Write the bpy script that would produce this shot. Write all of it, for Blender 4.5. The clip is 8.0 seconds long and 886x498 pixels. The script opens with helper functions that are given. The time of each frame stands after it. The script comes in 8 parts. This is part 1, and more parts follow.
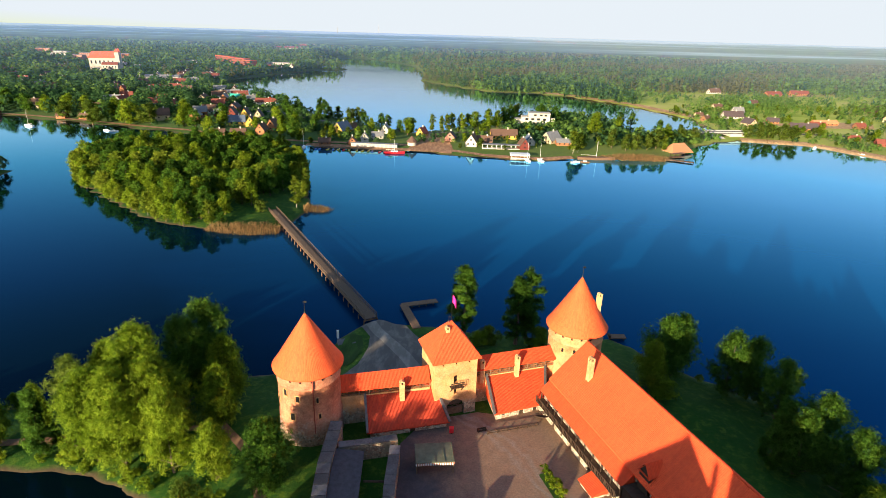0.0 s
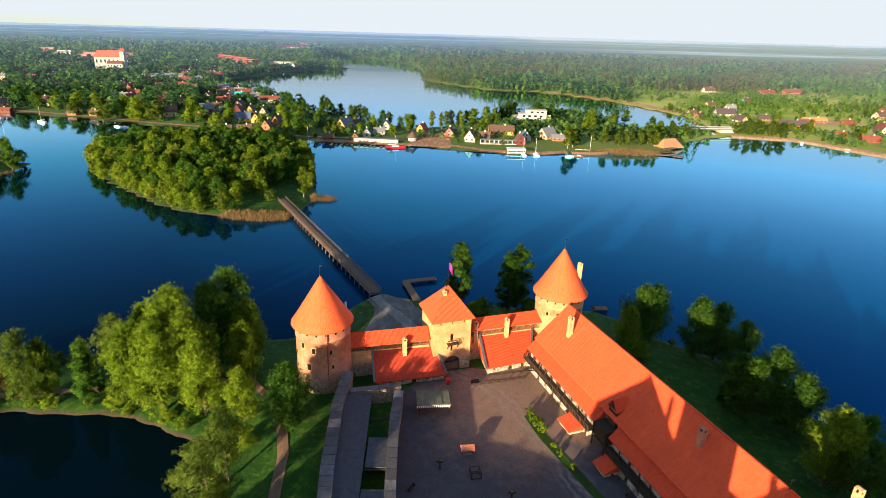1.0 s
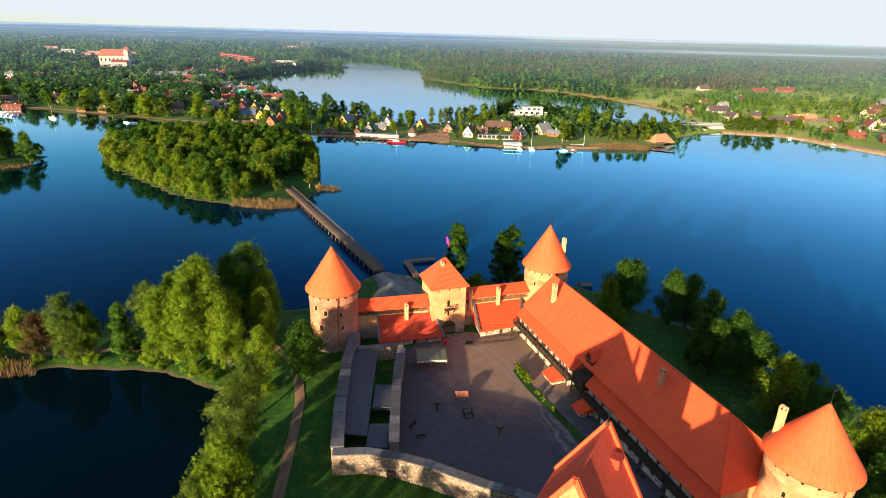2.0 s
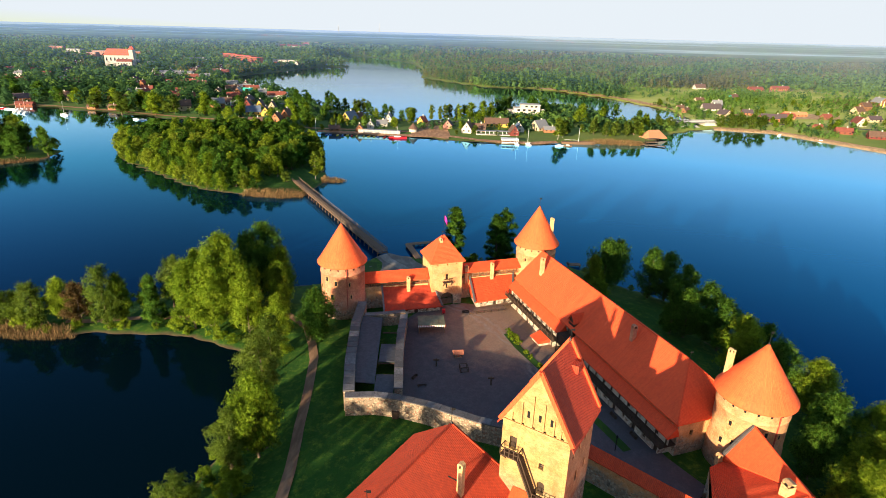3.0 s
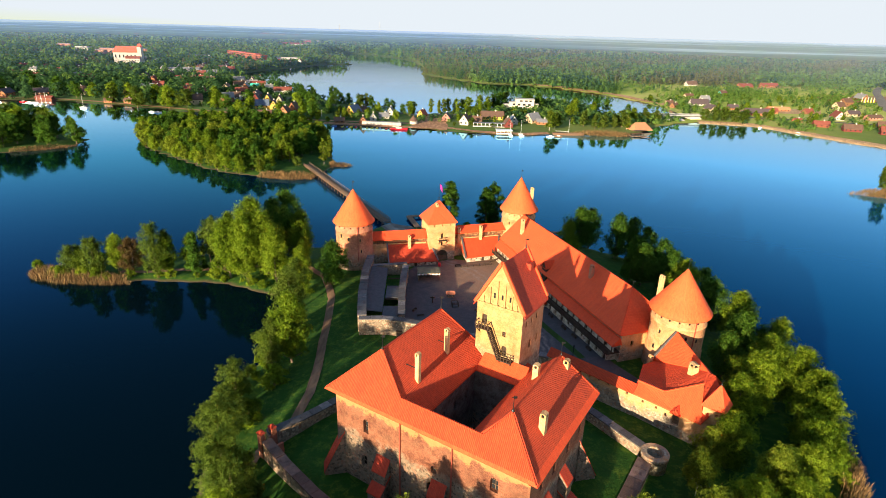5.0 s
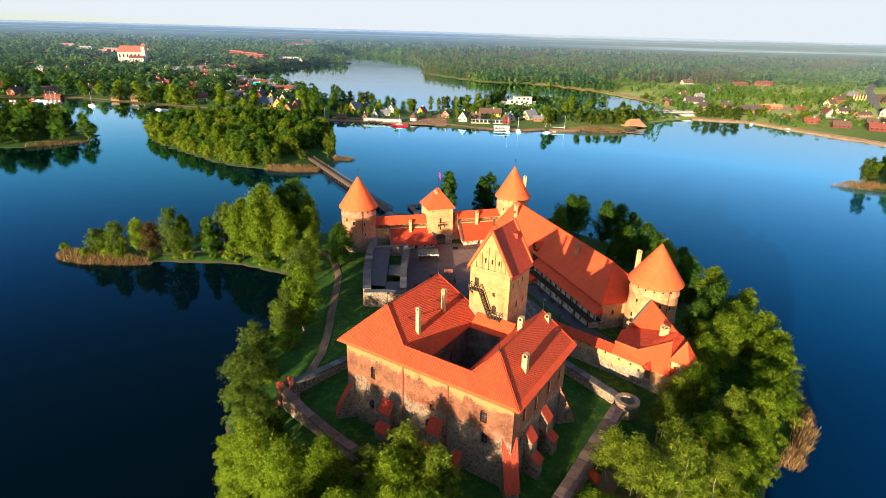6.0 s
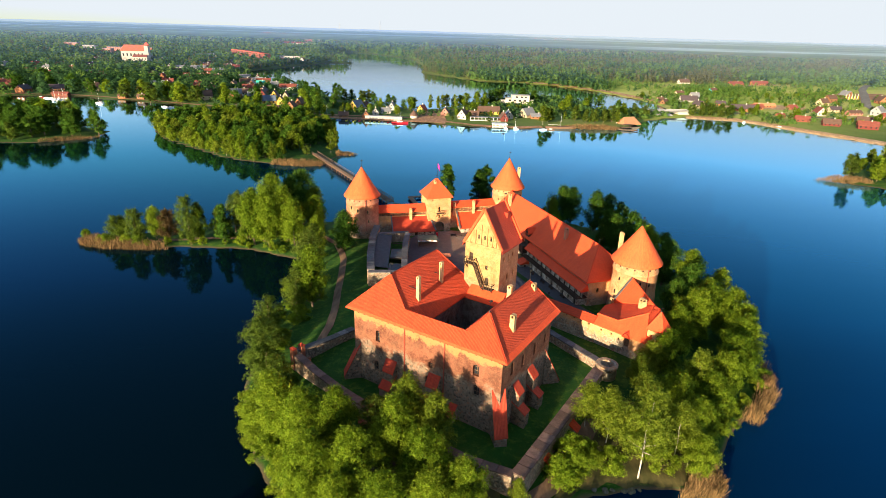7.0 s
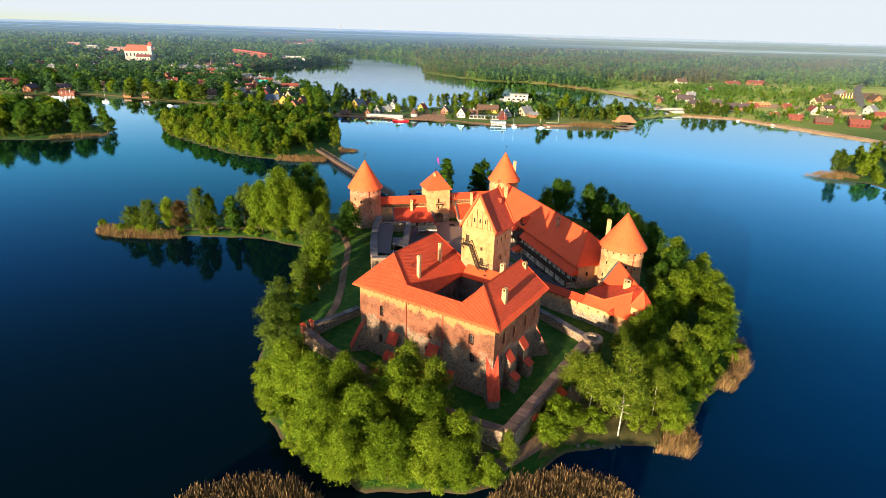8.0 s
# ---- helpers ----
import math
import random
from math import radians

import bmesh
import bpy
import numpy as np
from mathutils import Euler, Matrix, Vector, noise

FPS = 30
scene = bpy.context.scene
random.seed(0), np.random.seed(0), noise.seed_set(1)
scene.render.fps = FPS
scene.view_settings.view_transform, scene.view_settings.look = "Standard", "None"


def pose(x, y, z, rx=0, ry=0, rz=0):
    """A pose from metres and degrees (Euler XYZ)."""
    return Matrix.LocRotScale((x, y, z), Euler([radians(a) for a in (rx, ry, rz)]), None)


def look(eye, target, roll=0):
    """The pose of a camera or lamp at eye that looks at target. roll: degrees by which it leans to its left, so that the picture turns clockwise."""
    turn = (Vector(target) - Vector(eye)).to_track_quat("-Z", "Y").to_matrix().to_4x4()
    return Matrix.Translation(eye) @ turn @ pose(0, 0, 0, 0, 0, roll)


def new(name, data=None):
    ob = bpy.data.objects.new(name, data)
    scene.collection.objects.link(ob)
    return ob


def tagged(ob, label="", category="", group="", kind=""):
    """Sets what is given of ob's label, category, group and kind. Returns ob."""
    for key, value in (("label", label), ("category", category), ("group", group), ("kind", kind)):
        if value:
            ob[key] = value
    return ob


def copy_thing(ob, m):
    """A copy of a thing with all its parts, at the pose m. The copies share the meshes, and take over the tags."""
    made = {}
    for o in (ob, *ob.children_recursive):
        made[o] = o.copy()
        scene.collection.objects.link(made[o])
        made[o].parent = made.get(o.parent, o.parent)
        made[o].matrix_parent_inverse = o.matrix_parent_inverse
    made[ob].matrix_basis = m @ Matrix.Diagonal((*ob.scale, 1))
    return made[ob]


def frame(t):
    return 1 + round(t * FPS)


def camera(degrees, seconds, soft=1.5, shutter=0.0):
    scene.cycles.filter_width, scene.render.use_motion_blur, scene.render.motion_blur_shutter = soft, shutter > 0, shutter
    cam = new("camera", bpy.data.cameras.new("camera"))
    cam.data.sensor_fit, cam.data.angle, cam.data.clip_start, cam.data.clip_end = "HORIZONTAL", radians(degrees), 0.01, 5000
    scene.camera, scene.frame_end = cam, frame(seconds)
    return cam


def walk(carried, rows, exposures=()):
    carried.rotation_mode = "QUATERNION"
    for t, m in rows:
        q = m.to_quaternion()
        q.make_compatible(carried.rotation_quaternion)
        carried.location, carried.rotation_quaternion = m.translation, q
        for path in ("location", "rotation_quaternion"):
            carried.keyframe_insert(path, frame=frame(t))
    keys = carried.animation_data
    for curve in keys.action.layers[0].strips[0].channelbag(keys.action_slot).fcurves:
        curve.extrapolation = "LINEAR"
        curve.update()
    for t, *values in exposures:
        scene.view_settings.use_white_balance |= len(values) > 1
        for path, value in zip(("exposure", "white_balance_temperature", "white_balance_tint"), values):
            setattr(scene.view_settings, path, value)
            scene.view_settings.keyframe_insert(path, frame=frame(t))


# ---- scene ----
cam = camera(77.0, 8.0, 0.35)
PATH = [
    (0, (-0.923, 2.026, 73.054), (-0.866, 3.891, 72.334), 1.6),
    (0.5, (-0.817, -5.616, 72.952), (-0.76, -3.752, 72.23), 1.6),
    (1, (-0.763, -13.189, 72.833), (-0.706, -11.325, 72.112), 1.6),
    (1.5, (-0.655, -20.759, 72.684), (-0.597, -18.896, 71.961), 1.6),
    (3, (-0.438, -43.213, 72.019), (-0.381, -41.349, 71.296), 1.6),
    (3.5, (-0.306, -50.667, 71.845), (-0.25, -48.803, 71.122), 1.6),
    (4, (-0.044, -57.986, 71.657), (0.013, -56.123, 70.932), 1.6),
    (4.5, (0.175, -65.006, 71.534), (0.232, -63.144, 70.808), 1.7),
    (6, (0.644, -85.685, 70.997), (0.7, -83.823, 70.269), 1.6),
    (6.5, (0.75, -92.137, 70.92), (0.806, -90.275, 70.192), 1.7),
    (7, (0.816, -98.101, 70.881), (0.873, -96.24, 70.153), 1.7),
    (7.5, (0.888, -103.584, 70.848), (0.943, -101.722, 70.121), 1.7),
    (8, (1.003, -108.785, 70.848), (1.059, -106.923, 70.12), 1.7),
]
walk(cam, [(t, look(eye, target, roll)) for t, eye, target, roll in PATH], [(0, 1.58, 5800, 10), (8, 1.58, 5800, 10)])

# ---- world, sun ----
SUN_EL, SUN_TO = 8.4, Vector((-0.537, -0.843, 0)).normalized()   # height in degrees, and the way towards the sun
world = bpy.data.worlds.new("world")
scene.world = world
world.use_nodes = True
wn = world.node_tree.nodes
sky = wn.new("ShaderNodeTexSky")
sky.sky_type, sky.sun_disc = "NISHITA", False
sky.sun_elevation, sky.sun_rotation = radians(SUN_EL), math.atan2(SUN_TO.x, SUN_TO.y)
sky.altitude, sky.air_density, sky.dust_density, sky.ozone_density = 100, 0.85, 0.4, 2.0
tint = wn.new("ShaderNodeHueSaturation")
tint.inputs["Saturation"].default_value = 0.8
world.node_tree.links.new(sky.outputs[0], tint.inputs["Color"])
# caps the sky colour so that its brightest part does not glare
sky_cap = wn.new("ShaderNodeMix")
sky_cap.data_type, sky_cap.blend_type = "RGBA", "DARKEN"
sky_cap.inputs[0].default_value = 1.0
sky_cap.inputs[7].default_value = (2.5, 2.5, 2.37, 1)
world.node_tree.links.new(tint.outputs[0], sky_cap.inputs[6])
world.node_tree.links.new(sky_cap.outputs[2], wn["Background"].inputs[0])
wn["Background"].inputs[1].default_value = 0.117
sun = new("sun", bpy.data.lights.new("sun", "SUN"))
sun.data.energy, sun.data.angle, sun.data.color = 5.0, radians(0.6), (1.0, 0.76, 0.44)
sd = SUN_TO * math.cos(radians(SUN_EL)) + Vector((0, 0, math.sin(radians(SUN_EL))))
sun.matrix_world = look(sd * 900, (0, 0, 0))


# ---- materials ----
class Mat:
    """A node material with short ways to add its nodes."""

    def __init__(self, name, rough=0.85):
        self.m = bpy.data.materials.new(name)
        self.m.use_nodes = True
        self.t = self.m.node_tree
        self.b = self.t.nodes["Principled BSDF"]
        self.b.inputs["Roughness"].default_value = rough
        self.b.inputs["Specular IOR Level"].default_value = 0.25

    def node(self, kind):
        return self.t.nodes.new(kind)

    def link(self, a, b):
        self.t.links.new(a, b)

    def coord(self, which="Object"):
        return self.node("ShaderNodeTexCoord").outputs[which]

    def place(self):
        return self.node("ShaderNodeNewGeometry").outputs["Position"]

    def scaled(self, vec, s):
        n = self.node("ShaderNodeMapping")
        n.inputs["Scale"].default_value = s
        self.link(vec, n.inputs["Vector"])
        return n.outputs[0]

    def noise(self, vec, scale, detail=4, rough=0.6):
        n = self.node("ShaderNodeTexNoise")
        n.inputs["Scale"].default_value, n.inputs["Detail"].default_value, n.inputs["Roughness"].default_value = scale, detail, rough
        self.link(vec, n.inputs["Vector"])
        return n.outputs["Fac"]

    def ramp(self, fac, stops):
        n = self.node("ShaderNodeValToRGB")
        e = n.color_ramp.elements
        while len(e) < len(stops):
            e.new(0.5)
        for i, (p, c) in enumerate(stops):
            e[i].position, e[i].color = p, (*c, 1) if len(c) == 3 else c
        self.link(fac, n.inputs[0])
        return n.outputs[0]

    def mix(self, fac, a, b, blend="MIX"):
        n = self.node("ShaderNodeMix")
        n.data_type, n.blend_type = "RGBA", blend
        for s, v in ((n.inputs[0], fac), (n.inputs[6], a), (n.inputs[7], b)):
            if isinstance(v, bpy.types.NodeSocket):
                self.link(v, s)
            else:
                s.default_value = v if not isinstance(v, tuple) else (*v, 1)
        return n.outputs[2]

    def math(self, op, a, b=0.0):
        n = self.node("ShaderNodeMath")
        n.operation = op
        for s, v in ((n.inputs[0], a), (n.inputs[1], b)):
            if isinstance(v, bpy.types.NodeSocket):
                self.link(v, s)
            else:
                s.default_value = v
        return n.outputs[0]

    def bump(self, height, strength, dist=0.05):
        n = self.node("ShaderNodeBump")
        n.inputs["Strength"].default_value, n.inputs["Distance"].default_value = strength, dist
        self.link(height, n.inputs["Height"])
        self.link(n.outputs[0], self.b.inputs["Normal"])

    def color(self, c):
        self.link(c, self.b.inputs["Base Color"])
        return self


def plain(name, col, rough=0.8, var=0.25, scale=1.5, metal=0.0):
    m = Mat(name, rough)
    p = m.place()
    f = m.noise(p, scale, 5)
    g = m.noise(p, scale * 9, 3)
    lo, hi = tuple(c * (1 - var) for c in col), tuple(min(1, c * (1 + var)) for c in col)
    c = m.mix(m.math("MULTIPLY", g, 0.35), m.ramp(f, [(0.3, lo), (0.7, hi)]), tuple(c * 0.8 for c in col))
    m.color(c)
    m.bump(g, 0.15, 0.03)
    m.b.inputs["Metallic"].default_value = metal
    return m.m


def tiles(name, a, b, du=0.26, dv=0.36, depth=0.06, rib=0.8):
    """Clay roof tiles in courses, by the metres of the UV map (across, up the slope)."""
    m = Mat(name, 0.72)
    uv = m.coord("UV")
    sep = m.node("ShaderNodeSeparateXYZ")
    m.link(uv, sep.inputs[0])
    u, v = m.math("DIVIDE", sep.outputs[0], du), m.math("DIVIDE", sep.outputs[1], dv)
    cu, cv = m.math("FLOOR", u), m.math("FLOOR", v)
    cell = m.node("ShaderNodeCombineXYZ")
    m.link(cu, cell.inputs[0]), m.link(cv, cell.inputs[1])
    rnd = m.node("ShaderNodeTexWhiteNoise")
    rnd.noise_dimensions = "2D"
    m.link(cell.outputs[0], rnd.inputs["Vector"])
    p = m.place()
    big = m.noise(p, 0.22, 5, 0.65)
    streak = m.noise(m.scaled(uv, (1.6, 0.16, 1)), 1.0, 4)
    col = m.mix(rnd.outputs["Value"], a, b)
    col = m.mix(m.ramp(big, [(0.35, (0, 0, 0)), (0.7, (0.4, 0.4, 0.4))]), col, tuple(c * 0.72 for c in b))
    col = m.mix(m.ramp(streak, [(0.45, (0, 0, 0)), (0.75, (0.4, 0.4, 0.4))]), col, tuple(min(1, c * 1.18) for c in a))
    # narrow dark gap at the edge of each tile
    fu = m.math("FRACT", u)
    gap = m.math("LESS_THAN", fu, 0.3)
    col = m.mix(m.math("MULTIPLY", gap, rib), col, tuple(c * 0.36 for c in b))
    m.color(col)
    h = m.math("ADD", m.math("SINE", m.math("MULTIPLY", fu, 3.1416)), m.math("MULTIPLY", m.math("FRACT", v), -0.55))
    m.bump(h, 0.9, depth)
    return m.m


def masonry(name, brick_a, brick_b, stone_lo, z_lo, z_hi, lime=0.0, lime_col=(0.6, 0.47, 0.3), lit_coat=None):
    """Brick above, fieldstone below, with an uneven border between z_lo and z_hi; worn patches and lime."""
    m = Mat(name, 0.9)
    p, uv = m.place(), m.coord("UV")
    sep = m.node("ShaderNodeSeparateXYZ")
    m.link(p, sep.inputs[0])
    br = m.node("ShaderNodeTexBrick")
    br.inputs["Scale"].default_value = 1.0
    br.inputs["Brick Width"].default_value, br.inputs["Row Height"].default_value, br.inputs["Mortar Size"].default_value = 0.31, 0.1, 0.012
    for k, c in (("Color1", brick_a), ("Color2", brick_b), ("Mortar", tuple(1.15 * x + 0.03 for x in brick_a))):
        br.inputs[k].default_value = (*c, 1)
    m.link(uv, br.inputs["Vector"])
    patch = m.noise(p, 0.5, 8, 0.75)
    fine = m.noise(p, 3.0, 4, 0.7)
    brick = m.mix(m.ramp(patch, [(0.42, (0, 0, 0)), (0.62, (0.8, 0.8, 0.8))]), br.outputs["Color"], tuple(c * 0.62 for c in brick_b))
    brick = m.mix(m.ramp(fine, [(0.5, (0, 0, 0)), (0.8, (0.5, 0.5, 0.5))]), brick, tuple(min(1, c * 1.25 + 0.01) for c in brick_a))
    vo = m.node("ShaderNodeTexVoronoi")
    vo.inputs["Scale"].default_value = 2.5
    m.link(p, vo.inputs["Vector"])
    ve = m.node("ShaderNodeTexVoronoi")
    ve.feature = "DISTANCE_TO_EDGE"
    ve.inputs["Scale"].default_value = 2.5
    m.link(p, ve.inputs["Vector"])
    hue = m.node("ShaderNodeSeparateColor")
    m.link(vo.outputs["Color"], hue.inputs[0])
    stone = m.ramp(hue.outputs[0], [(0.0, tuple(c * 0.45 for c in stone_lo)), (0.35, stone_lo), (0.6, tuple(c * 1.5 for c in stone_lo)), (0.85, (0.26, 0.125, 0.075)), (1.0, (0.31, 0.24, 0.175))])
    joint = m.ramp(ve.outputs[0], [(0.02, (1, 1, 1)), (0.09, (0, 0, 0))])
    stone = m.mix(joint, stone, (0.23, 0.17, 0.12))
    edge = m.math("ADD", sep.outputs[2], m.math("MULTIPLY", m.math("SUBTRACT", m.noise(p, 0.25, 5, 0.75), 0.5), 9.0))
    rng = m.node("ShaderNodeMapRange")
    rng.inputs["From Min"].default_value, rng.inputs["From Max"].default_value = z_lo, z_hi
    m.link(edge, rng.inputs[0])
    col = m.mix(rng.outputs[0], stone, brick)
    if lit_coat:
        # smooth lime plaster left on the upper wall; patches broken off below also paint in sun and dappled tree shadow
        up = m.math("ADD", sep.outputs[2], m.math("MULTIPLY", m.math("SUBTRACT", m.noise(p, 0.42, 9, 0.78), 0.5), 9.0))
        cr = m.node("ShaderNodeMapRange")
        cr.inputs["From Min"].default_value, cr.inputs["From Max"].default_value = lit_coat[0], lit_coat[0] + 0.7
        m.link(up, cr.inputs[0])
        col = m.mix(m.math("MULTIPLY", cr.outputs[0], 0.85), col, m.mix(fine, lit_coat[1], tuple(c * 0.62 for c in lit_coat[1])))
    if lime:
        lm = m.noise(p, 0.55, 6, 0.75)
        col = m.mix(m.math("MULTIPLY", m.ramp(lm, [(0.42, (0, 0, 0)), (0.58, (1, 1, 1))]), lime), col, lime_col)
    m.color(col)
    hgt = m.mix(rng.outputs[0], joint, fine)
    inv = m.math("SUBTRACT", 1.0, hgt)
    m.bump(inv, 0.8, 0.1)
    return m.m


def slab_stone(name, col):
    """Weathered slabs, each of a tone of its own, with lichen and dirt."""
    m = Mat(name, 0.9)
    p = m.place()
    o = m.node("ShaderNodeObjectInfo").outputs["Random"]
    c = m.ramp(o, [(0.0, tuple(x * 0.6 for x in col)), (0.6, col), (1.0, tuple(x * 1.7 for x in col))])
    c = m.mix(m.ramp(m.noise(p, 0.9, 6, 0.75), [(0.42, (0,) * 3), (0.68, (0.8,) * 3)]), c, tuple(x * 0.5 for x in col))
    fine = m.noise(p, 7.0, 4, 0.7)
    c = m.mix(m.ramp(fine, [(0.52, (0,) * 3), (0.75, (0.6,) * 3)]), c, tuple(x * 1.9 for x in col))
    m.color(c)
    m.bump(fine, 0.5, 0.05)
    return m.m


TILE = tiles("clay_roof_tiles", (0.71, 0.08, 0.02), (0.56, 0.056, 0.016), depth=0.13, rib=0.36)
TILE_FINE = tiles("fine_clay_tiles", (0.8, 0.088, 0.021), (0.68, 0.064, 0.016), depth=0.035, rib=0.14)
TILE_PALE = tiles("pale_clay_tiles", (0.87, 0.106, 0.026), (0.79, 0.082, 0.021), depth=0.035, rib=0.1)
TILE_OLD_SHADE = tiles("old_and_shade_clay_tiles", (0.56, 0.066, 0.025), (0.43, 0.046, 0.02), rib=0.24)
SHINGLE = tiles("tower_clay_shingles", (0.84, 0.13, 0.032), (0.74, 0.098, 0.024), 0.32, 0.5, 0.018, 0.04)
BRICK_TOWER = masonry("tower_masonry", (0.62, 0.3, 0.12), (0.52, 0.2, 0.08), (0.24, 0.2, 0.16), 4.5, 7.5, 0.18)
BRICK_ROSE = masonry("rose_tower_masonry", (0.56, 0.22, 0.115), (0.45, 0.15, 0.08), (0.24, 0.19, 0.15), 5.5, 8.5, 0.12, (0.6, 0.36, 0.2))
# YARD_STONE is a darkened stone: the inner yard's shade sits in its colour
YARD_STONE = masonry("shade_darkened_yard_masonry", (0.12, 0.075, 0.06), (0.09, 0.06, 0.05), (0.09, 0.08, 0.07), 9, 12, 0.35, (0.3, 0.26, 0.22))
BRICK_DONJON = masonry("keep_masonry", (0.42, 0.255, 0.088), (0.32, 0.17, 0.057), (0.25, 0.18, 0.108), 19, 24, 0.2, (0.5, 0.38, 0.19))
BRICK_PALACE = masonry("palace_masonry", (0.22, 0.078, 0.036), (0.14, 0.046, 0.025), (0.165, 0.12, 0.085), 11.6, 12.8, 0.12, (0.34, 0.22, 0.12), (16.9, (0.42, 0.235, 0.08)))
BRICK_PLAIN = masonry("brick_masonry", (0.63, 0.32, 0.12), (0.55, 0.24, 0.085), (0.27, 0.23, 0.18), 5.6, 7.2, 0.2)
BRICK_SIDE = masonry("keep_side_masonry", (0.5, 0.2, 0.09), (0.42, 0.15, 0.06), (0.3, 0.22, 0.16), 18, 22, 0.1)
BRICK_RED = masonry("red_brick_masonry", (0.42, 0.15, 0.08), (0.33, 0.1, 0.055), (0.27, 0.2, 0.16), -9, -8)
BRICK_PINK = masonry("chimney_brick", (0.64, 0.4, 0.19), (0.56, 0.31, 0.13), (0.27, 0.2, 0.16), -9, -8)
STONE = masonry("fieldstone_masonry", (0.45, 0.3, 0.2), (0.4, 0.25, 0.17), (0.3, 0.23, 0.16), 60, 61)
LIME = masonry("limewashed_masonry", (0.5, 0.4, 0.3), (0.45, 0.33, 0.24), (0.4, 0.35, 0.29), 5.0, 7.0, 0.95, (0.64, 0.56, 0.43))
CAP = slab_stone("wall_cap_stone", (0.115, 0.105, 0.105))
CAP_RED = slab_stone("weathered_brick_coping", (0.15, 0.092, 0.072))
BOARD = plain("grey_weathered_boards", (0.06, 0.062, 0.072), 0.75, 0.3, 1.2)
WOOD = plain("dark_brown_timber", (0.055, 0.034, 0.022), 0.8, 0.35, 2.0)
WOOD_MID = plain("brown_timber", (0.17, 0.10, 0.06), 0.8, 0.3, 2.0)
PLANK = plain("bridge_planks", (0.14, 0.095, 0.065), 0.85, 0.3, 1.6)
DARK = plain("dark_interior", (0.012, 0.011, 0.01), 0.9, 0.3)
IRON = plain("wrought_iron", (0.03, 0.03, 0.03), 0.5, 0.2, 4, 0.8)
WHITE = plain("white_paint", (0.78, 0.77, 0.74), 0.6, 0.06)
PIPE = plain("rust_red_pipe", (0.3, 0.06, 0.035), 0.5, 0.2)
PINK_FLAG = plain("magenta_flag_cloth", (0.62, 0.03, 0.28), 0.8, 0.15)


# ---- building helpers ----
def uv_by_face(me, center=None):
    """UV in metres: across a face and up its slope; round a vertical axis where a centre is given."""
    lay = me.uv_layers.new(name="UVMap")
    vs = me.vertices
    for poly in me.polygons:
        n = poly.normal
        t = Vector((-n.y, n.x, 0))
        t = t.normalized() if t.length > 0.02 else Vector((1, 0, 0))
        w = n.cross(t)
        ref = None
        for li in poly.loop_indices:
            co = vs[me.loops[li].vertex_index].co
            if center is None:
                lay.data[li].uv = (co.dot(t), co.dot(w))
            else:
                d = co - Vector((*center, co.z))
                a = math.atan2(d.y, d.x)
                if ref is None:
                    ref = math.atan2(poly.center.y - center[1], poly.center.x - center[0])
                while a - ref > math.pi:
                    a -= 2 * math.pi
                while a - ref < -math.pi:
                    a += 2 * math.pi
                lay.data[li].uv = (a * 5.6, co.dot(w) if abs(n.z) < 0.95 else d.length)


def thing(name, label, category, x=0, y=0, z=0, deg=0, group="", kind=""):
    ob = new(name)
    ob.empty_display_size = 0.5
    ob.matrix_basis = pose(x, y, z, 0, 0, deg)
    return tagged(ob, label, category, group, kind)


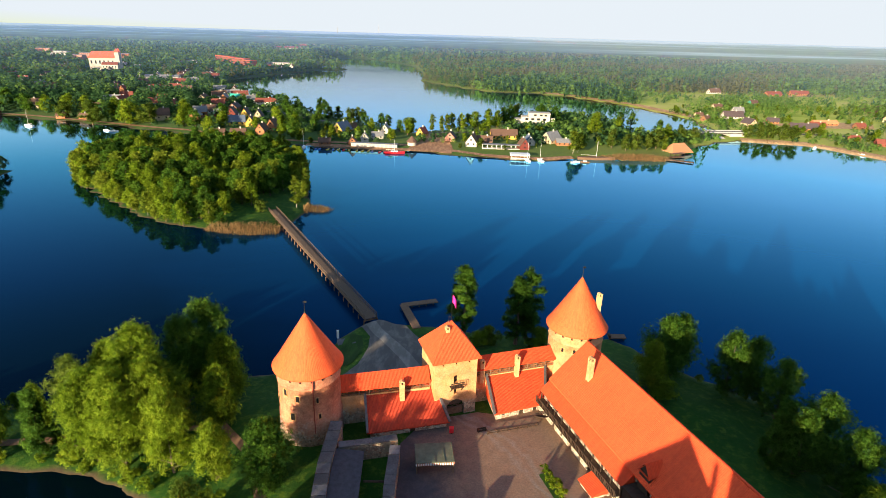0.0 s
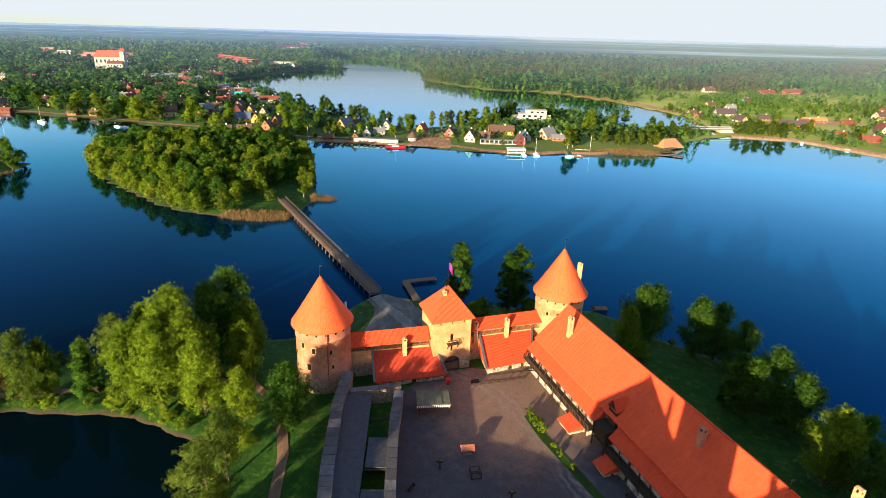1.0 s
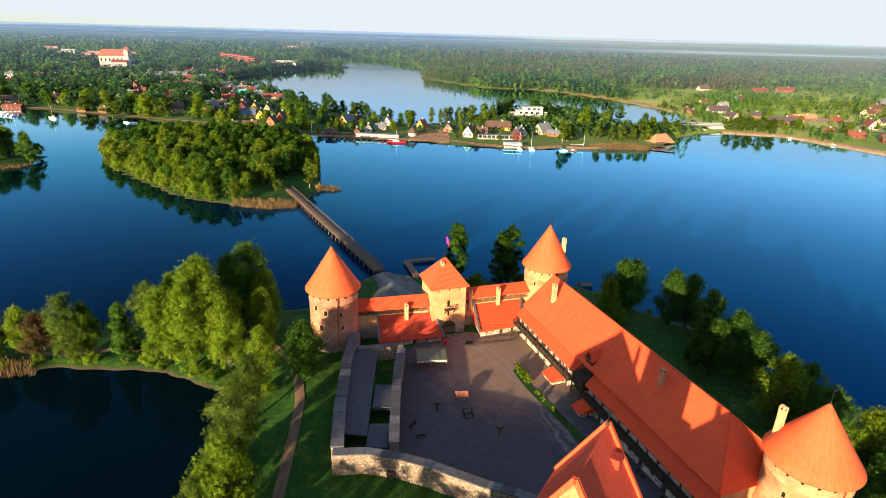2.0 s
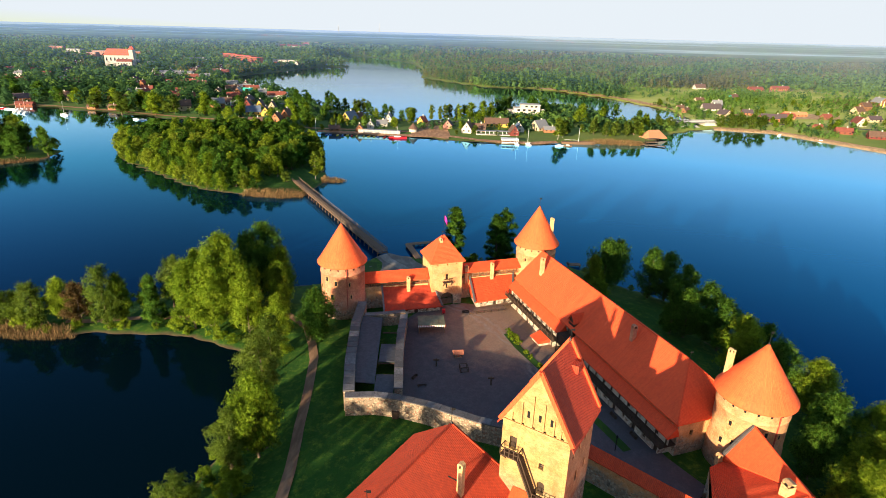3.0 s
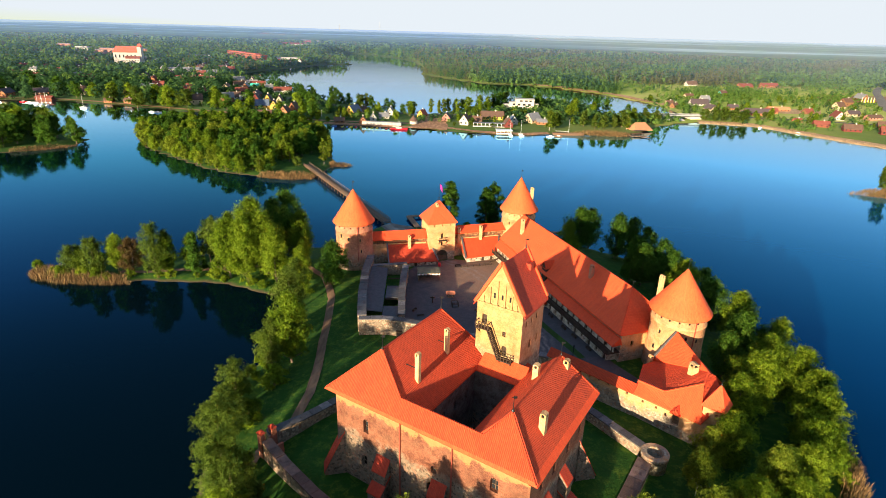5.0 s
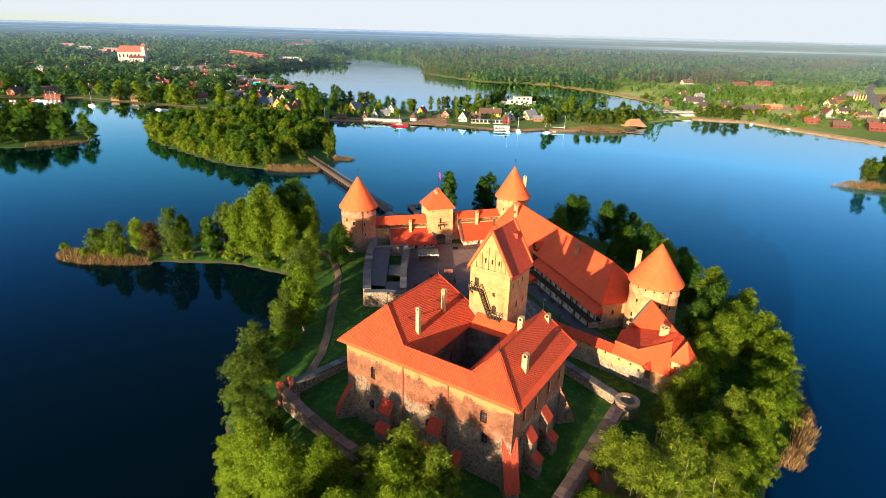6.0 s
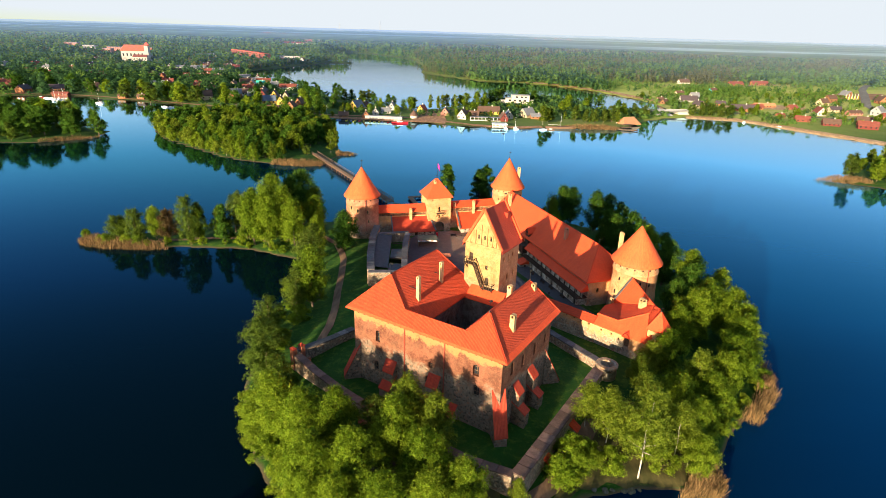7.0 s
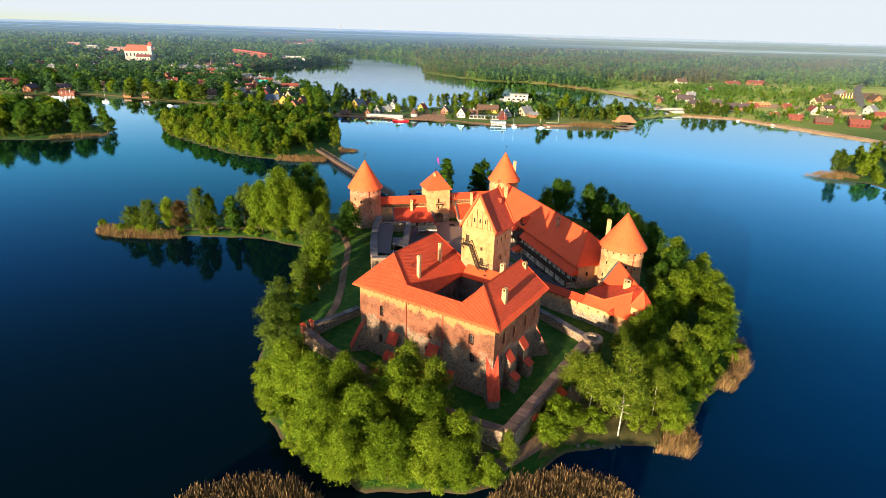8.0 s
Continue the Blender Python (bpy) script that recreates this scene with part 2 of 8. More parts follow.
class Geo:
    """Collects faces; made into one mesh by out()."""

    def __init__(self):
        self.v, self.f = [], []

    def face(self, *pts):
        i = len(self.v)
        self.v += [tuple(p) for p in pts]
        self.f.append(tuple(range(i, i + len(pts))))
        return self

    def box(self, x0, x1, y0, y1, z0, z1, m=None):
        p = [Vector((x, y, z)) for z in (z0, z1) for x, y in ((x0, y0), (x1, y0), (x1, y1), (x0, y1))]
        if m is not None:
            p = [m @ q for q in p]
        i = len(self.v)
        self.v += [tuple(q) for q in p]
        self.f += [tuple(i + k for k in q) for q in ((3, 2, 1, 0), (4, 5, 6, 7), (0, 1, 5, 4), (1, 2, 6, 5), (2, 3, 7, 6), (3, 0, 4, 7))]
        return self

    def beam(self, p, q, w=0.1, h=None):
        """A square bar from p to q."""
        p, q = Vector(p), Vector(q)
        m = (q - p).to_track_quat("Z", "Y").to_matrix().to_4x4()
        m.translation = p
        h = h or w
        return self.box(-w / 2, w / 2, -h / 2, h / 2, 0, (q - p).length, m)

    def prism(self, pts, z0, z1):
        """An upright prism on a ground outline that runs anticlockwise."""
        i, n = len(self.v), len(pts)
        self.v += [(x, y, z0) for x, y in pts] + [(x, y, z1) for x, y in pts]
        self.f.append(tuple(i + k for k in reversed(range(n))))
        self.f.append(tuple(i + n + k for k in range(n)))
        for k in range(n):
            j = (k + 1) % n
            self.f.append((i + k, i + j, i + n + j, i + n + k))
        return self

    def lathe(self, prof, seg=48, x=0, y=0):
        i = len(self.v)
        for r, z in prof:
            self.v += [(x + r * math.cos(2 * math.pi * k / seg), y + r * math.sin(2 * math.pi * k / seg), z) for k in range(seg)]
        for j in range(len(prof) - 1):
            for k in range(seg):
                a, b = i + j * seg + k, i + j * seg + (k + 1) % seg
                self.f.append((a, b, b + seg, a + seg))
        self.f.append(tuple(i + k for k in reversed(range(seg))))
        top = i + (len(prof) - 1) * seg
        self.f.append(tuple(top + k for k in range(seg)))
        return self

    def roof(self, eave, ridge, planes, thick=0.28):
        """A roof as a closed body: eave corners anticlockwise, ridge points, planes as indices into both lists; its eaves have a thickness."""
        pts = [Vector(p) for p in eave + ridge]
        n = len(eave)
        i = len(self.v)
        self.v += [tuple(p) for p in pts] + [(p[0], p[1], p[2] - thick) for p in eave]
        for pl in planes:
            self.f.append(tuple(i + k for k in pl))
        for k in range(n):
            j = (k + 1) % n
            self.f.append((i + k, i + len(pts) + k, i + len(pts) + j, i + j))
        self.f.append(tuple(i + len(pts) + k for k in reversed(range(n))))
        return self

    def data(self, name, mat, center=None, smooth=False):
        me = bpy.data.meshes.new(name)
        me.from_pydata(self.v, [], self.f)
        me.materials.append(mat)
        me.update()
        uv_by_face(me, center)
        if smooth:
            for p in me.polygons:
                p.use_smooth = abs(p.normal.z) < 0.98
        return me

    def out(self, name, mat, parent=None, label="", center=None, smooth=False):
        ob = new(name, self.data(name, mat, center, smooth))
        ob.parent = parent
        if label:
            ob["label"] = label
        return ob


def cut_wall(g, p, q, z0, z1, openings, depth=0.45):
    """The outer face of a wall from p to q (its outside to the right of that way), with reveals where openings (along, z, width, height, arched) go in.
    Gives each opening's pane corners, at the bottom of its reveal."""
    p, q = Vector((*p, 0)), Vector((*q, 0))
    d = (q - p)
    ln = d.length
    d.normalize()
    inn = Vector((-d.y, d.x, 0))

    def at(s, z, k=0.0):
        v = p + d * s + inn * k
        return (v.x, v.y, z)
    ss = sorted({0, ln, *[s for o in openings for s in (o[0] - o[2] / 2, o[0] + o[2] / 2)]})
    zz = sorted({z0, z1, *[z for o in openings for z in (o[1], o[1] + o[3])]})
    for a, b in zip(ss, ss[1:]):
        for c, e in zip(zz, zz[1:]):
            m, k = (a + b) / 2, (c + e) / 2
            if any(abs(m - o[0]) < o[2] / 2 and o[1] < k < o[1] + o[3] for o in openings):
                continue
            g.face(at(a, c), at(b, c), at(b, e), at(a, e))
    panes = []
    for o in openings:
        a, b, c, e = o[0] - o[2] / 2, o[0] + o[2] / 2, o[1], o[1] + o[3]
        g.face(at(a, c), at(a, e), at(a, e, depth), at(a, c, depth))
        g.face(at(b, e), at(b, c), at(b, c, depth), at(b, e, depth))
        g.face(at(a, c, depth), at(b, c, depth), at(b, c), at(a, c))
        g.face(at(a, e), at(b, e), at(b, e, depth), at(a, e, depth))
        if len(o) > 4 and o[4]:
            r = o[2] / 2
            for sg in (-1, 1):
                arc = [(o[0] + sg * r * math.cos(t), e - r + r * math.sin(t)) for t in np.linspace(0, math.pi / 2, 5)]
                ring = [(o[0] + sg * r, e)] + (arc[::-1] if sg < 0 else arc[::-1])
                f3 = [at(s, z) for s, z in ring]
                g.face(*(f3 if sg < 0 else f3[::-1]))
                for (s1, y1), (s2, y2) in zip(arc, arc[1:]):
                    w = [at(s1, y1), at(s2, y2), at(s2, y2, depth), at(s1, y1, depth)]
                    g.face(*(w if sg < 0 else w[::-1]))
        panes.append([at(a, c, depth), at(b, c, depth), at(b, e, depth), at(a, e, depth)])
    return panes


def window_parts(panes, parent, mat, inset=0.06, bars=True, names="window"):
    for c in panes:
        c = [Vector(v) for v in c]
        n = (c[1] - c[0]).cross(c[3] - c[0]).normalized()
        ob = Geo().face(*c).out(names, mat, parent)
        if bars:
            g = Geo()
            o = n * inset
            mid = ((c[0] + c[1]) / 2 + o, (c[2] + c[3]) / 2 + o)
            g.beam(mid[0], mid[1], 0.07)
            for k in (0.35, 0.7):
                g.beam(c[0].lerp(c[3], k) + o, c[1].lerp(c[2], k) + o, 0.06)
            g.out("glazing_bar", WOOD_MID, ob)


def local(ox, oy, deg):
    """A building's own plan: gives the world point of (along, across, height)."""
    c, s = math.cos(radians(deg)), math.sin(radians(deg))
    return lambda a, b, z=0.0: Vector((ox + a * c - b * s, oy + a * s + b * c, z))


GLASS = Mat("old_window_glass", 0.12)
GLASS.b.inputs["Base Color"].default_value = (0.02, 0.022, 0.025, 1)
GLASS.b.inputs["Specular IOR Level"].default_value = 0.5
GLASS = GLASS.m

# ---- ground and water ----
SHORES = {
    "castle": [(-119, 85), (-110, 79), (-90, 78.5), (-85, 80.5), (-72, 80), (-61, 79.5), (-50, 75), (-40, 71), (-38.5, 60), (-38, 52), (-37, 37), (-40, 24), (-38, 8),
               (-34, -10), (-29, -20), (-21, -30), (-9, -38), (10, -38), (20, -34), (25, -30), (28, -27.6), (41, -26.4), (47, -27), (52, -22), (58, -14),
               (66, -7), (75, 1), (78, 12), (80, 25), (82, 45), (79, 65), (76, 88), (73, 101), (64, 109), (56, 116), (51, 124), (46, 128), (30, 128), (16, 130), (5, 132),
               (-5, 134), (-14, 137), (-18, 133), (-23, 127), (-24, 120), (-32, 112), (-46, 108), (-62, 103), (-80, 99), (-98, 94), (-112, 90)],
    "grove": [(-170, 268), (-140, 241), (-120, 223), (-102, 212), (-85, 208), (-77, 206), (-58, 210), (-55, 222), (-52, 238), (-58, 262), (-69, 313), (-98, 368), (-120, 376),
              (-150, 372), (-185, 352), (-200, 325), (-190, 295)],
    "west": [(-330, 205), (-271, 247), (-248, 246), (-237, 252), (-214, 276), (-217, 292), (-250, 318), (-300, 330), (-360, 300), (-390, 230)],
    "east": [(218, 197), (230, 189), (242, 172), (262, 150), (300, 130), (350, 150), (370, 210), (340, 262), (300, 275), (262, 240), (240, 208)],
}
MAIN = [(-6000, 1500), (-1500, 620), (-700, 505), (-421, 470), (-361, 478), (-326, 470), (-272, 450), (-244, 441), (-212, 427), (-178, 416), (-143, 397), (-122, 391), (-100, 383),
        (-86, 379), (-61, 375), (-23, 366), (0, 365), (32, 352), (49, 349), (70, 346), (86, 351), (107, 361), (119, 354), (142, 356), (160, 363), (176, 378), (186, 400), (200, 408),
        (222, 428), (240, 437), (248, 435), (289, 425), (303, 395), (318, 360), (330, 338), (342, 312), (380, 240), (480, 120), (700, 0), (1500, -300), (6000, -900), (6000, 6000), (-6000, 6000)]
LAKE = [(-295, 768), (-287, 742), (-222, 705), (-173, 629), (-109, 547), (-83, 521), (-47, 474), (-10, 446), (18, 472), (72, 520), (116, 580), (135, 562), (163, 540), (172, 508), (172, 470),
        (195, 462), (223, 470), (240, 474), (252, 500), (257, 545), (253, 576), (236, 627), (226, 672), (202, 708), (178, 752), (144, 777), (90, 779), (70, 806), (32, 857), (-17, 947),
        (-12, 1100), (-20, 1209), (-36, 1370), (-91, 1530), (-184, 1717), (-291, 1771), (-279, 1690), (-262, 1320), (-236, 1240), (-195, 1260), (-167, 1205), (-179, 1150), (-226, 1161),
        (-231, 1107), (-261, 1033), (-284, 944), (-304, 858)]


def inside(px, py, poly):
    r = np.zeros(px.shape, bool)
    for (x0, y0), (x1, y1) in zip(poly, poly[1:] + poly[:1]):
        if y0 == y1:
            continue
        c = (y0 > py) != (y1 > py)
        r ^= c & (px < (x1 - x0) * (py - y0) / (y1 - y0) + x0)
    return r


def depth_in(px, py, poly):
    """Distance to the outline, positive inside."""
    d = np.full(px.shape, 1e9)
    for (x0, y0), (x1, y1) in zip(poly, poly[1:] + poly[:1]):
        ex, ey = x1 - x0, y1 - y0
        t = np.clip(((px - x0) * ex + (py - y0) * ey) / (ex * ex + ey * ey), 0, 1)
        d = np.minimum(d, np.hypot(px - x0 - t * ex, py - y0 - t * ey))
    return np.where(inside(px, py, poly), d, -d)


def sstep(a, b, x):
    t = np.clip((x - a) / (b - a), 0, 1)
    return t * t * (3 - 2 * t)


def wob(px, py, s, k=0.0):
    return np.sin(px / s + 1.3 + k) * np.cos(py / s * 1.13 + 0.4 * k) + 0.5 * np.sin(px / s * 2.3 - py / s * 1.7 + k)


def height(px, py):
    """Height of the ground over the lake's level."""
    h = np.full(px.shape, -3.0)
    for name, poly in SHORES.items():
        d = depth_in(px, py, poly) + 0.5 * wob(px, py, 3.0)
        if name == "castle":
            top = 0.9 + 2.4 * sstep(4, 20, d) + 0.12 * wob(px, py, 9)
            top = np.where((px < -40) & (py > 60), 0.7 + 1.0 * sstep(2, 12, d), top)
        else:
            top = 0.8 + 2.0 * sstep(3, 30, d) + 0.2 * wob(px, py, 14)
        h = np.maximum(h, np.where(d > 0, np.minimum(d * 0.45, top), np.maximum(d * 0.5, -3)))
    d = np.minimum(depth_in(px, py, MAIN), -depth_in(px, py, LAKE)) + 0.8 * wob(px, py, 11)
    rise = 1.0 + 1.2 * sstep(4, 40, d) + 10 * sstep(60, 420, d) * (0.6 + 0.25 * wob(px, py, 190))
    far = np.hypot(px, py)
    rise += 14 * sstep(900, 2500, far) * (1 + 0.2 * wob(px, py, 420)) + 17 * sstep(2600, 4300, far) * (1 + 0.15 * wob(px, py, 900, 2))
    h = np.maximum(h, np.where(d > 0, np.minimum(d * 0.25, rise), np.maximum(d * 0.4, -3)))
    return h


def steps(lo, hi, a, b, fine, grow):
    """Grid lines: fine between a and b, growing outwards."""
    mid = list(np.arange(a, b + fine / 2, fine))
    left, s, x = [], fine, a
    while x > lo:
        s *= grow
        x -= s
        left.append(max(x, lo))
    right, s, x = [], fine, b
    while x < hi:
        s *= grow
        x += s
        right.append(min(x, hi))
    return np.array(left[::-1] + mid + right)


def sheet(name, xs, ys, zfun, mat):
    gx, gy = np.meshgrid(xs, ys)
    co = np.stack([gx, gy, zfun(gx, gy)], -1).reshape(-1, 3)
    nx, ny = len(xs), len(ys)
    i = (np.arange(ny - 1)[:, None] * nx + np.arange(nx - 1)).reshape(-1)
    q = np.stack([i, i + 1, i + nx + 1, i + nx], -1)
    me = bpy.data.meshes.new(name)
    me.vertices.add(len(co))
    me.vertices.foreach_set("co", co.astype(np.float32).ravel())
    me.loops.add(q.size)
    me.loops.foreach_set("vertex_index", q.astype(np.int32).ravel())
    me.polygons.add(len(q))
    me.polygons.foreach_set("loop_start", np.arange(0, q.size, 4, dtype=np.int32))
    me.polygons.foreach_set("use_smooth", np.ones(len(q), bool))
    me.materials.append(mat)
    me.update(calc_edges=True)
    return new(name, me)


def ground_material():
    m = Mat("grass_and_soil", 0.95)
    p = m.place()
    sep = m.node("ShaderNodeSeparateXYZ")
    m.link(p, sep.inputs[0])
    big, mid, fine = m.noise(p, 0.012, 5), m.noise(p, 0.12, 5, 0.7), m.noise(p, 1.6, 4, 0.7)
    grass = m.ramp(mid, [(0.3, (0.010, 0.046, 0.002)), (0.55, (0.021, 0.075, 0.003)), (0.8, (0.055, 0.1, 0.007))])
    grass = m.mix(m.math("MULTIPLY", fine, 0.5), grass, (0.017, 0.06, 0.003))
    # yellow-green clumps that also paint dappled sunlight into the grass
    dapple_tuft = m.ramp(m.noise(p, 0.55, 5, 0.75), [(0.5, (0,) * 3), (0.72, (0.8,) * 3)])
    grass = m.mix(dapple_tuft, grass, (0.11, 0.165, 0.01))
    grass = m.mix(m.ramp(m.noise(p, 3.5, 3, 0.8), [(0.5, (0,) * 3), (0.7, (0.6,) * 3)]), grass, (0.012, 0.04, 0.002))
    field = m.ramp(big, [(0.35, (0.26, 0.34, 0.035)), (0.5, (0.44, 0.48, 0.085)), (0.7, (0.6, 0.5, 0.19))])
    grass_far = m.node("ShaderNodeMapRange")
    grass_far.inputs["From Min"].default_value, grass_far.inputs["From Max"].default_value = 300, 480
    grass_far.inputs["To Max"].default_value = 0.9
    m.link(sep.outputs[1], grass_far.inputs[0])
    # darker green ground under the western town, open fields in the east
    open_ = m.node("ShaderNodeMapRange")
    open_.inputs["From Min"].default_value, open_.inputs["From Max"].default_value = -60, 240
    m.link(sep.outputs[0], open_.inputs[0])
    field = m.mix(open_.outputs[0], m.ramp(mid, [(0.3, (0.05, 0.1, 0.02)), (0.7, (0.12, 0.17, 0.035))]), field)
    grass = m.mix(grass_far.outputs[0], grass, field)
    sand = m.ramp(mid, [(0.3, (0.05, 0.036, 0.02)), (0.7, (0.14, 0.095, 0.055))])
    rng = m.node("ShaderNodeMapRange")
    rng.inputs["From Min"].default_value, rng.inputs["From Max"].default_value = 0.05, 0.42
    m.link(m.math("ADD", sep.outputs[2], m.math("MULTIPLY", m.math("SUBTRACT", mid, 0.5), 0.8)), rng.inputs[0])
    m.color(m.mix(rng.outputs[0], sand, grass))
    m.bump(fine, 0.6, 0.25)
    return m.m


GROUND = ground_material()
gx = steps(-6000, 6000, -125, 95, 2.2, 1.07)
gy = steps(-900, 6000, -45, 140, 2.2, 1.05)
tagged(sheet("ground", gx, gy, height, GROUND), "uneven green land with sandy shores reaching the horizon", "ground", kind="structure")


def water_material():
    m = Mat("lake_water", 0.6)
    p = m.place()
    calm = m.noise(m.scaled(p, (0.004, 0.012, 1)), 1.0, 4)
    w1 = m.noise(m.scaled(p, (0.5, 1.0, 1)), 0.9, 3)
    w2 = m.noise(m.scaled(p, (0.08, 0.2, 1)), 1.0, 3)
    m.bump(m.math("ADD", m.math("MULTIPLY", w1, m.ramp(calm, [(0.35, (0.15,) * 3), (0.7, (1,) * 3)])), w2), 0.10, 0.12)
    m.b.inputs["Specular IOR Level"].default_value = 0.0
    # body colour painted dark by the castle island, blue on the open lake, copying how the sky reflects
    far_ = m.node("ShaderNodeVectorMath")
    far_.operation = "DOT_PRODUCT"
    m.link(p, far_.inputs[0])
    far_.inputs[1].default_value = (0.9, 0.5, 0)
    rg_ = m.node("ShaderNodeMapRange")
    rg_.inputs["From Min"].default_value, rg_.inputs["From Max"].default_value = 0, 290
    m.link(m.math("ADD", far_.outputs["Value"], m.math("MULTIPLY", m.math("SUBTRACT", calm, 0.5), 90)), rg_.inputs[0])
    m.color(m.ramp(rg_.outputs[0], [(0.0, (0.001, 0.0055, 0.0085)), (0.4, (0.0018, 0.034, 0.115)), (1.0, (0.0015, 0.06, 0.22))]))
    gl = m.node("ShaderNodeBsdfGlossy")
    m.link(m.ramp(calm, [(0.4, (0.04,) * 3), (0.7, (0.09,) * 3)]), gl.inputs["Roughness"])
    fr = m.node("ShaderNodeFresnel")
    fr.inputs["IOR"].default_value = 1.33
    # blue is tinted into the reflection, less at grazing angles
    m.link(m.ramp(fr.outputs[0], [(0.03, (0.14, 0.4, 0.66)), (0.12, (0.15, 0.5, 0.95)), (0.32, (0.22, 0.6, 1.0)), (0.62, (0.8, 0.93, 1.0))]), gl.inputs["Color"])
    nrm = m.b.inputs["Normal"].links[0].from_socket
    m.link(nrm, gl.inputs["Normal"])
    m.link(nrm, fr.inputs["Normal"])
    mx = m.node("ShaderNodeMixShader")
    # reflection gain rises eastward by position, painting in a brighter sky there
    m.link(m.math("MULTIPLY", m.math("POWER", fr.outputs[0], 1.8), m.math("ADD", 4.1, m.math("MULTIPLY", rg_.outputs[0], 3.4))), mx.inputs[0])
    m.link(m.b.outputs[0], mx.inputs[1])
    m.link(gl.outputs[0], mx.inputs[2])
    m.link(mx.outputs[0], m.t.nodes["Material Output"].inputs[0])
    return m.m


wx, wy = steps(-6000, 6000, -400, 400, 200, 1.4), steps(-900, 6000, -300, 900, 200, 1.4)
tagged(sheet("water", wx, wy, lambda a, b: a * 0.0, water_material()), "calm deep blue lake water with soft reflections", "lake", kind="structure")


# ---- castle: round corner towers ----
def finial(x, y, z, parent, tall=2.2):
    g = Geo().lathe([(0.22, 0), (0.1, 0.35), (0.05, 0.4), (0.04, tall)], 8, 0, 0)
    g.v = [(a + x, b + y, c + z) for a, b, c in g.v]
    pole = g.out("vane_pole", IRON, parent)
    v = Geo()
    v.box(x + 0.03, x + 0.42, y - 0.02, y + 0.02, z + tall * 0.82, z + tall * 0.97)
    v.box(x - 0.28, x - 0.03, y - 0.02, y + 0.02, z + tall * 0.87, z + tall * 0.91)
    v.out("vane", IRON, pole)


def slit(parent, x, y, r, deg, z, w=0.5, h=0.9):
    """A small brick-framed window let into a round wall."""
    m = Matrix.Translation((x, y, 0)) @ pose(0, 0, 0, 0, 0, deg) @ Matrix.Translation((r, 0, z))
    g = Geo()
    g.box(-0.4, 0.1, -w / 2 - 0.14, -w / 2, 0, h + 0.14, m).box(-0.4, 0.1, w / 2, w / 2 + 0.14, 0, h + 0.14, m)
    g.box(-0.4, 0.1, -w / 2, w / 2, h, h + 0.16, m).box(-0.4, 0.12, -w / 2, w / 2, -0.12, 0, m)
    win = g.out("window", BRICK_PLAIN, parent)
    Geo().box(-0.3, 0.045, -w / 2, w / 2, 0, h, m).out("pane", DARK, win)


def chimney(parent, x, y, z0, z1, w, deg, mat, label=""):
    m = pose(x, y, 0, 0, 0, deg)
    w *= 0.88
    g = Geo().box(-w / 2, w / 2, -w / 2, w / 2, z0, z1 - 0.75, m)
    for k in (-1, 1):
        for j in (-1, 1):
            g.box(k * w * 0.36 - 0.12, k * w * 0.36 + 0.12, j * w * 0.36 - 0.12, j * w * 0.36 + 0.12, z1 - 0.75, z1 - 0.3, m)
    g.box(-w / 2 - 0.03, w / 2 + 0.03, -w / 2 - 0.03, w / 2 + 0.03, z1 - 0.9, z1 - 0.75, m)
    body = g.out("chimney", mat, parent, label)
    h = w / 2 + 0.02
    t = Geo()
    c = [m @ Vector(p) for p in ((-h, -h, z1 - 0.3), (h, -h, z1 - 0.3), (h, h, z1 - 0.3), (-h, h, z1 - 0.3), (0, -h, z1 - 0.1), (0, h, z1 - 0.1))]
    for f in ((0, 1, 4), (2, 3, 5), (1, 2, 5, 4), (3, 0, 4, 5), (3, 2, 1, 0)):
        t.face(*[c[k] for k in f])
    t.out("chimney_cap", mat, body)
    Geo().box(-w * 0.3, w * 0.3, -w * 0.3, w * 0.3, z1 - 0.74, z1 - 0.5, m).out("flue", DARK, body)


def round_tower(x, y, z0, eave, tip, r, over, slits, chim=None, label="", brick=None):
    t = thing("round_tower", label, "tower", x, y, z0, 0, "round corner towers of the castle")
    t.matrix_basis = Matrix()
    t.location = (0, 0, 0)
    prof = [(r + 0.45, z0 - 1.5), (r + 0.3, z0 + 2), (r + 0.18, z0 + 5.2), (r + 0.02, z0 + 5.4), (r, eave - 2.6), (r + 0.12, eave - 2.55), (r + 0.12, eave - 2.3), (r - 0.05, eave - 2.25), (r - 0.05, eave + 0.3)]
    Geo().lathe(prof, 56, x, y).out("wall", brick or BRICK_TOWER, t, center=(x, y), smooth=True)
    rr = r + over
    roof = [(r - 0.2, eave - 0.12), (rr, eave - 0.22), (rr + 0.03, eave), (rr * 0.86, eave + 1.25)]
    roof += [(rr * 0.86 * (1 - k), eave + 1.25 + (tip - eave - 1.25) * k) for k in (0.25, 0.5, 0.75, 0.985)]
    Geo().lathe(roof, 56, x, y).out("roof", SHINGLE, t, center=(x, y), smooth=True)
    finial(x, y, tip - 0.2, t, 2.4)
    for deg, z, w, h in slits:
        slit(t, x, y, r + (0.15 if z < z0 + 5 else 0.0), deg, z, w, h)
    for k in range(18):
        a = k * 20 + 7
        m = Matrix.Translation((x, y, 0)) @ pose(0, 0, 0, 0, 0, a) @ Matrix.Translation((r, 0, eave - 1.1))
        Geo().box(-0.3, 0.02, -0.16, 0.16, 0, 0.42, m).out("loophole", DARK, t)
    if chim:
        cx, cy, c0, c1 = chim
        chimney(t, cx, cy, c0, c1, 0.95, 15, BRICK_PINK)
    return t


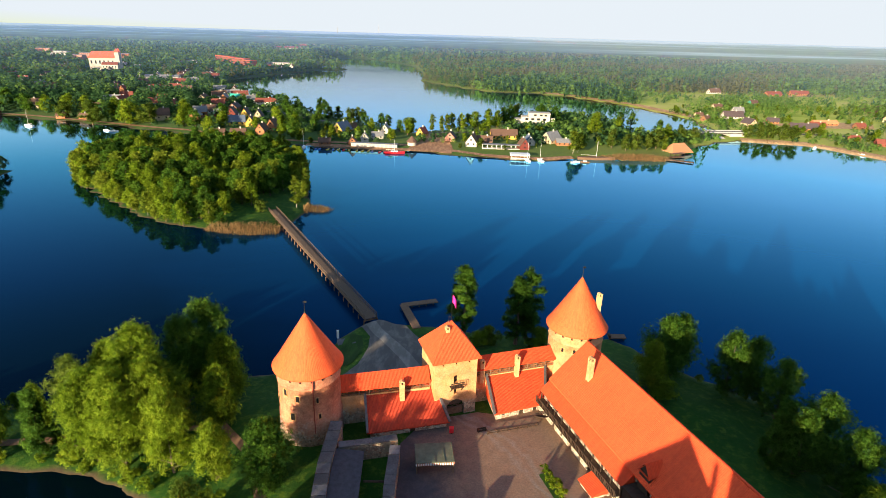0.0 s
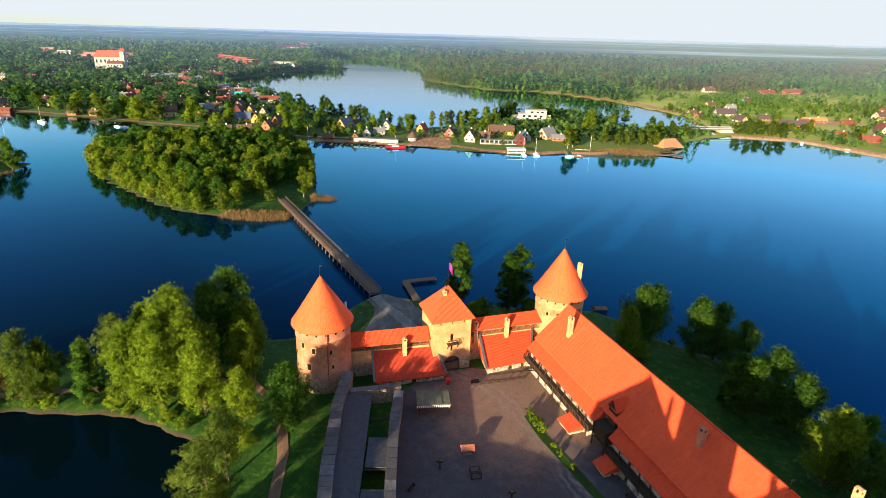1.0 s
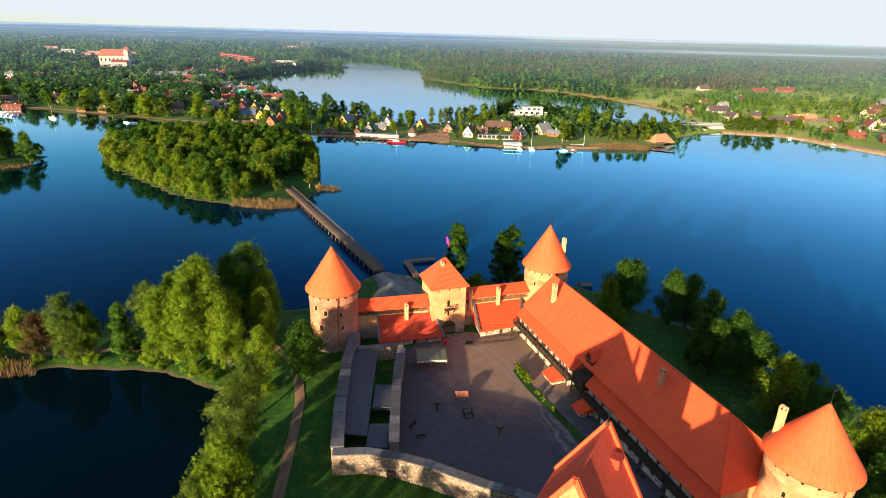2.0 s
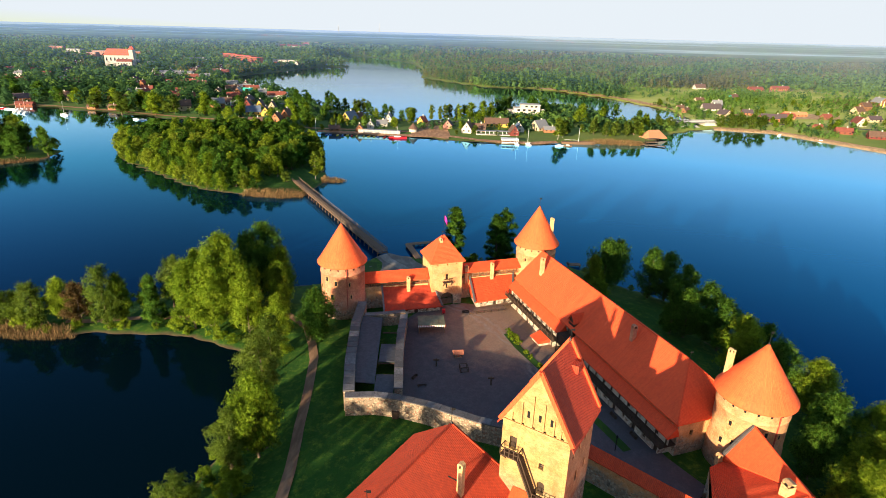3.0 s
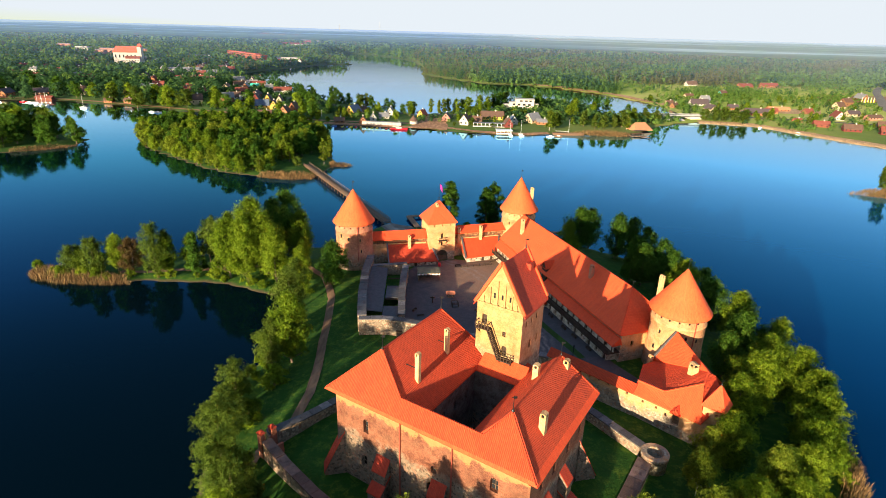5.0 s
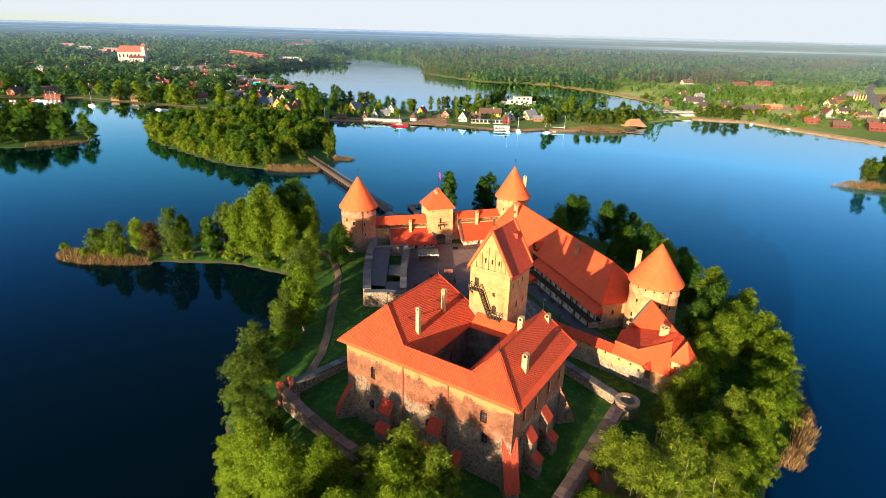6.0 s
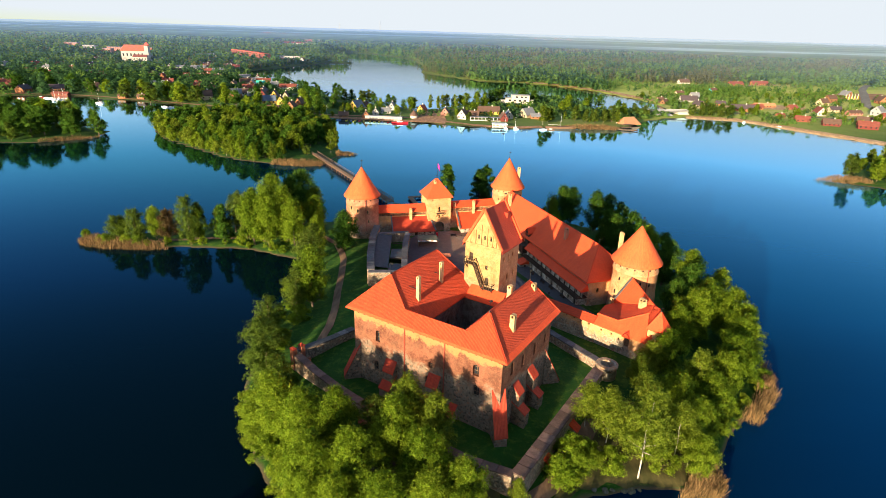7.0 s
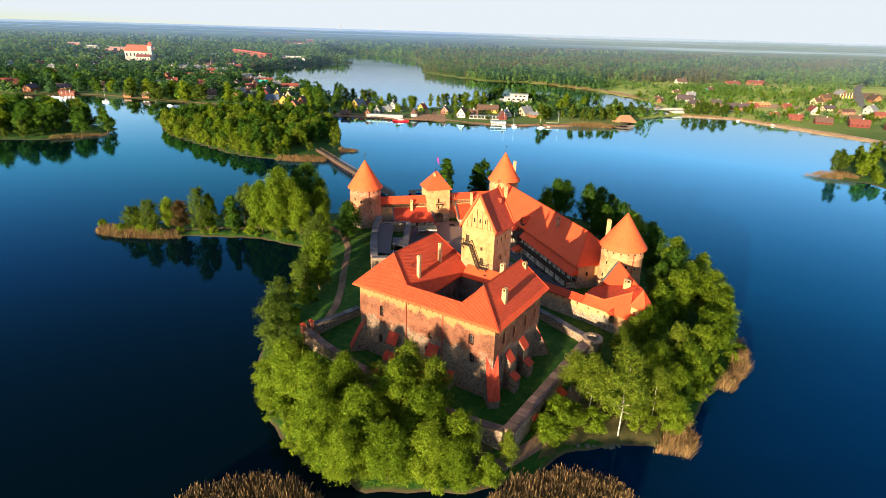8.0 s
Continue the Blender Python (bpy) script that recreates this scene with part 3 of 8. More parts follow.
TW = [(-22, 88.8, 3, 17.5, 27.4), (30.5, 104.0, 3, 17.6, 28.3), (55.2, 34.2, 3, 17.2, 26.6)]
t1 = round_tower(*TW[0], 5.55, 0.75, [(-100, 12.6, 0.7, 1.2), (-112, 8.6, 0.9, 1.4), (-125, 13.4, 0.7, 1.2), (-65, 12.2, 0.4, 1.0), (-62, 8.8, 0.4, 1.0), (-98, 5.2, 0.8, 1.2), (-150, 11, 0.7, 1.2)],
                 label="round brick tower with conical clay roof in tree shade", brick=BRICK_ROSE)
t2 = round_tower(*TW[1], 5.5, 0.8, [(-105, 13.5, 0.5, 0.9), (-130, 13.3, 0.5, 0.9), (-80, 13.4, 0.5, 0.9), (-115, 9.5, 0.5, 1.0)], (34.2, 103.2, 18, 25.2),
                 label="round brick tower with conical clay roof beside the long hall")
t3 = round_tower(*TW[2], 5.65, 0.75, [(-150, 12.6, 0.5, 0.9), (-120, 12.4, 0.4, 0.8), (-95, 12.4, 0.5, 0.9), (-160, 8.5, 0.6, 1.1), (-70, 11.8, 0.5, 0.9), (-140, 9.2, 0.5, 1.0)], (51.6, 37.6, 17.5, 23.6),
                 label="sunlit round brick tower with conical clay roof and chimney")
for tw, deg, z0, z1 in ((0, -72, 6, 17.3), (2, -78, 4.5, 17.0)):
    x, y = TW[tw][0] + 5.75 * math.cos(radians(deg)), TW[tw][1] + 5.75 * math.sin(radians(deg))
    Geo().box(x - 0.08, x + 0.08, y - 0.08, y + 0.08, z0, z1).out("drainpipe", PIPE, (t1, t2, t3)[tw])

# ---- gate tower ----
GL = local(3.75, 96.3, 17.5)
gate = thing("gate_tower", "square brick gate tower with pyramid clay roof and arched gateway", "tower")
g = Geo()
H = 4.25
cut_wall(g, GL(-H, H)[:2], GL(-H, -H)[:2], 2.5, 16.2, [(4.2, 12.0, 0.5, 1.0)])
pn = cut_wall(g, GL(-H, -H)[:2], GL(H, -H)[:2], 2.5, 16.2, [(4.3, 2.9, 3.6, 4.1, True), (4.25, 8.3, 0.7, 1.3), (4.25, 10.6, 0.9, 1.9, True), (1.6, 14.9, 0.3, 0.5), (4.25, 14.9, 0.3, 0.5), (6.9, 14.9, 0.3, 0.5)], 0.7)
cut_wall(g, GL(H, -H)[:2], GL(H, H)[:2], 2.5, 16.2, [(4.2, 12.0, 0.5, 1.0)])
cut_wall(g, GL(H, H)[:2], GL(-H, H)[:2], 2.5, 16.2, [(4.3, 2.9, 3.6, 4.1, True)])
g.out("wall", BRICK_PLAIN, gate)
window_parts(pn[1:3], gate, GLASS)
window_parts(pn[3:], gate, DARK, bars=False, names="loophole")
# dark archway leaf set back in the gateway
Geo().box(-1.7, 1.7, -H + 0.4, -H + 0.55, 2.6, 5.0, pose(3.75, 96.3, 0, 0, 0, 17.5)).out("gate_door", WOOD_MID, gate, "dark timber gate leaf standing shut")
Geo().box(-1.78, 1.78, -H + 1.3, -H + 1.4, 5.0, 7.0, pose(3.75, 96.3, 0, 0, 0, 17.5)).out("arch_infill", WOOD_MID, gate)
# timber fan in the head of the gate arch
FP = pose(3.75, 96.3, 0, 0, 0, 17.5)
for k in range(7):
    a = radians(10 + k * 26.6)
    Geo().beam(FP @ Vector((0.45 * math.cos(a), -H + 0.2, 5.2 + 0.45 * math.sin(a))), FP @ Vector((1.7 * math.cos(a), -H + 0.2, 5.2 + 1.7 * math.sin(a))), 0.12).out("fan_bar", PLANK, gate)
Geo().box(-1.75, 1.75, -H + 0.14, -H + 0.28, 5.02, 5.18, FP).out("transom", PLANK, gate)
E2 = H + 0.62
Geo().roof([GL(-E2, -E2, 16), GL(E2, -E2, 16), GL(E2, E2, 16), GL(-E2, E2, 16)], [GL(-0.35, 0, 22), GL(0.35, 0, 22)], [(0, 1, 5, 4), (1, 2, 5), (2, 3, 4, 5), (3, 0, 4)]).out("roof", TILE_PALE, gate)
chimney(gate, *GL(-0.9, -1.0)[:2], 18.5, 21.6, 0.9, 17, BRICK_PINK)
GP = pose(3.75, 96.3, 0, 0, 0, 17.5)
b = Geo().box(-1.3, 1.3, -H - 1.1, -H, 10.2, 10.35, GP).out("balcony", WOOD, gate, "dark timber balcony on brackets")
for k in range(9):
    Geo().box(-1.3 + k * 0.315, -1.24 + k * 0.315, -H - 1.1, -H - 1.04, 10.35, 11.3, GP).out("baluster", WOOD, b)
Geo().box(-1.35, 1.35, -H - 1.14, -H - 1.0, 11.3, 11.4, GP).out("rail", WOOD, b)
for k in (-1.1, 1.1):
    Geo().beam(GP @ Vector((k, -H, 9.0)), GP @ Vector((k, -H - 1.0, 10.2)), 0.14).out("bracket", WOOD, b)
fl = thing("flag", "magenta flag on a thin pole over the gate tower", "flag", *GL(-0.3, 0.4), 0)
fl.location = (0, 0, 0)
fx, fy, _ = GL(0.35, 0.3)
Geo().lathe([(0.06, 21.4), (0.04, 27.4)], 6, fx, fy).out("pole", IRON, fl)
cl = Geo()
for k in range(6):
    a0, a1 = k / 6, (k + 1) / 6
    p = [(fx + 0.05 + 0.75 * a, fy + 0.12 * math.sin(a * 7)) for a in (a0, a1)]
    d = [1.5 * a * a for a in (a0, a1)]
    for dy in (0.0, 0.03):
        q = [(p[0][0], p[0][1] + dy, 25.6 - d[0]), (p[1][0], p[1][1] + dy, 25.6 - d[1]), (p[1][0], p[1][1] + dy, 27.2 - d[1] * 0.9), (p[0][0], p[0][1] + dy, 27.2 - d[0] * 0.9)]
        cl.face(*(q if dy == 0 else q[::-1]))
cl.out("cloth", PINK_FLAG, fl)
finial(*GL(-0.3, 0)[:2], 21.8, gate, 1.2)


# ---- curtain wall towards the bridge, with roofed wall-walk ----
def wall_walk(p, q, top, ridge, inner, label, posts=True):
    """A curtain wall with a roof over its walk; inner side open between posts."""
    d = Vector((q[0] - p[0], q[1] - p[1], 0))
    ln, deg = d.length, math.degrees(math.atan2(d.y, d.x))
    L = local(p[0], p[1], deg)
    w = thing("curtain_wall", label, "wall")
    M = pose(p[0], p[1], 0, 0, 0, deg)
    Geo().box(0, ln, 0.3, 1.3, 2.0, ridge - 0.9, M).out("parapet", BRICK_PLAIN, w)
    Geo().box(0, ln, -1.2, 0.3, 2.0, top, M).out("wall", BRICK_PLAIN, w)
    g = Geo()
    n = max(3, int(ln / 1.9))
    for k in range(n + 1):
        g.box(ln * k / n - 0.08, ln * k / n + 0.08, -1.2, -1.02, top, ridge - inner - 0.1, M)
    for z in (top + 0.35, top + 0.9):
        g.box(0, ln, -1.18, -1.08, z, z + 0.1, M)
    for k in range(n):
        x0, x1 = ln * k / n, ln * (k + 1) / n
        g.beam(M @ Vector((x0, -1.1, top + 0.05)), M @ Vector(((x0 + x1) / 2, -1.1, top + 0.95)), 0.07)
        g.beam(M @ Vector((x1, -1.1, top + 0.05)), M @ Vector(((x0 + x1) / 2, -1.1, top + 0.95)), 0.07)
    g.out("railing", WOOD_MID, w, "timber railing and posts of the wall-walk")
    e = [L(0, -1.75, ridge - inner), L(ln, -1.75, ridge - inner), L(ln, 1.7, ridge - 0.9), L(0, 1.7, ridge - 0.9)]
    Geo().roof(e, [L(0, 0.6, ridge), L(ln, 0.6, ridge)], [(0, 1, 5, 4), (1, 2, 5), (2, 3, 4, 5), (3, 0, 4)], 0.2).out("roof", TILE_FINE, w)
    return w


wall_walk((-17.2, 90.3), (-0.2, 94.0), 9.4, 13.1, 2.2, "stone curtain wall with clay-roofed timber wall-walk by the gate")
wall_walk((8.0, 97.2), (25.6, 102.2), 9.4, 13.1, 1.9, "stone curtain wall with clay-roofed timber wall-walk beside the hall")


# ---- low service buildings at the gate ----
def leanto(name, label, lo, hi, z_lo, z_hi, ground, openings, chim=(), gable=None):
    """A building against the curtain wall: lo are its front eave's ends, hi its top edge's ends."""
    t = thing(name, label, "building")
    a, b, c, d = Vector((*lo[0], z_lo)), Vector((*lo[1], z_lo)), Vector((*hi[1], z_hi)), Vector((*hi[0], z_hi))
    # a roof labelled shaded gets darker tiles: tree shade put into its colour
    Geo().roof([a, b, Vector((*hi[1], z_lo)), Vector((*hi[0], z_lo))], [d, c], [(0, 1, 5, 4), (1, 2, 5), (2, 3, 4, 5), (3, 0, 4)], 0.25).out("roof", TILE_OLD_SHADE if "shaded" in label else TILE_FINE, t)
    back = (Vector((*hi[0], 0)) - Vector((*lo[0], 0))).normalized() * 0.7
    along = (b - a).normalized()
    p0, p1 = Vector((*lo[0], 0)) + back + along * 0.5, Vector((*lo[1], 0)) + back - along * 0.5
    g = Geo()
    pn = cut_wall(g, p0[:2], p1[:2], ground - 0.6, z_lo + 0.2, openings, 0.3)
    h0, h1 = Vector((*hi[0], 0)) + along * 0.5, Vector((*hi[1], 0)) - along * 0.5
    cut_wall(g, p1[:2], h1[:2], ground - 0.6, z_lo + 0.2, [])
    cut_wall(g, h0[:2], p0[:2], ground - 0.6, z_lo + 0.2, [])
    cut_wall(g, h1[:2], h0[:2], ground - 0.6, z_lo + 0.2, [])
    g.out("wall", LIME, t)
    for pane, o in zip(pn, openings):
        window_parts([pane], t, WOOD if o[3] > 1.5 else GLASS, bars=o[3] <= 1.5, names="door" if o[3] > 1.5 else "window")
    # stone coping along the verge
    for s, q in ((a, d), (b, c)):
        Geo().beam(s + Vector((0, 0, 0.1)), q + Vector((0, 0, 0.12)), 0.45, 0.5).out("verge_coping", CAP, t)
    for x, y, z0, z1 in chim:
        chimney(t, x, y, z0, z1, 0.95, 15, BRICK_PINK)
    return t


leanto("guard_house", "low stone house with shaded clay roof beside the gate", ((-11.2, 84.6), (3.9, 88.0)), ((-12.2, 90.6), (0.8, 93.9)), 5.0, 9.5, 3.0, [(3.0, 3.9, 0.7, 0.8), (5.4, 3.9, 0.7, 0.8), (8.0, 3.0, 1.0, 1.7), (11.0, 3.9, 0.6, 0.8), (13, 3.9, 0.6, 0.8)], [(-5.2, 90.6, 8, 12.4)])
leanto("store_house", "low limewashed house with clay roof beside the gate", ((12.6, 90.0), (23.0, 93.6)), ((11.4, 97.3), (24.0, 101.0)), 5.2, 9.4, 3.0, [(1.6, 4.1, 0.6, 0.6), (3.4, 4.1, 0.6, 0.6), (5.6, 3.0, 1.0, 1.8), (8.6, 3.0, 0.9, 1.8)], [(17.6, 98.0, 8.6, 13.6), (10.4, 96.6, 8, 13.3)])

# ---- the long hall ----
HL = local(30.9, 96.2, -72.3)     # along the ridge away from the bridge; across: to the east
hall = thing("long_hall", "long limewashed hall with a steep clay roof and timber gallery", "building")
HW, HN, HZ, HR = 6.6, 62.6, 10.6, 17.7
wg = Geo()
court = [(6 + 6.2 * k, 3.2 if k % 2 else 4.2, 1.1, 2.1 if k % 2 else 1.1, bool(k % 2)) for k in range(9)]
upper = [(4 + 4.4 * k, 7.9, 0.8, 1.2) for k in range(13)]
pw = cut_wall(wg, HL(0, -HW)[:2], HL(HN, -HW)[:2], 2.0, HZ + 0.3, court + upper, 0.4)
we = Geo()
cut_wall(we, HL(HN, -HW)[:2], HL(HN, HW)[:2], 2.0, HZ + 0.3, [(3, 7, 0.7, 1.2), (8, 7, 0.7, 1.2)])
we.out("end_wall", BRICK_PLAIN, hall, "hall end of brick over fieldstone")
cut_wall(wg, HL(HN, HW)[:2], HL(0, HW)[:2], 2.0, HZ + 0.3, [])
cut_wall(wg, HL(0, HW)[:2], HL(0, -HW)[:2], 2.0, HZ + 0.3, [(9.5, 8.0, 0.8, 1.2)])
wg.face(HL(0, HW, HZ + 0.3), HL(0, -HW, HZ + 0.3), HL(0, 0, HR - 0.1))
wg.out("wall", LIME, hall)
for pane, o in zip(pw, court + upper):
    window_parts([pane], hall, WOOD if o[3] > 1.5 else GLASS, bars=o[3] <= 1.5, names="door" if o[3] > 1.5 else "window")
HE = HW + 1.1
Geo().roof([HL(-0.5, -HE, HZ), HL(HN + 0.6, -HE, HZ), HL(HN + 0.6, HE, HZ), HL(-0.5, HE, HZ)], [HL(-0.5, 0, HR), HL(55.6, 0, HR)],
           [(0, 1, 5, 4), (1, 2, 5), (2, 3, 4, 5), (3, 0, 4)], 0.3).out("roof", TILE_PALE, hall)
finial(*HL(55.6, 0)[:2], HR - 0.1, hall, 1.8)
for a, bb, z0, z1 in ((6.5, -3.6, 13.5, 19.0), (42.9, -2.6, 13.4, 18.6)):
    chimney(hall, *HL(a, bb)[:2], z0, z1, 1.05, 18, BRICK_ROSE if a > 20 else BRICK_PINK)
# ridge tiles and hip tiles
rg = Geo().beam(HL(-0.5, 0, HR + 0.02), HL(55.6, 0, HR + 0.02), 0.3)
rg.beam(HL(55.6, 0, HR), HL(HN + 0.6, -HE, HZ), 0.26).beam(HL(55.6, 0, HR), HL(HN + 0.6, HE, HZ), 0.26)
rg.out("ridge_tiles", TILE_FINE, hall)
# dormer over the stair
DA = 27.8
dm = Geo()
for sd_ in (-1, 1):
    dm.face(*[(HL(DA + sd_ * 1.35, -7.5, 12.0)), HL(DA + sd_ * 1.35, -4.6, 12.3), HL(DA, -4.4, 14.0), HL(DA, -7.5, 13.9)][::sd_])
dm.face(HL(DA - 1.35, -7.5, 11.9), HL(DA - 1.35, -4.6, 12.2), HL(DA + 1.35, -4.6, 12.2), HL(DA + 1.35, -7.5, 11.9))
dorm = dm.out("dormer", TILE_FINE, hall)
PH = pose(30.9, 96.2, 0, 0, 0, -72.3)
dw = Geo().box(DA - 1.15, DA + 1.15, -7.2, -5.0, 8.6, 11.95, PH)
dw.face(HL(DA - 1.15, -7.2, 11.95), HL(DA + 1.15, -7.2, 11.95), HL(DA, -7.2, 13.7))
dw.out("dormer_wall", WOOD, dorm, "dark timber stair housing under the dormer")
Geo().box(DA - 1.9, DA + 1.9, -9.3, -6.65, 5.95, 8.5, PH).out("stair_housing", WOOD, dorm)
for sd_ in (-1.8, 1.8):
    Geo().box(DA + sd_ - 0.1, DA + sd_ + 0.1, -9.5, -9.32, 2.4, 8.5, PH).out("post", WOOD, dorm)
# lean-to gallery roof in two stretches
for a0, a1 in ((-1.0, 25.6), (30.0, HN + 0.4)):
    Geo().roof([HL(a0, -9.05, 7.95), HL(a1, -9.05, 7.95), HL(a1, -HW - 0.03, 8.1), HL(a0, -HW - 0.03, 8.1)], [HL(a0, -HW - 0.6, 9.75), HL(a1, -HW - 0.6, 9.75)],
               [(0, 1, 5, 4), (1, 2, 5), (2, 3, 4, 5), (3, 0, 4)], 0.22).out("gallery_roof", TILE_FINE, hall)
    gs = Geo()
    dz = [(x, 3.0, 1.1, 2.1, True) if i % 2 else (x, 3.9, 0.9, 1.0) for i, x in enumerate(np.arange(2.4, a1 - a0 - 2, 3.1))]
    pw2 = cut_wall(gs, HL(a0 + 0.4, -9.2)[:2], HL(a1 - 1.6, -9.2)[:2], 1.6, 5.75, dz, 0.35)
    cut_wall(gs, HL(a1 - 1.6, -9.2)[:2], HL(a1 - 1.6, -HW)[:2], 1.6, 5.75, [])
    cut_wall(gs, HL(a0 + 0.4, -HW)[:2], HL(a0 + 0.4, -9.2)[:2], 1.6, 5.75, [])
    gs.out("ground_storey", LIME, hall)
    for pane, o in zip(pw2, dz):
        window_parts([pane], hall, WOOD if o[3] > 1.5 else GLASS, bars=o[3] <= 1.5, names="door" if o[3] > 1.5 else "window")
    uw = Geo()
    ud = [(x, 5.95, 0.9, 1.75) if i % 3 == 1 else (x, 6.5, 0.7, 0.9) for i, x in enumerate(np.arange(2.0, a1 - a0 - 2, 2.7))]
    pu = cut_wall(uw, HL(a0 + 0.4, -8.2)[:2], HL(a1 - 0.4, -8.2)[:2], 5.9, 8.45, ud, 0.3)
    uw.out("upper_wall", LIME, hall)
    for pane, o in zip(pu, ud):
        window_parts([pane], hall, WOOD if o[3] > 1.5 else GLASS, bars=False, names="door" if o[3] > 1.5 else "window")
    Geo().box(a0 + 0.3, a1 - 0.3, -10.1, -HW - 0.02, 5.75, 5.92, PH).out("gallery_floor", WOOD, hall, "dark timber gallery floor")
    n = int((a1 - a0) / 2.6)
    for k in range(n + 1):
        x = a0 + 0.4 + (a1 - a0 - 0.8) * k / n
        Geo().box(x - 0.1, x + 0.1, -10.05, -9.87, 5.9, 7.0, PH).box(x - 0.1, x + 0.1, -8.95, -8.75, 5.9, 7.95, PH).out("gallery_post", WOOD, hall)
    rl = Geo().box(a0 + 0.4, a1 - 0.4, -10.02, -9.92, 6.8, 6.92, PH)
    for k in range(int((a1 - a0) / 0.45)):
        x = a0 + 0.5 + k * 0.45
        rl.box(x - 0.05, x + 0.05, -10.0, -9.94, 5.9, 6.8, PH)
    rl.out("gallery_railing", WOOD, hall)
# stair up to the gallery at the gate end
sg = Geo()
for k in range(14):
    sg.box(0.4 + k * 0.28, 0.7 + k * 0.28, -11.2, -9.9, 3.0 + k * 0.19, 3.1 + k * 0.19, PH)
for s in (-11.15, -9.95):
    sg.beam(PH @ Vector((0.3, s, 3.0)), PH @ Vector((4.4, s, 5.7)), 0.16)
    sg.beam(PH @ Vector((0.3, s, 4.0)), PH @ Vector((4.4, s, 6.7)), 0.1)
sg.out("gallery_stair", WOOD, hall, "dark timber stair to the gallery")
# small roofed cellar porches against the hall
for a, w in ((21.0, 3.6), (32.6, 2.8)):
    Geo().box(a - w / 2, a + w / 2, -12.0, -9.25, 2.4, 4.5, PH).out("porch", LIME, hall)
    Geo().roof([HL(a - w / 2 - 0.3, -12.4, 4.4), HL(a + w / 2 + 0.3, -12.4, 4.4), HL(a + w / 2 + 0.3, -9.25, 4.4), HL(a - w / 2 - 0.3, -9.25, 4.4)],
               [HL(a - w / 2 - 0.3, -9.3, 5.6), HL(a + w / 2 + 0.3, -9.3, 5.6)], [(0, 1, 5, 4), (1, 2, 5), (2, 3, 4, 5), (3, 0, 4)], 0.15).out("porch_roof", TILE_FINE, hall)

# ---- keep (square tower) ----
PA = -34.2
P = local(-14.9, 1.0, PA)
PP = pose(-14.9, 1.0, 0, 0, 0, PA)
keep = thing("keep", "tall square brick keep with steep gabled clay roof and outside stair", "tower")
KA0, KA1, KB0, KB1, KZ, KR = 14.4, 22.7, 21.0, 29.4, 30.4, 37.6
KM = (KA0 + KA1) / 2
g = Geo()
front = [(1.5, 26.3, 0.9, 1.9), (5.2, 25.2, 0.6, 0.9), (5.4, 21.6, 0.9, 1.9, True)]
pk = cut_wall(g, P(KA0, KB0)[:2], P(KA1, KB0)[:2], 2, KZ, front)
side = [(1.6, 27.2, 0.6, 1.1, True), (3.6, 27.2, 0.6, 1.1, True), (5.6, 27.2, 0.6, 1.1, True), (3.6, 22.6, 0.9, 1.5, True), (6.4, 22.6, 0.7, 1.3, True), (4, 16, 0.6, 1.0)]
g2 = Geo()
ps = cut_wall(g2, P(KA1, KB0)[:2], P(KA1, KB1)[:2], 2, KZ, side)
g2.out("side_wall", BRICK_SIDE, keep, "redder brick side wall")
cut_wall(g, P(KA1, KB1)[:2], P(KA0, KB1)[:2], 2, KZ, [])
cut_wall(g, P(KA0, KB1)[:2], P(KA0, KB0)[:2], 2, KZ, [])
# gable with tall blind recesses
rec = [(-3.0, 1.1), (-1.75, 3.4), (-0.35, 5.0), (1.1, 4.4), (2.4, 2.6), (3.3, 1.2)]
up = lambda a: KZ + (KR - KZ) * (1 - abs(a - KM) / ((KA1 - KA0) / 2))
xs = [KA0] + [v for o, _ in rec for v in (KM + o * 0.95 - 0.16, KM + o * 0.95 + 0.16)] + [KA1]
for i, (x0, x1) in enumerate(zip(xs, xs[1:])):
    inset = i % 2 == 1
    hh = rec[i // 2][1] * 0.8 + KZ + 0.3 if inset else 0
    pts = [(x0, KZ), (x1, KZ), (x1, up(x1))] + ([(KM, KR)] if x0 < KM < x1 else []) + [(x0, up(x0))]
    if not inset:
        g.face(*[P(a, KB0, z) for a, z in pts])
    else:
        lim = min(up(x0), up(x1)) - 0.4
        hh = min(hh, lim)
        g.face(P(x0, KB0 + 0.25, KZ), P(x1, KB0 + 0.25, KZ), P(x1, KB0 + 0.25, hh), P(x0, KB0 + 0.25, hh))
        g.face(P(x0, KB0, hh), P(x1, KB0, hh), *([P(x1, KB0, up(x1))] if abs(up(x1) - hh) > 0.01 else []), P(x0, KB0, up(x0)))
        g.face(P(x0, KB0, KZ), P(x0, KB0 + 0.25, KZ), P(x0, KB0 + 0.25, hh), P(x0, KB0, hh))
        g.face(P(x1, KB0 + 0.25, KZ), P(x1, KB0, KZ), P(x1, KB0, hh), P(x1, KB0 + 0.25, hh))
        g.face(P(x0, KB0 + 0.25, hh), P(x1, KB0 + 0.25, hh), P(x1, KB0, hh), P(x0, KB0, hh))
g.face(P(KA1, KB1, KZ), P(KA0, KB1, KZ), P(KM, KB1, KR))
g.out("wall", BRICK_DONJON, keep)
window_parts(pk[:1] + pk[2:], keep, WOOD, bars=False, names="door")
window_parts(pk[1:2] + ps, keep, GLASS)
for a in (-1.05, 0.35, 1.75):
    Geo().box(KM + a - 0.16, KM + a + 0.16, KB0 - 0.02, KB0 + 0.2, KZ + 1.2, KZ + 2.1, PP).out("loophole", DARK, keep)
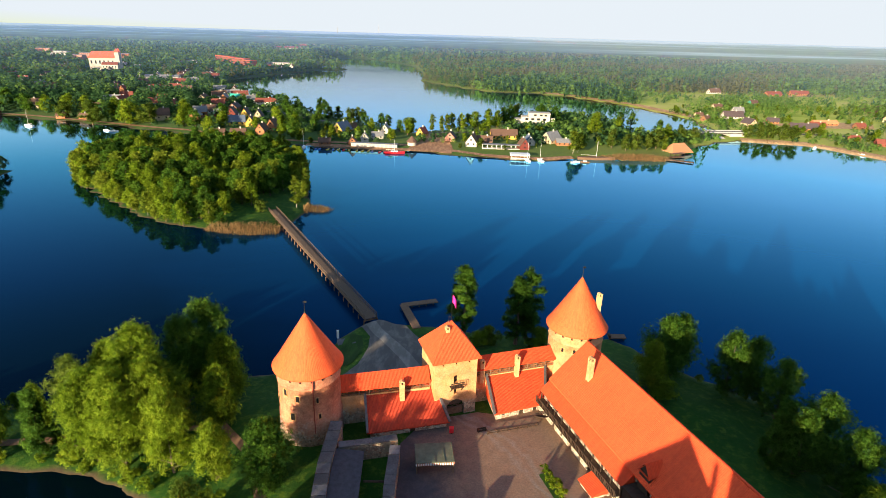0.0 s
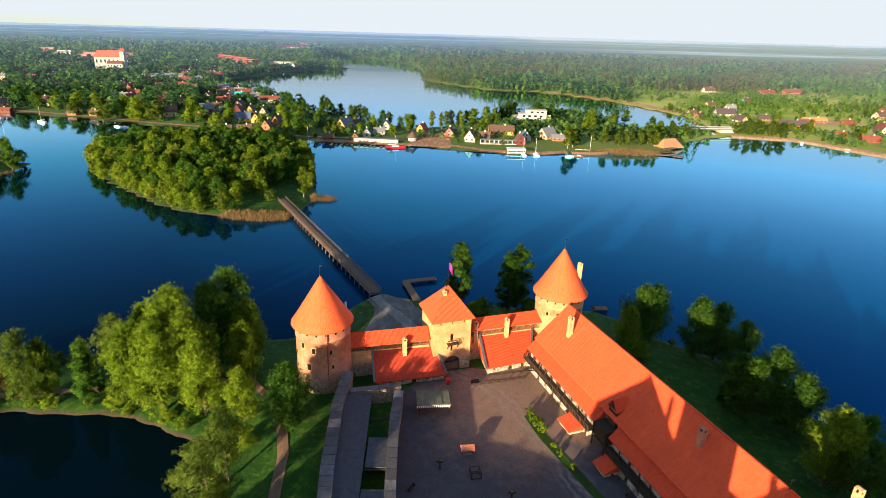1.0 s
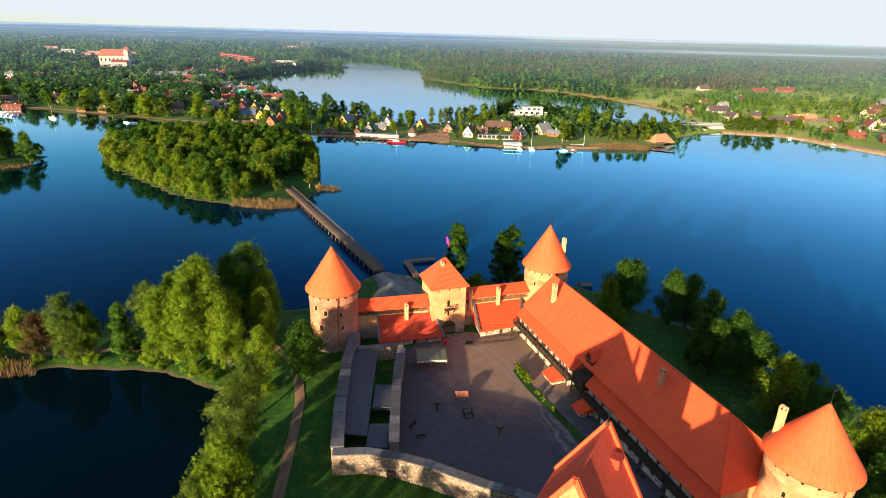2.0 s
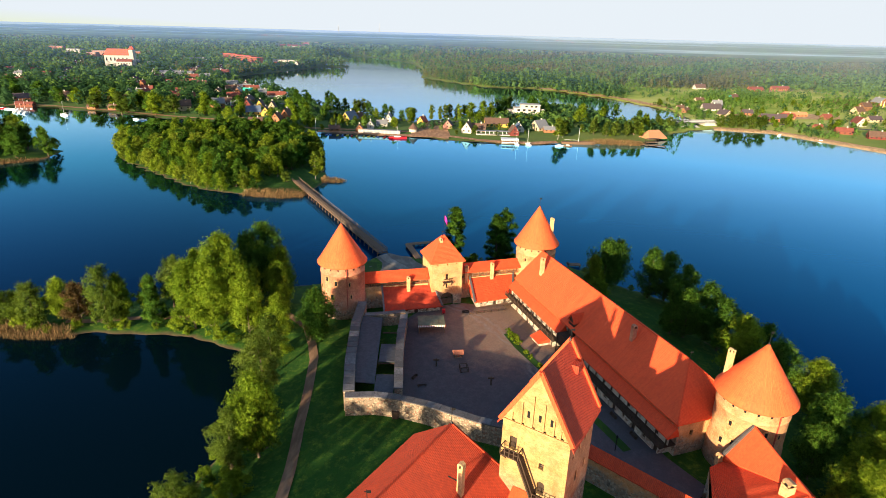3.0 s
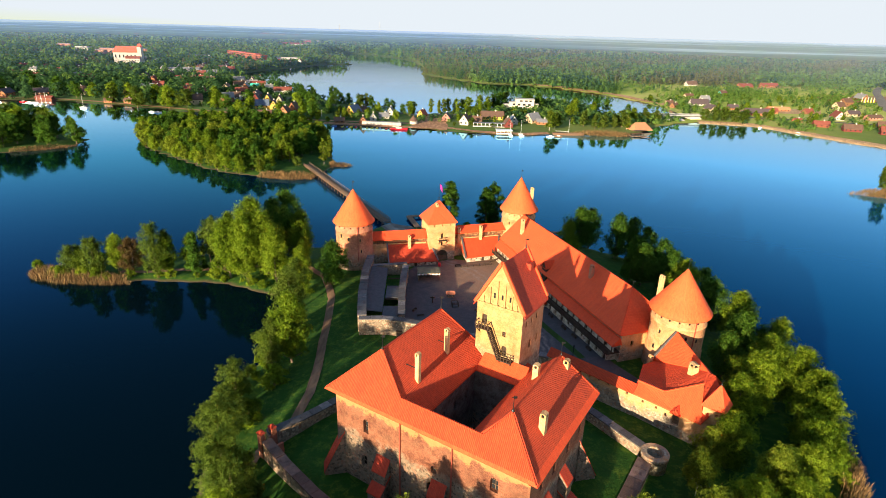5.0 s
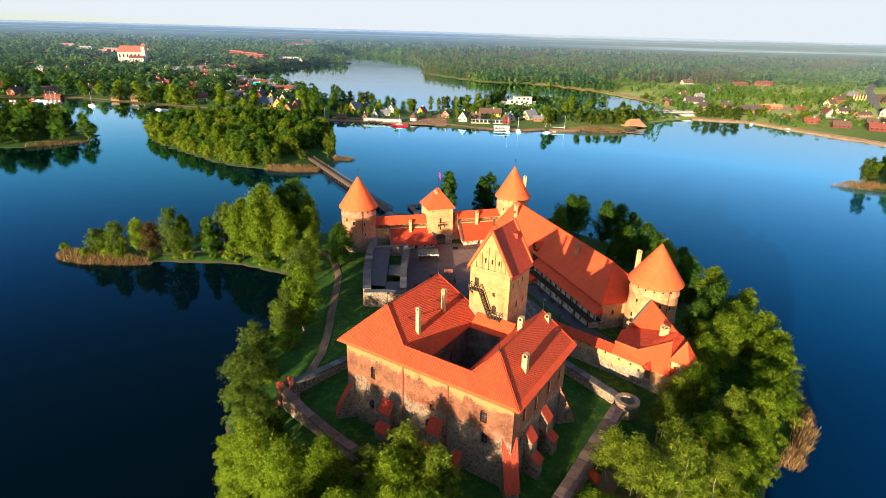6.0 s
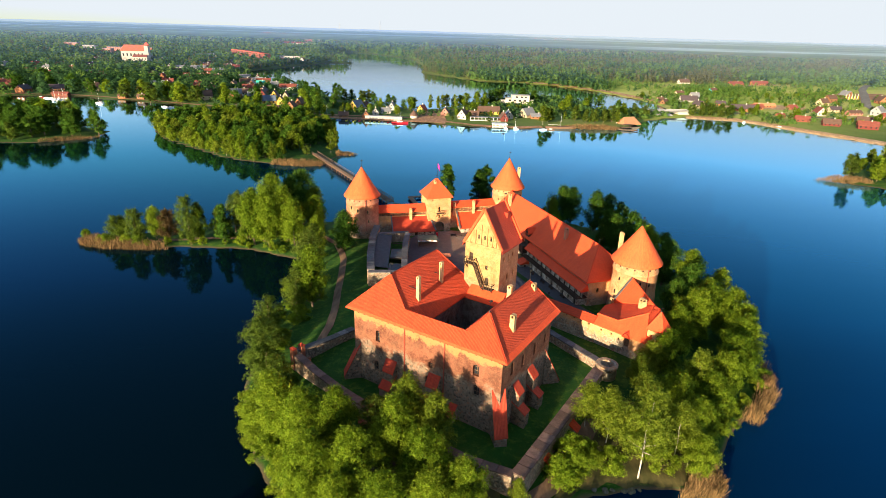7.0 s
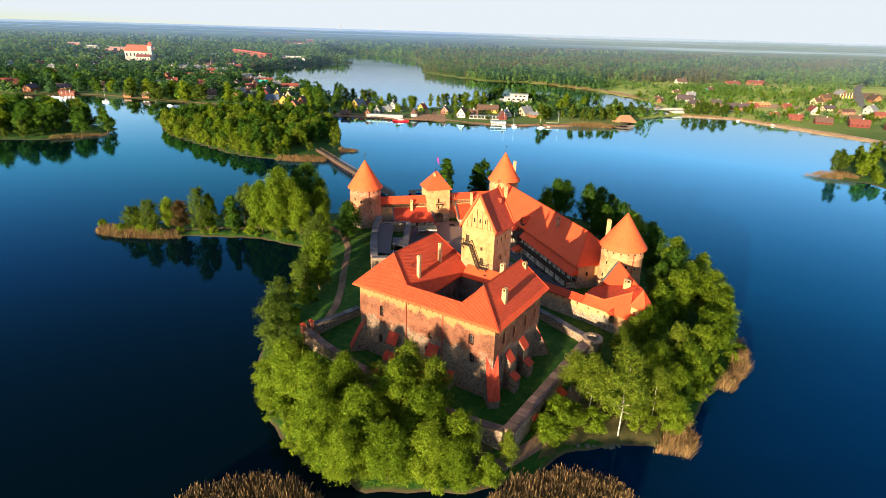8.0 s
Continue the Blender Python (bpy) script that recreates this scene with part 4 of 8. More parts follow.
Geo().box(KA0 - 0.1, KA1 + 0.1, KB0 - 0.14, KB0, KZ - 0.25, KZ - 0.02, PP).out("string_course", BRICK_DONJON, keep)
EO = 0.55
kr = Geo()
for s in (-1, 1):
    e = KM + s * ((KA1 - KA0) / 2 + EO)
    ez = KZ - EO * (KR - KZ) / ((KA1 - KA0) / 2) + 0.35
    q = [P(e, KB0 - 0.35, ez), P(e, KB1 + 0.35, ez), P(KM, KB1 + 0.35, KR + 0.35), P(KM, KB0 - 0.35, KR + 0.35)]
    lo = [v - Vector((0, 0, 0.32)) for v in q]
    q, lo = (q, lo) if s > 0 else (q[::-1], lo[::-1])
    kr.face(*q).face(*lo[::-1])
    for k in range(4):
        j = (k + 1) % 4
        kr.face(q[k], lo[k], lo[j], q[j])
kr.out("roof", TILE_OLD_SHADE, keep)
HM = Matrix.Translation(P(KM + 1.5, KB1 - 1.4, KR - 2.0)) @ pose(0, 0, 0, 0, 0, PA)
Geo().box(-0.55, 0.55, -0.6, 0.6, -0.6, 0.45, HM).out("roof_hatch", TILE_OLD_SHADE, keep, "small tiled hatch near the ridge")
# raised verge coping along both gables
for b in (KB0 - 0.2, KB1 + 0.2):
    cp = Geo()
    for s in (-1, 1):
        cp.beam(P(KM + s * ((KA1 - KA0) / 2 + 0.35), b, KZ - 0.2), P(KM, b, KR + 0.55), 0.4, 0.5)
    cp.out("verge_coping", TILE_PALE, keep, "pale orange tiled verge")
finial(*P(KM, KB1)[:2], KR + 0.4, keep, 1.6)
# outside stair with two landings
st = Geo()
for s in (KB0 - 1.27, KB0 - 0.1):
    st.beam(PP @ Vector((KA0 + 2.8, s, 26.0)), PP @ Vector((KA0 + 4.9, s, 21.3)), 0.2)
st = st.out("stair", WOOD, keep, "dark timber outside stair with railings and landings")
for s in (KB0 - 1.27, KB0 - 0.1):
    Geo().beam(PP @ Vector((KA0 + 2.8, s, 27.1)), PP @ Vector((KA0 + 4.9, s, 22.4)), 0.11).out("handrail", WOOD, st)


def landing(a0, a1, z):
    Geo().box(a0, a1, KB0 - 1.3, KB0 - 0.03, z - 0.15, z, PP).out("landing", WOOD, st)
    for a in np.linspace(a0, a1, 5):
        Geo().box(a - 0.06, a + 0.06, KB0 - 1.3, KB0 - 1.18, z, z + 1.05, PP).out("baluster", WOOD, st)
    for z2 in (z + 0.5, z + 1.0):
        Geo().box(a0, a1, KB0 - 1.29, KB0 - 1.2, z2, z2 + 0.1, PP).out("rail", WOOD, st)
    for a in (a0, a1):
        Geo().box(a - 0.05, a + 0.05, KB0 - 1.3, KB0 - 0.03, z + 0.95, z + 1.05, PP).out("rail", WOOD, st)
    for a in (a0 + 0.2, a1 - 0.2):
        Geo().beam(PP @ Vector((a, KB0 - 0.03, z - 1.4)), PP @ Vector((a, KB0 - 1.2, z - 0.15)), 0.16).out("bracket", WOOD, st)


landing(KA0 + 0.5, KA0 + 2.8, 26.2)
landing(KA0 + 4.9, KA0 + 7.3, 21.4)
for k in range(17):
    f = k / 17
    a, z = KA0 + 2.8 + 2.1 * f, 26.1 - 4.7 * f
    Geo().box(a, a + 0.24, KB0 - 1.25, KB0 - 0.1, z - 0.12, z - 0.05, PP).out("tread", WOOD, st)

# ---- palace: two wings, screen wall and link round an inner yard ----
palace = thing("palace", "two-winged fieldstone and brick palace with steep clay roofs", "building")
AX, BX, EZ, GZ = 34.3, 22.2, 19.6, 2.0
g = Geo()
front = [(5.6, 6.6, 1.1, 2.3, True), (6.0, 13.4, 1.0, 2.5, True), (18.6, 12.2, 0.9, 1.1), (18.0, 8.6, 1.0, 1.6, True), (28.2, 14.2, 1.2, 2.3, True), (28.4, 9.9, 1.3, 2.4, True)]
pf = cut_wall(g, P(1, 1)[:2], P(AX, 1)[:2], GZ, EZ + 0.2, front, 0.6)
side = [(3.5, 9.3, 1.0, 2.4, True), (8.5, 13.5, 1.0, 2.6, True), (13.8, 13.5, 1.0, 2.6, True), (18.6, 13.8, 0.9, 2.0, True), (4, 14.2, 1.0, 2.6, True), (11.4, 9.0, 0.9, 2.0, True)]
pr = cut_wall(g, P(AX, 1)[:2], P(AX, BX)[:2], GZ, EZ + 0.2, side, 0.5)
cut_wall(g, P(AX, BX)[:2], P(24.2, BX)[:2], GZ, EZ + 0.2, [(4, 12, 1, 2, True)])
cut_wall(g, P(14.4, BX)[:2], P(1, BX)[:2], GZ, EZ + 0.2, [(4, 12, 1, 2, True)])
cut_wall(g, P(1, BX)[:2], P(1, 1)[:2], GZ, EZ + 0.2, [(6, 12, 1, 2.2, True), (13, 12, 1, 2.2, True)])
# inner yard faces, in stone coloured dark for the shade between the wings
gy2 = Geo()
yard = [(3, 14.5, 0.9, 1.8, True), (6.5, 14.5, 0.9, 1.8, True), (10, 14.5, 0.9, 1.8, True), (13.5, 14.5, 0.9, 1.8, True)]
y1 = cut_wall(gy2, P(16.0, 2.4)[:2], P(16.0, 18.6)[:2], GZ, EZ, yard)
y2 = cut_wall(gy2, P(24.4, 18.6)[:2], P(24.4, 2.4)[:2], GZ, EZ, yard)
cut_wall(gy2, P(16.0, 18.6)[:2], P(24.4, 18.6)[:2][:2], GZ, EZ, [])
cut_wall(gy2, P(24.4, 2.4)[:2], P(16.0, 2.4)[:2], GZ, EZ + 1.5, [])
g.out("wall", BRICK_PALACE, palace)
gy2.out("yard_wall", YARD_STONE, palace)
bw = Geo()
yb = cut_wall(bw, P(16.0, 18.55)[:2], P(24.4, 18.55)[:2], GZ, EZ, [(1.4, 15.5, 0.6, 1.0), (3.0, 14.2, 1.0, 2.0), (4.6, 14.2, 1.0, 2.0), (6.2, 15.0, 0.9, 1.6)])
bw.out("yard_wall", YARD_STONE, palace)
window_parts(pf + pr + y1 + y2 + yb, palace, GLASS)
# soffit of the wings closes them under the roofs
# left wing roof
RZ, RL, RR = 27.3, 8.1, 29.9
Geo().roof([P(0, 0, EZ), P(13.0, 0, EZ), P(16.6, 0, EZ), P(16.6, BX + 1, EZ), P(0, BX + 1, EZ)],
           [P(RL, 3.9, RZ), P(RL, BX - 2.4, RZ), P(13.4, 1.42, 22.2)],
           [(0, 1, 2, 7, 5), (2, 3, 6, 5, 7), (3, 4, 6), (4, 0, 5, 6)], 0.3).out("roof", TILE, palace)
RZ2 = 26.0
Geo().roof([P(23.9, 0, EZ), P(AX + 1.1, 0, EZ), P(AX + 1.1, BX + 1, EZ), P(23.9, BX + 1, EZ)],
           [P(RR, 3.5, RZ2), P(RR, BX - 2.3, RZ2)],
           [(0, 1, 4), (1, 2, 5, 4), (2, 3, 5), (3, 0, 4, 5)], 0.3).out("roof", TILE, palace)
# screen roof over the front wall between the wings
Geo().roof([P(10.0, 0.0, EZ + 0.02), P(28.6, 0.0, EZ + 0.02), P(28.6, 2.6, EZ + 1.2), P(10.0, 2.6, EZ + 1.2)], [P(12.0, 1.46, 22.25), P(27.6, 1.46, 22.25)],
           [(0, 1, 5, 4), (1, 2, 5), (2, 3, 4, 5), (3, 0, 4)], 0.3).out("roof", TILE, palace)
# flared eaves course all along the front and the side
fl2 = Geo()
for (a0, b0), (a1, b1), (oa, ob2) in (((-0.25, -0.25), (AX + 1.35, -0.25), (0, 1)), ((AX + 1.35, -0.25), (AX + 1.35, BX + 1.25), (-1, 0))):
    fl2.face(P(a0, b0, EZ - 0.22), P(a1, b1, EZ - 0.22), P(a1 + oa * 0.75 + (ob2 and -0.75), b1 + ob2 * 0.75, EZ + 0.62), P(a0 + oa * 0.75 + (ob2 and 0.75), b0 + ob2 * 0.75 + (0.75 if oa else 0), EZ + 0.62))
    fl2.face(P(a1, b1, EZ - 0.24), P(a0, b0, EZ - 0.24), P(a0 + oa * 1.2, b0 + ob2 * 1.2, EZ - 0.34), P(a1 + oa * 1.2, b1 + ob2 * 1.2, EZ - 0.34))
fl2.out("eaves_course", TILE_PALE, palace, "flared lower course of pale clay tiles")
# ridge and hip tiles
rd = Geo()
for p, q in (((RL, 3.9, RZ), (RL, BX - 2.4, RZ)), ((RL, 3.9, RZ), (0, 0, EZ)), ((RL, 3.9, RZ), (13.4, 1.42, 22.2)), ((RR, 3.5, RZ2), (RR, BX - 2.3, RZ2)), ((RR, 3.5, RZ2), (AX + 1.1, 0, EZ)),
             ((RR, 3.5, RZ2), (27.0, 1.5, 22.3)), ((RR, BX - 2.3, RZ2), (AX + 1.1, BX + 1, EZ)), ((RL, BX - 2.4, RZ), (16.6, BX + 1, EZ))):
    rd.beam(P(*p), P(*q), 0.26)
rd.beam(P(13.0, 1.46, 22.27), P(27.0, 1.46, 22.27), 0.22)
rd.out("ridge_tiles", TILE, palace)
# link roof at the foot of the keep, with a small step down beside it
Geo().roof([P(16.4, 18.0, 19.3), P(24.6, 18.0, 19.3), P(24.6, 21.0, 19.6), P(16.4, 21.0, 19.6)], [P(16.4, 20.9, 21.2), P(24.6, 20.9, 21.2)],
           [(0, 1, 5, 4), (1, 2, 5), (2, 3, 4, 5), (3, 0, 4)], 0.25).out("link_roof", TILE_PALE, palace)
Geo().box(22.8, 26.6, 21.2, 24.6, GZ, 17.5, PP).out("link_wall", BRICK_RED, palace)
Geo().roof([P(22.75, 20.9, 19.2), P(27.2, 20.9, 17.6), P(27.2, 25.0, 17.6), P(22.75, 25.0, 19.2)], [P(22.75, 21.5, 19.6), P(22.75, 24.5, 19.6)],
           [(0, 1, 4), (1, 2, 5, 4), (2, 3, 5), (3, 0, 4, 5)], 0.25).out("link_roof", TILE, palace)
for v in ((RL, 3.9, RZ), (RL, BX - 2.4, RZ), (RR, 3.5, RZ2), (RR, BX - 2.3, RZ2)):
    finial(*P(*v)[:2], v[2], palace, 2.4)
for a, b, z0, z1, w in ((12.7, 14.6, 21.5, 27.6, 0.75), (13.1, 6.0, 21.5, 27.6, 0.75), (28.0, 15.2, 23.0, 26.4, 1.0), (31.0, 19.6, 23.0, 26.0, 0.95), (33.0, 6.6, 20.5, 25.4, 1.0)):
    chimney(palace, *P(a, b)[:2], z0, z1, w, PA, BRICK_PINK)
for a, b in ((12.7, 14.6), (13.1, 6.0)):
    Geo().box(a - 3.4, a - 0.3, b - 0.06, b + 0.06, 24.6, 24.7, PP).box(a - 3.4, a - 3.3, b - 0.06, b + 0.06, 22.5, 24.7, PP).out("chimney_stay", IRON, palace)
for a in (13.6, 22.6):
    Geo().box(a - 0.09, a + 0.09, 0.78, 0.96, 4, 19.3, PP).out("drainpipe", PIPE, palace)
for k in range(22):
    Geo().box(2.0 + k * 1.5, 2.2 + k * 1.5, 0.99, 1.1, 18.3, 18.7, PP).out("putlog_hole", DARK, palace)


def buttress(L, a, b, deg, w, out, z0, z1, steep, parent, steps_=1):
    """A buttress that slopes outwards under a tiled top; deg: the way it leans out, in the plan's own angle."""
    M = Matrix.Translation(L(a, b)) @ pose(0, 0, 0, 0, 0, PA + deg)
    for k in range(steps_):
        o, top = out * (k + 1) / steps_, z1 - (z1 - z0) * 0.42 * k
        lo = top - steep
        c = [Vector(v) for v in ((0, -w / 2, z0 - 1), (o, -w / 2, z0 - 1), (o, w / 2, z0 - 1), (0, w / 2, z0 - 1), (0, -w / 2, top), (o, -w / 2, lo), (o, w / 2, lo), (0, w / 2, top))]
        c = [M @ v for v in c]
        g = Geo()
        for f in ((0, 1, 5, 4), (1, 2, 6, 5), (2, 3, 7, 6)):
            g.face(*[c[i] for i in f])
        bt = g.out("buttress", BRICK_PALACE, parent)
        s = 0.12
        q = [M @ Vector(v) for v in ((-0.1, -w / 2 - s, top + 0.12), (o + s, -w / 2 - s, lo + 0.05), (o + s, w / 2 + s, lo + 0.05), (-0.1, w / 2 + s, top + 0.12))]
        d = [v - Vector((0, 0, 0.18)) for v in q]
        t = Geo().face(*q).face(*d[::-1])
        for i in range(4):
            j = (i + 1) % 4
            t.face(q[i], d[i], d[j], q[j])
        t.out("buttress_tiles", TILE_OLD_SHADE, bt)


buttress(P, AX - 0.7, 1.7, -45, 2.3, 3.0, 3.0, 12.6, 8.0, palace)
buttress(P, 1.7, 1.7, -135, 2.3, 3.4, 3.0, 11.5, 7.6, palace)
buttress(P, AX - 0.7, BX - 0.7, 45, 2.3, 3.6, 3.0, 11.5, 7.6, palace)
for a, z in ((10.4, 10.6), (20.6, 11.2)):
    buttress(P, a, 1.0, -90, 2.4, 2.6, 3.0, z, 2.3, palace, 2)
buttress(P, 25.0, 1.0, -90, 1.4, 1.8, 3.0, 6.5, 1.6, palace)
for b in (7.0, 13.4):
    buttress(P, AX, b, 0, 2.0, 2.8, 3.0, 11.6, 2.0, palace, 2)

# ---- curtain wall between keep and south-east house, roofed ----
EWA, EWB = (27.0, 29.3), (40.7, 16.4)
d = Vector((EWB[0] - EWA[0], EWB[1] - EWA[1], 0))
ed = math.degrees(math.atan2(d.y, d.x))
EW, el = local(*EWA, ed), d.length
ew = thing("curtain_wall", "tall fieldstone curtain wall with clay coping roof beside the palace", "wall")
g = Geo()
holes = [(1.5 + 2.0 * k, 7.6, 0.4, 0.55) for k in range(int(el / 2))]
pe = cut_wall(g, EW(0, -0.9)[:2], EW(el, -0.9)[:2], 1.0, 9.0, holes, 0.35)
cut_wall(g, EW(el, 0.9)[:2], EW(0, 0.9)[:2], 1.0, 9.0, holes, 0.35)
cut_wall(g, EW(0, 0.9)[:2], EW(0, -0.9)[:2], 1.0, 9.0, [])
g.out("wall", BRICK_PLAIN, ew)
window_parts(pe, ew, DARK, bars=False, names="loophole")
Geo().roof([EW(-0.2, -1.5, 8.7), EW(el, -1.5, 8.7), EW(el, 1.5, 8.7), EW(-0.2, 1.5, 8.7)], [EW(-0.2, 0, 10.1), EW(el, 0, 10.1)],
           [(0, 1, 5, 4), (1, 2, 5), (2, 3, 4, 5), (3, 0, 4)], 0.2).out("roof", TILE, ew)

# ---- south-east house and its corner turret ----
def roof_slab(faces, name, mat, parent, thick=0.25, label=""):
    """Roof planes as one body: the faces, seen from above anticlockwise, with an underside and edges."""
    g, down, seen = Geo(), Vector((0, 0, thick)), {}
    for f in faces:
        f = [Vector(p) for p in f]
        g.face(*f).face(*[p - down for p in f][::-1])
        for p, q in zip(f, f[1:] + f[:1]):
            seen[(tuple(p), tuple(q))] = True
    for p, q in seen:
        if (q, p) not in seen:
            a, b = Vector(p), Vector(q)
            g.face(b, a, a - down, b - down)
    return g.out(name, mat, parent, label)


seh = thing("corner_house", "brick corner house with clay roofs leaning on the round tower", "building")
# ridge, verge and valley points of the joined roofs
HA, HB, HV, HLo = (52.8, 28.9, 14.2), (49.0, 29.2, 7.6), (49.2, 29.0, 7.25), (46.2, 27.6, 7.2)
HK1, HK2, HK3, HV2, HR2 = (41.2, 17.4, 10.2), (44.8, 13.6, 10.4), (51.0, 12.2, 13.2), (53.2, 15.4, 13.6), (54.5, 15.0, 13.0)
HE1, HE2 = (57.8, 29.4, 8.4), (59.2, 13.6, 8.4)
# paler tiles on planes facing the sun, redder elsewhere: light set by colour
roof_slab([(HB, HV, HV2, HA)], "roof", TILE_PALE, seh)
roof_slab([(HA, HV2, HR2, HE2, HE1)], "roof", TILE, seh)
roof_slab([(HLo, HK1, HK2), (HLo, HK2, HV), (HV, HK2, HV2), (HK2, HK3, HV2)], "roof", TILE, seh, label="low inner roof slope of clay tiles, coloured redder as out of the sun")
W0, W1 = Vector((40.6, 16.6, 0)), Vector((50.6, 6.9, 0))
wdg = math.degrees(math.atan2(W1.y - W0.y, W1.x - W0.x))
WL, wl = local(W0.x, W0.y, wdg), (W1 - W0).length
ga = wl - 5.6
se = [tuple(WL(a, -1.35, 8.6)) for a in (-0.3, ga, wl - 1.2)]
roof_slab([(HK1, se[0], se[1], HK2), (HK2, se[1], se[2], HK3)], "roof", TILE_PALE, seh, label="outer roof slope of clay tiles, coloured paler as sunlit")
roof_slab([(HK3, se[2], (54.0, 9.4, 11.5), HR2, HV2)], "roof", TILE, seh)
vc = Geo().beam(Vector(HB) + Vector((-0.1, 0.25, 0.1)), Vector(HA) + Vector((0, 0.25, 0.15)), 0.5, 0.5)
vc.out("verge_coping", CAP, seh, "grey stone coping along the gable")
hp = Geo()
for p, q in ((HK1, HK2), (HK2, HK3), (HK3, HV2), (HA, HV2)):
    hp.beam(Vector(p) + Vector((0, 0, 0.03)), Vector(q) + Vector((0, 0, 0.03)), 0.24)
hp.out("ridge_tiles", TILE_PALE, seh)
g = Geo()
inner = [HLo[:2], HV[:2], (52.8, 28.9), (57.2, 28.9), (58.5, 14.2), (54.0, 10.4)]
for (p, q), top in zip(zip(inner, inner[1:]), (6.9, 7.2, 8.2, 8.0, 8.0)):
    cut_wall(g, q, p, 1.5, top, [])
g.face((49.2, 28.9, 7.2), (57.2, 28.9, 8.0), (52.8, 28.9, 13.9))
cut_wall(g, HK1[:2], HLo[:2], 1.5, 6.9, [(4, 3.6, 0.9, 1.2), (8, 3.0, 1.1, 2.1, True)])
pg = cut_wall(g, WL(0, -0.8)[:2], WL(wl, -0.8)[:2], 0.5, 8.55, [(ga, 5.6, 1.3, 2.2, True), (2.0, 7.2, 0.4, 0.5), (4.6, 7.2, 0.4, 0.5), (ga - 1.9, 6.6, 0.4, 0.6)])
g.out("wall", BRICK_PLAIN, seh)
window_parts(pg[:1], seh, WOOD_MID, names="door")
window_parts(pg[1:], seh, DARK, bars=False, names="loophole")
chimney(seh, 51.2, 17.0, 10.5, 14.6, 1.5, 10, BRICK_PINK)
chimney(seh, 48.4, 29.2, 6.4, 8.7, 0.9, 10, BRICK_PINK)
dg = Geo()
for sd_ in (-1, 1):
    dg.face(*[WL(ga + sd_ * 1.0, -1.75, 8.3), WL(ga + sd_ * 1.0, -0.3, 8.9), WL(ga, 0.3, 9.75), WL(ga, -1.75, 9.4)][::sd_])
dg.face(WL(ga - 1.0, -1.75, 8.28), WL(ga + 1.0, -1.75, 8.28), WL(ga, -1.75, 9.35))
dg.out("gate_hood", TILE, seh)
TL = local(52.0, 8.6, wdg)
g = Geo()
th = 1.66
pt = cut_wall(g, TL(-th, -th)[:2], TL(th, -th)[:2], 0.5, 11.6, [(0.9, 9.4, 0.4, 0.7), (2.1, 6.8, 0.8, 1.2), (2.3, 9.9, 0.5, 0.5)])
cut_wall(g, TL(th, -th)[:2], TL(th, th)[:2], 0.5, 11.6, [(1.6, 8.5, 0.6, 1.0)])
cut_wall(g, TL(th, th)[:2], TL(-th, th)[:2], 0.5, 11.6, [])
cut_wall(g, TL(-th, th)[:2], TL(-th, -th)[:2], 0.5, 11.6, [(1.6, 9.8, 0.4, 0.6)])
g.out("turret_wall", BRICK_PLAIN, seh)
window_parts(pt, seh, DARK, bars=False)
te = th + 0.38
Geo().roof([TL(-te, -te, 11.4), TL(te, -te, 11.4), TL(te, te, 11.4), TL(-te, te, 11.4)], [TL(-0.05, 0, 15.5), TL(0.05, 0, 15.5)],
           [(0, 1, 5, 4), (1, 2, 5), (2, 3, 4, 5), (3, 0, 4)], 0.2).out("turret_roof", TILE_PALE, seh)
finial(*TL(0, 0)[:2], 15.4, seh, 1.0)


# ---- roofless west range with board roofs, and the curved yard wall ----
def strip_wall(name, label, pts, width, z0, z1, mat=STONE, cap=CAP, cap_h=0.22, kind=""):
    """A wall along a line of plan points, with a coping."""
    t = thing(name, label, "wall", kind=kind)
    pts = [Vector((x, y, 0)) for x, y in pts]
    nor = []
    for i, p in enumerate(pts):
        a, b = pts[max(i - 1, 0)], pts[min(i + 1, len(pts) - 1)]
        d = (b - a).normalized()
        nor.append(Vector((-d.y, d.x, 0)))
    def body(w, a, b, nm, m):
        g = Geo()
        for i in range(len(pts) - 1):
            q = [pts[i] - nor[i] * w, pts[i + 1] - nor[i + 1] * w, pts[i + 1] + nor[i + 1] * w, pts[i] + nor[i] * w]
            lo, hi = [(v.x, v.y, a) for v in q], [(v.x, v.y, b) for v in q]
            g.face(lo[0], lo[1], hi[1], hi[0]).face(lo[2], lo[3], hi[3], hi[2]).face(*hi)
            if i == 0:
                g.face(lo[3], lo[0], hi[0], hi[3])
            if i == len(pts) - 2:
                g.face(lo[1], lo[2], hi[2], hi[1])
        g.out(nm, m, t)
    wob_ = random.Random(len(pts) * 7 + int(abs(pts[0].x) * 10))
    body(width / 2, z0, z1, "wall", mat)
    # coping slabs laid end to end, some a little proud
    w = width / 2 + 0.1
    for i in range(len(pts) - 1):
        n = max(1, round((pts[i + 1] - pts[i]).length / 2.4))
        for k in range(n):
            up = cap_h + wob_.uniform(-0.02, 0.03)
            g, q = Geo(), []
            for f in (k / n + 0.005, (k + 1) / n - 0.005):
                c, nn = pts[i].lerp(pts[i + 1], f), nor[i].lerp(nor[i + 1], f)
                q.append((c - nn * w, c + nn * w))
            c4 = [q[0][0], q[1][0], q[1][1], q[0][1]]
            lo, hi = [(v.x, v.y, z1) for v in c4], [(v.x, v.y, z1 + up) for v in c4]
            g.face(*hi)
            for a in range(4):
                b = (a + 1) % 4
                g.face(lo[a], lo[b], hi[b], hi[a])
            g.out("coping_slab", cap, t)
    return t


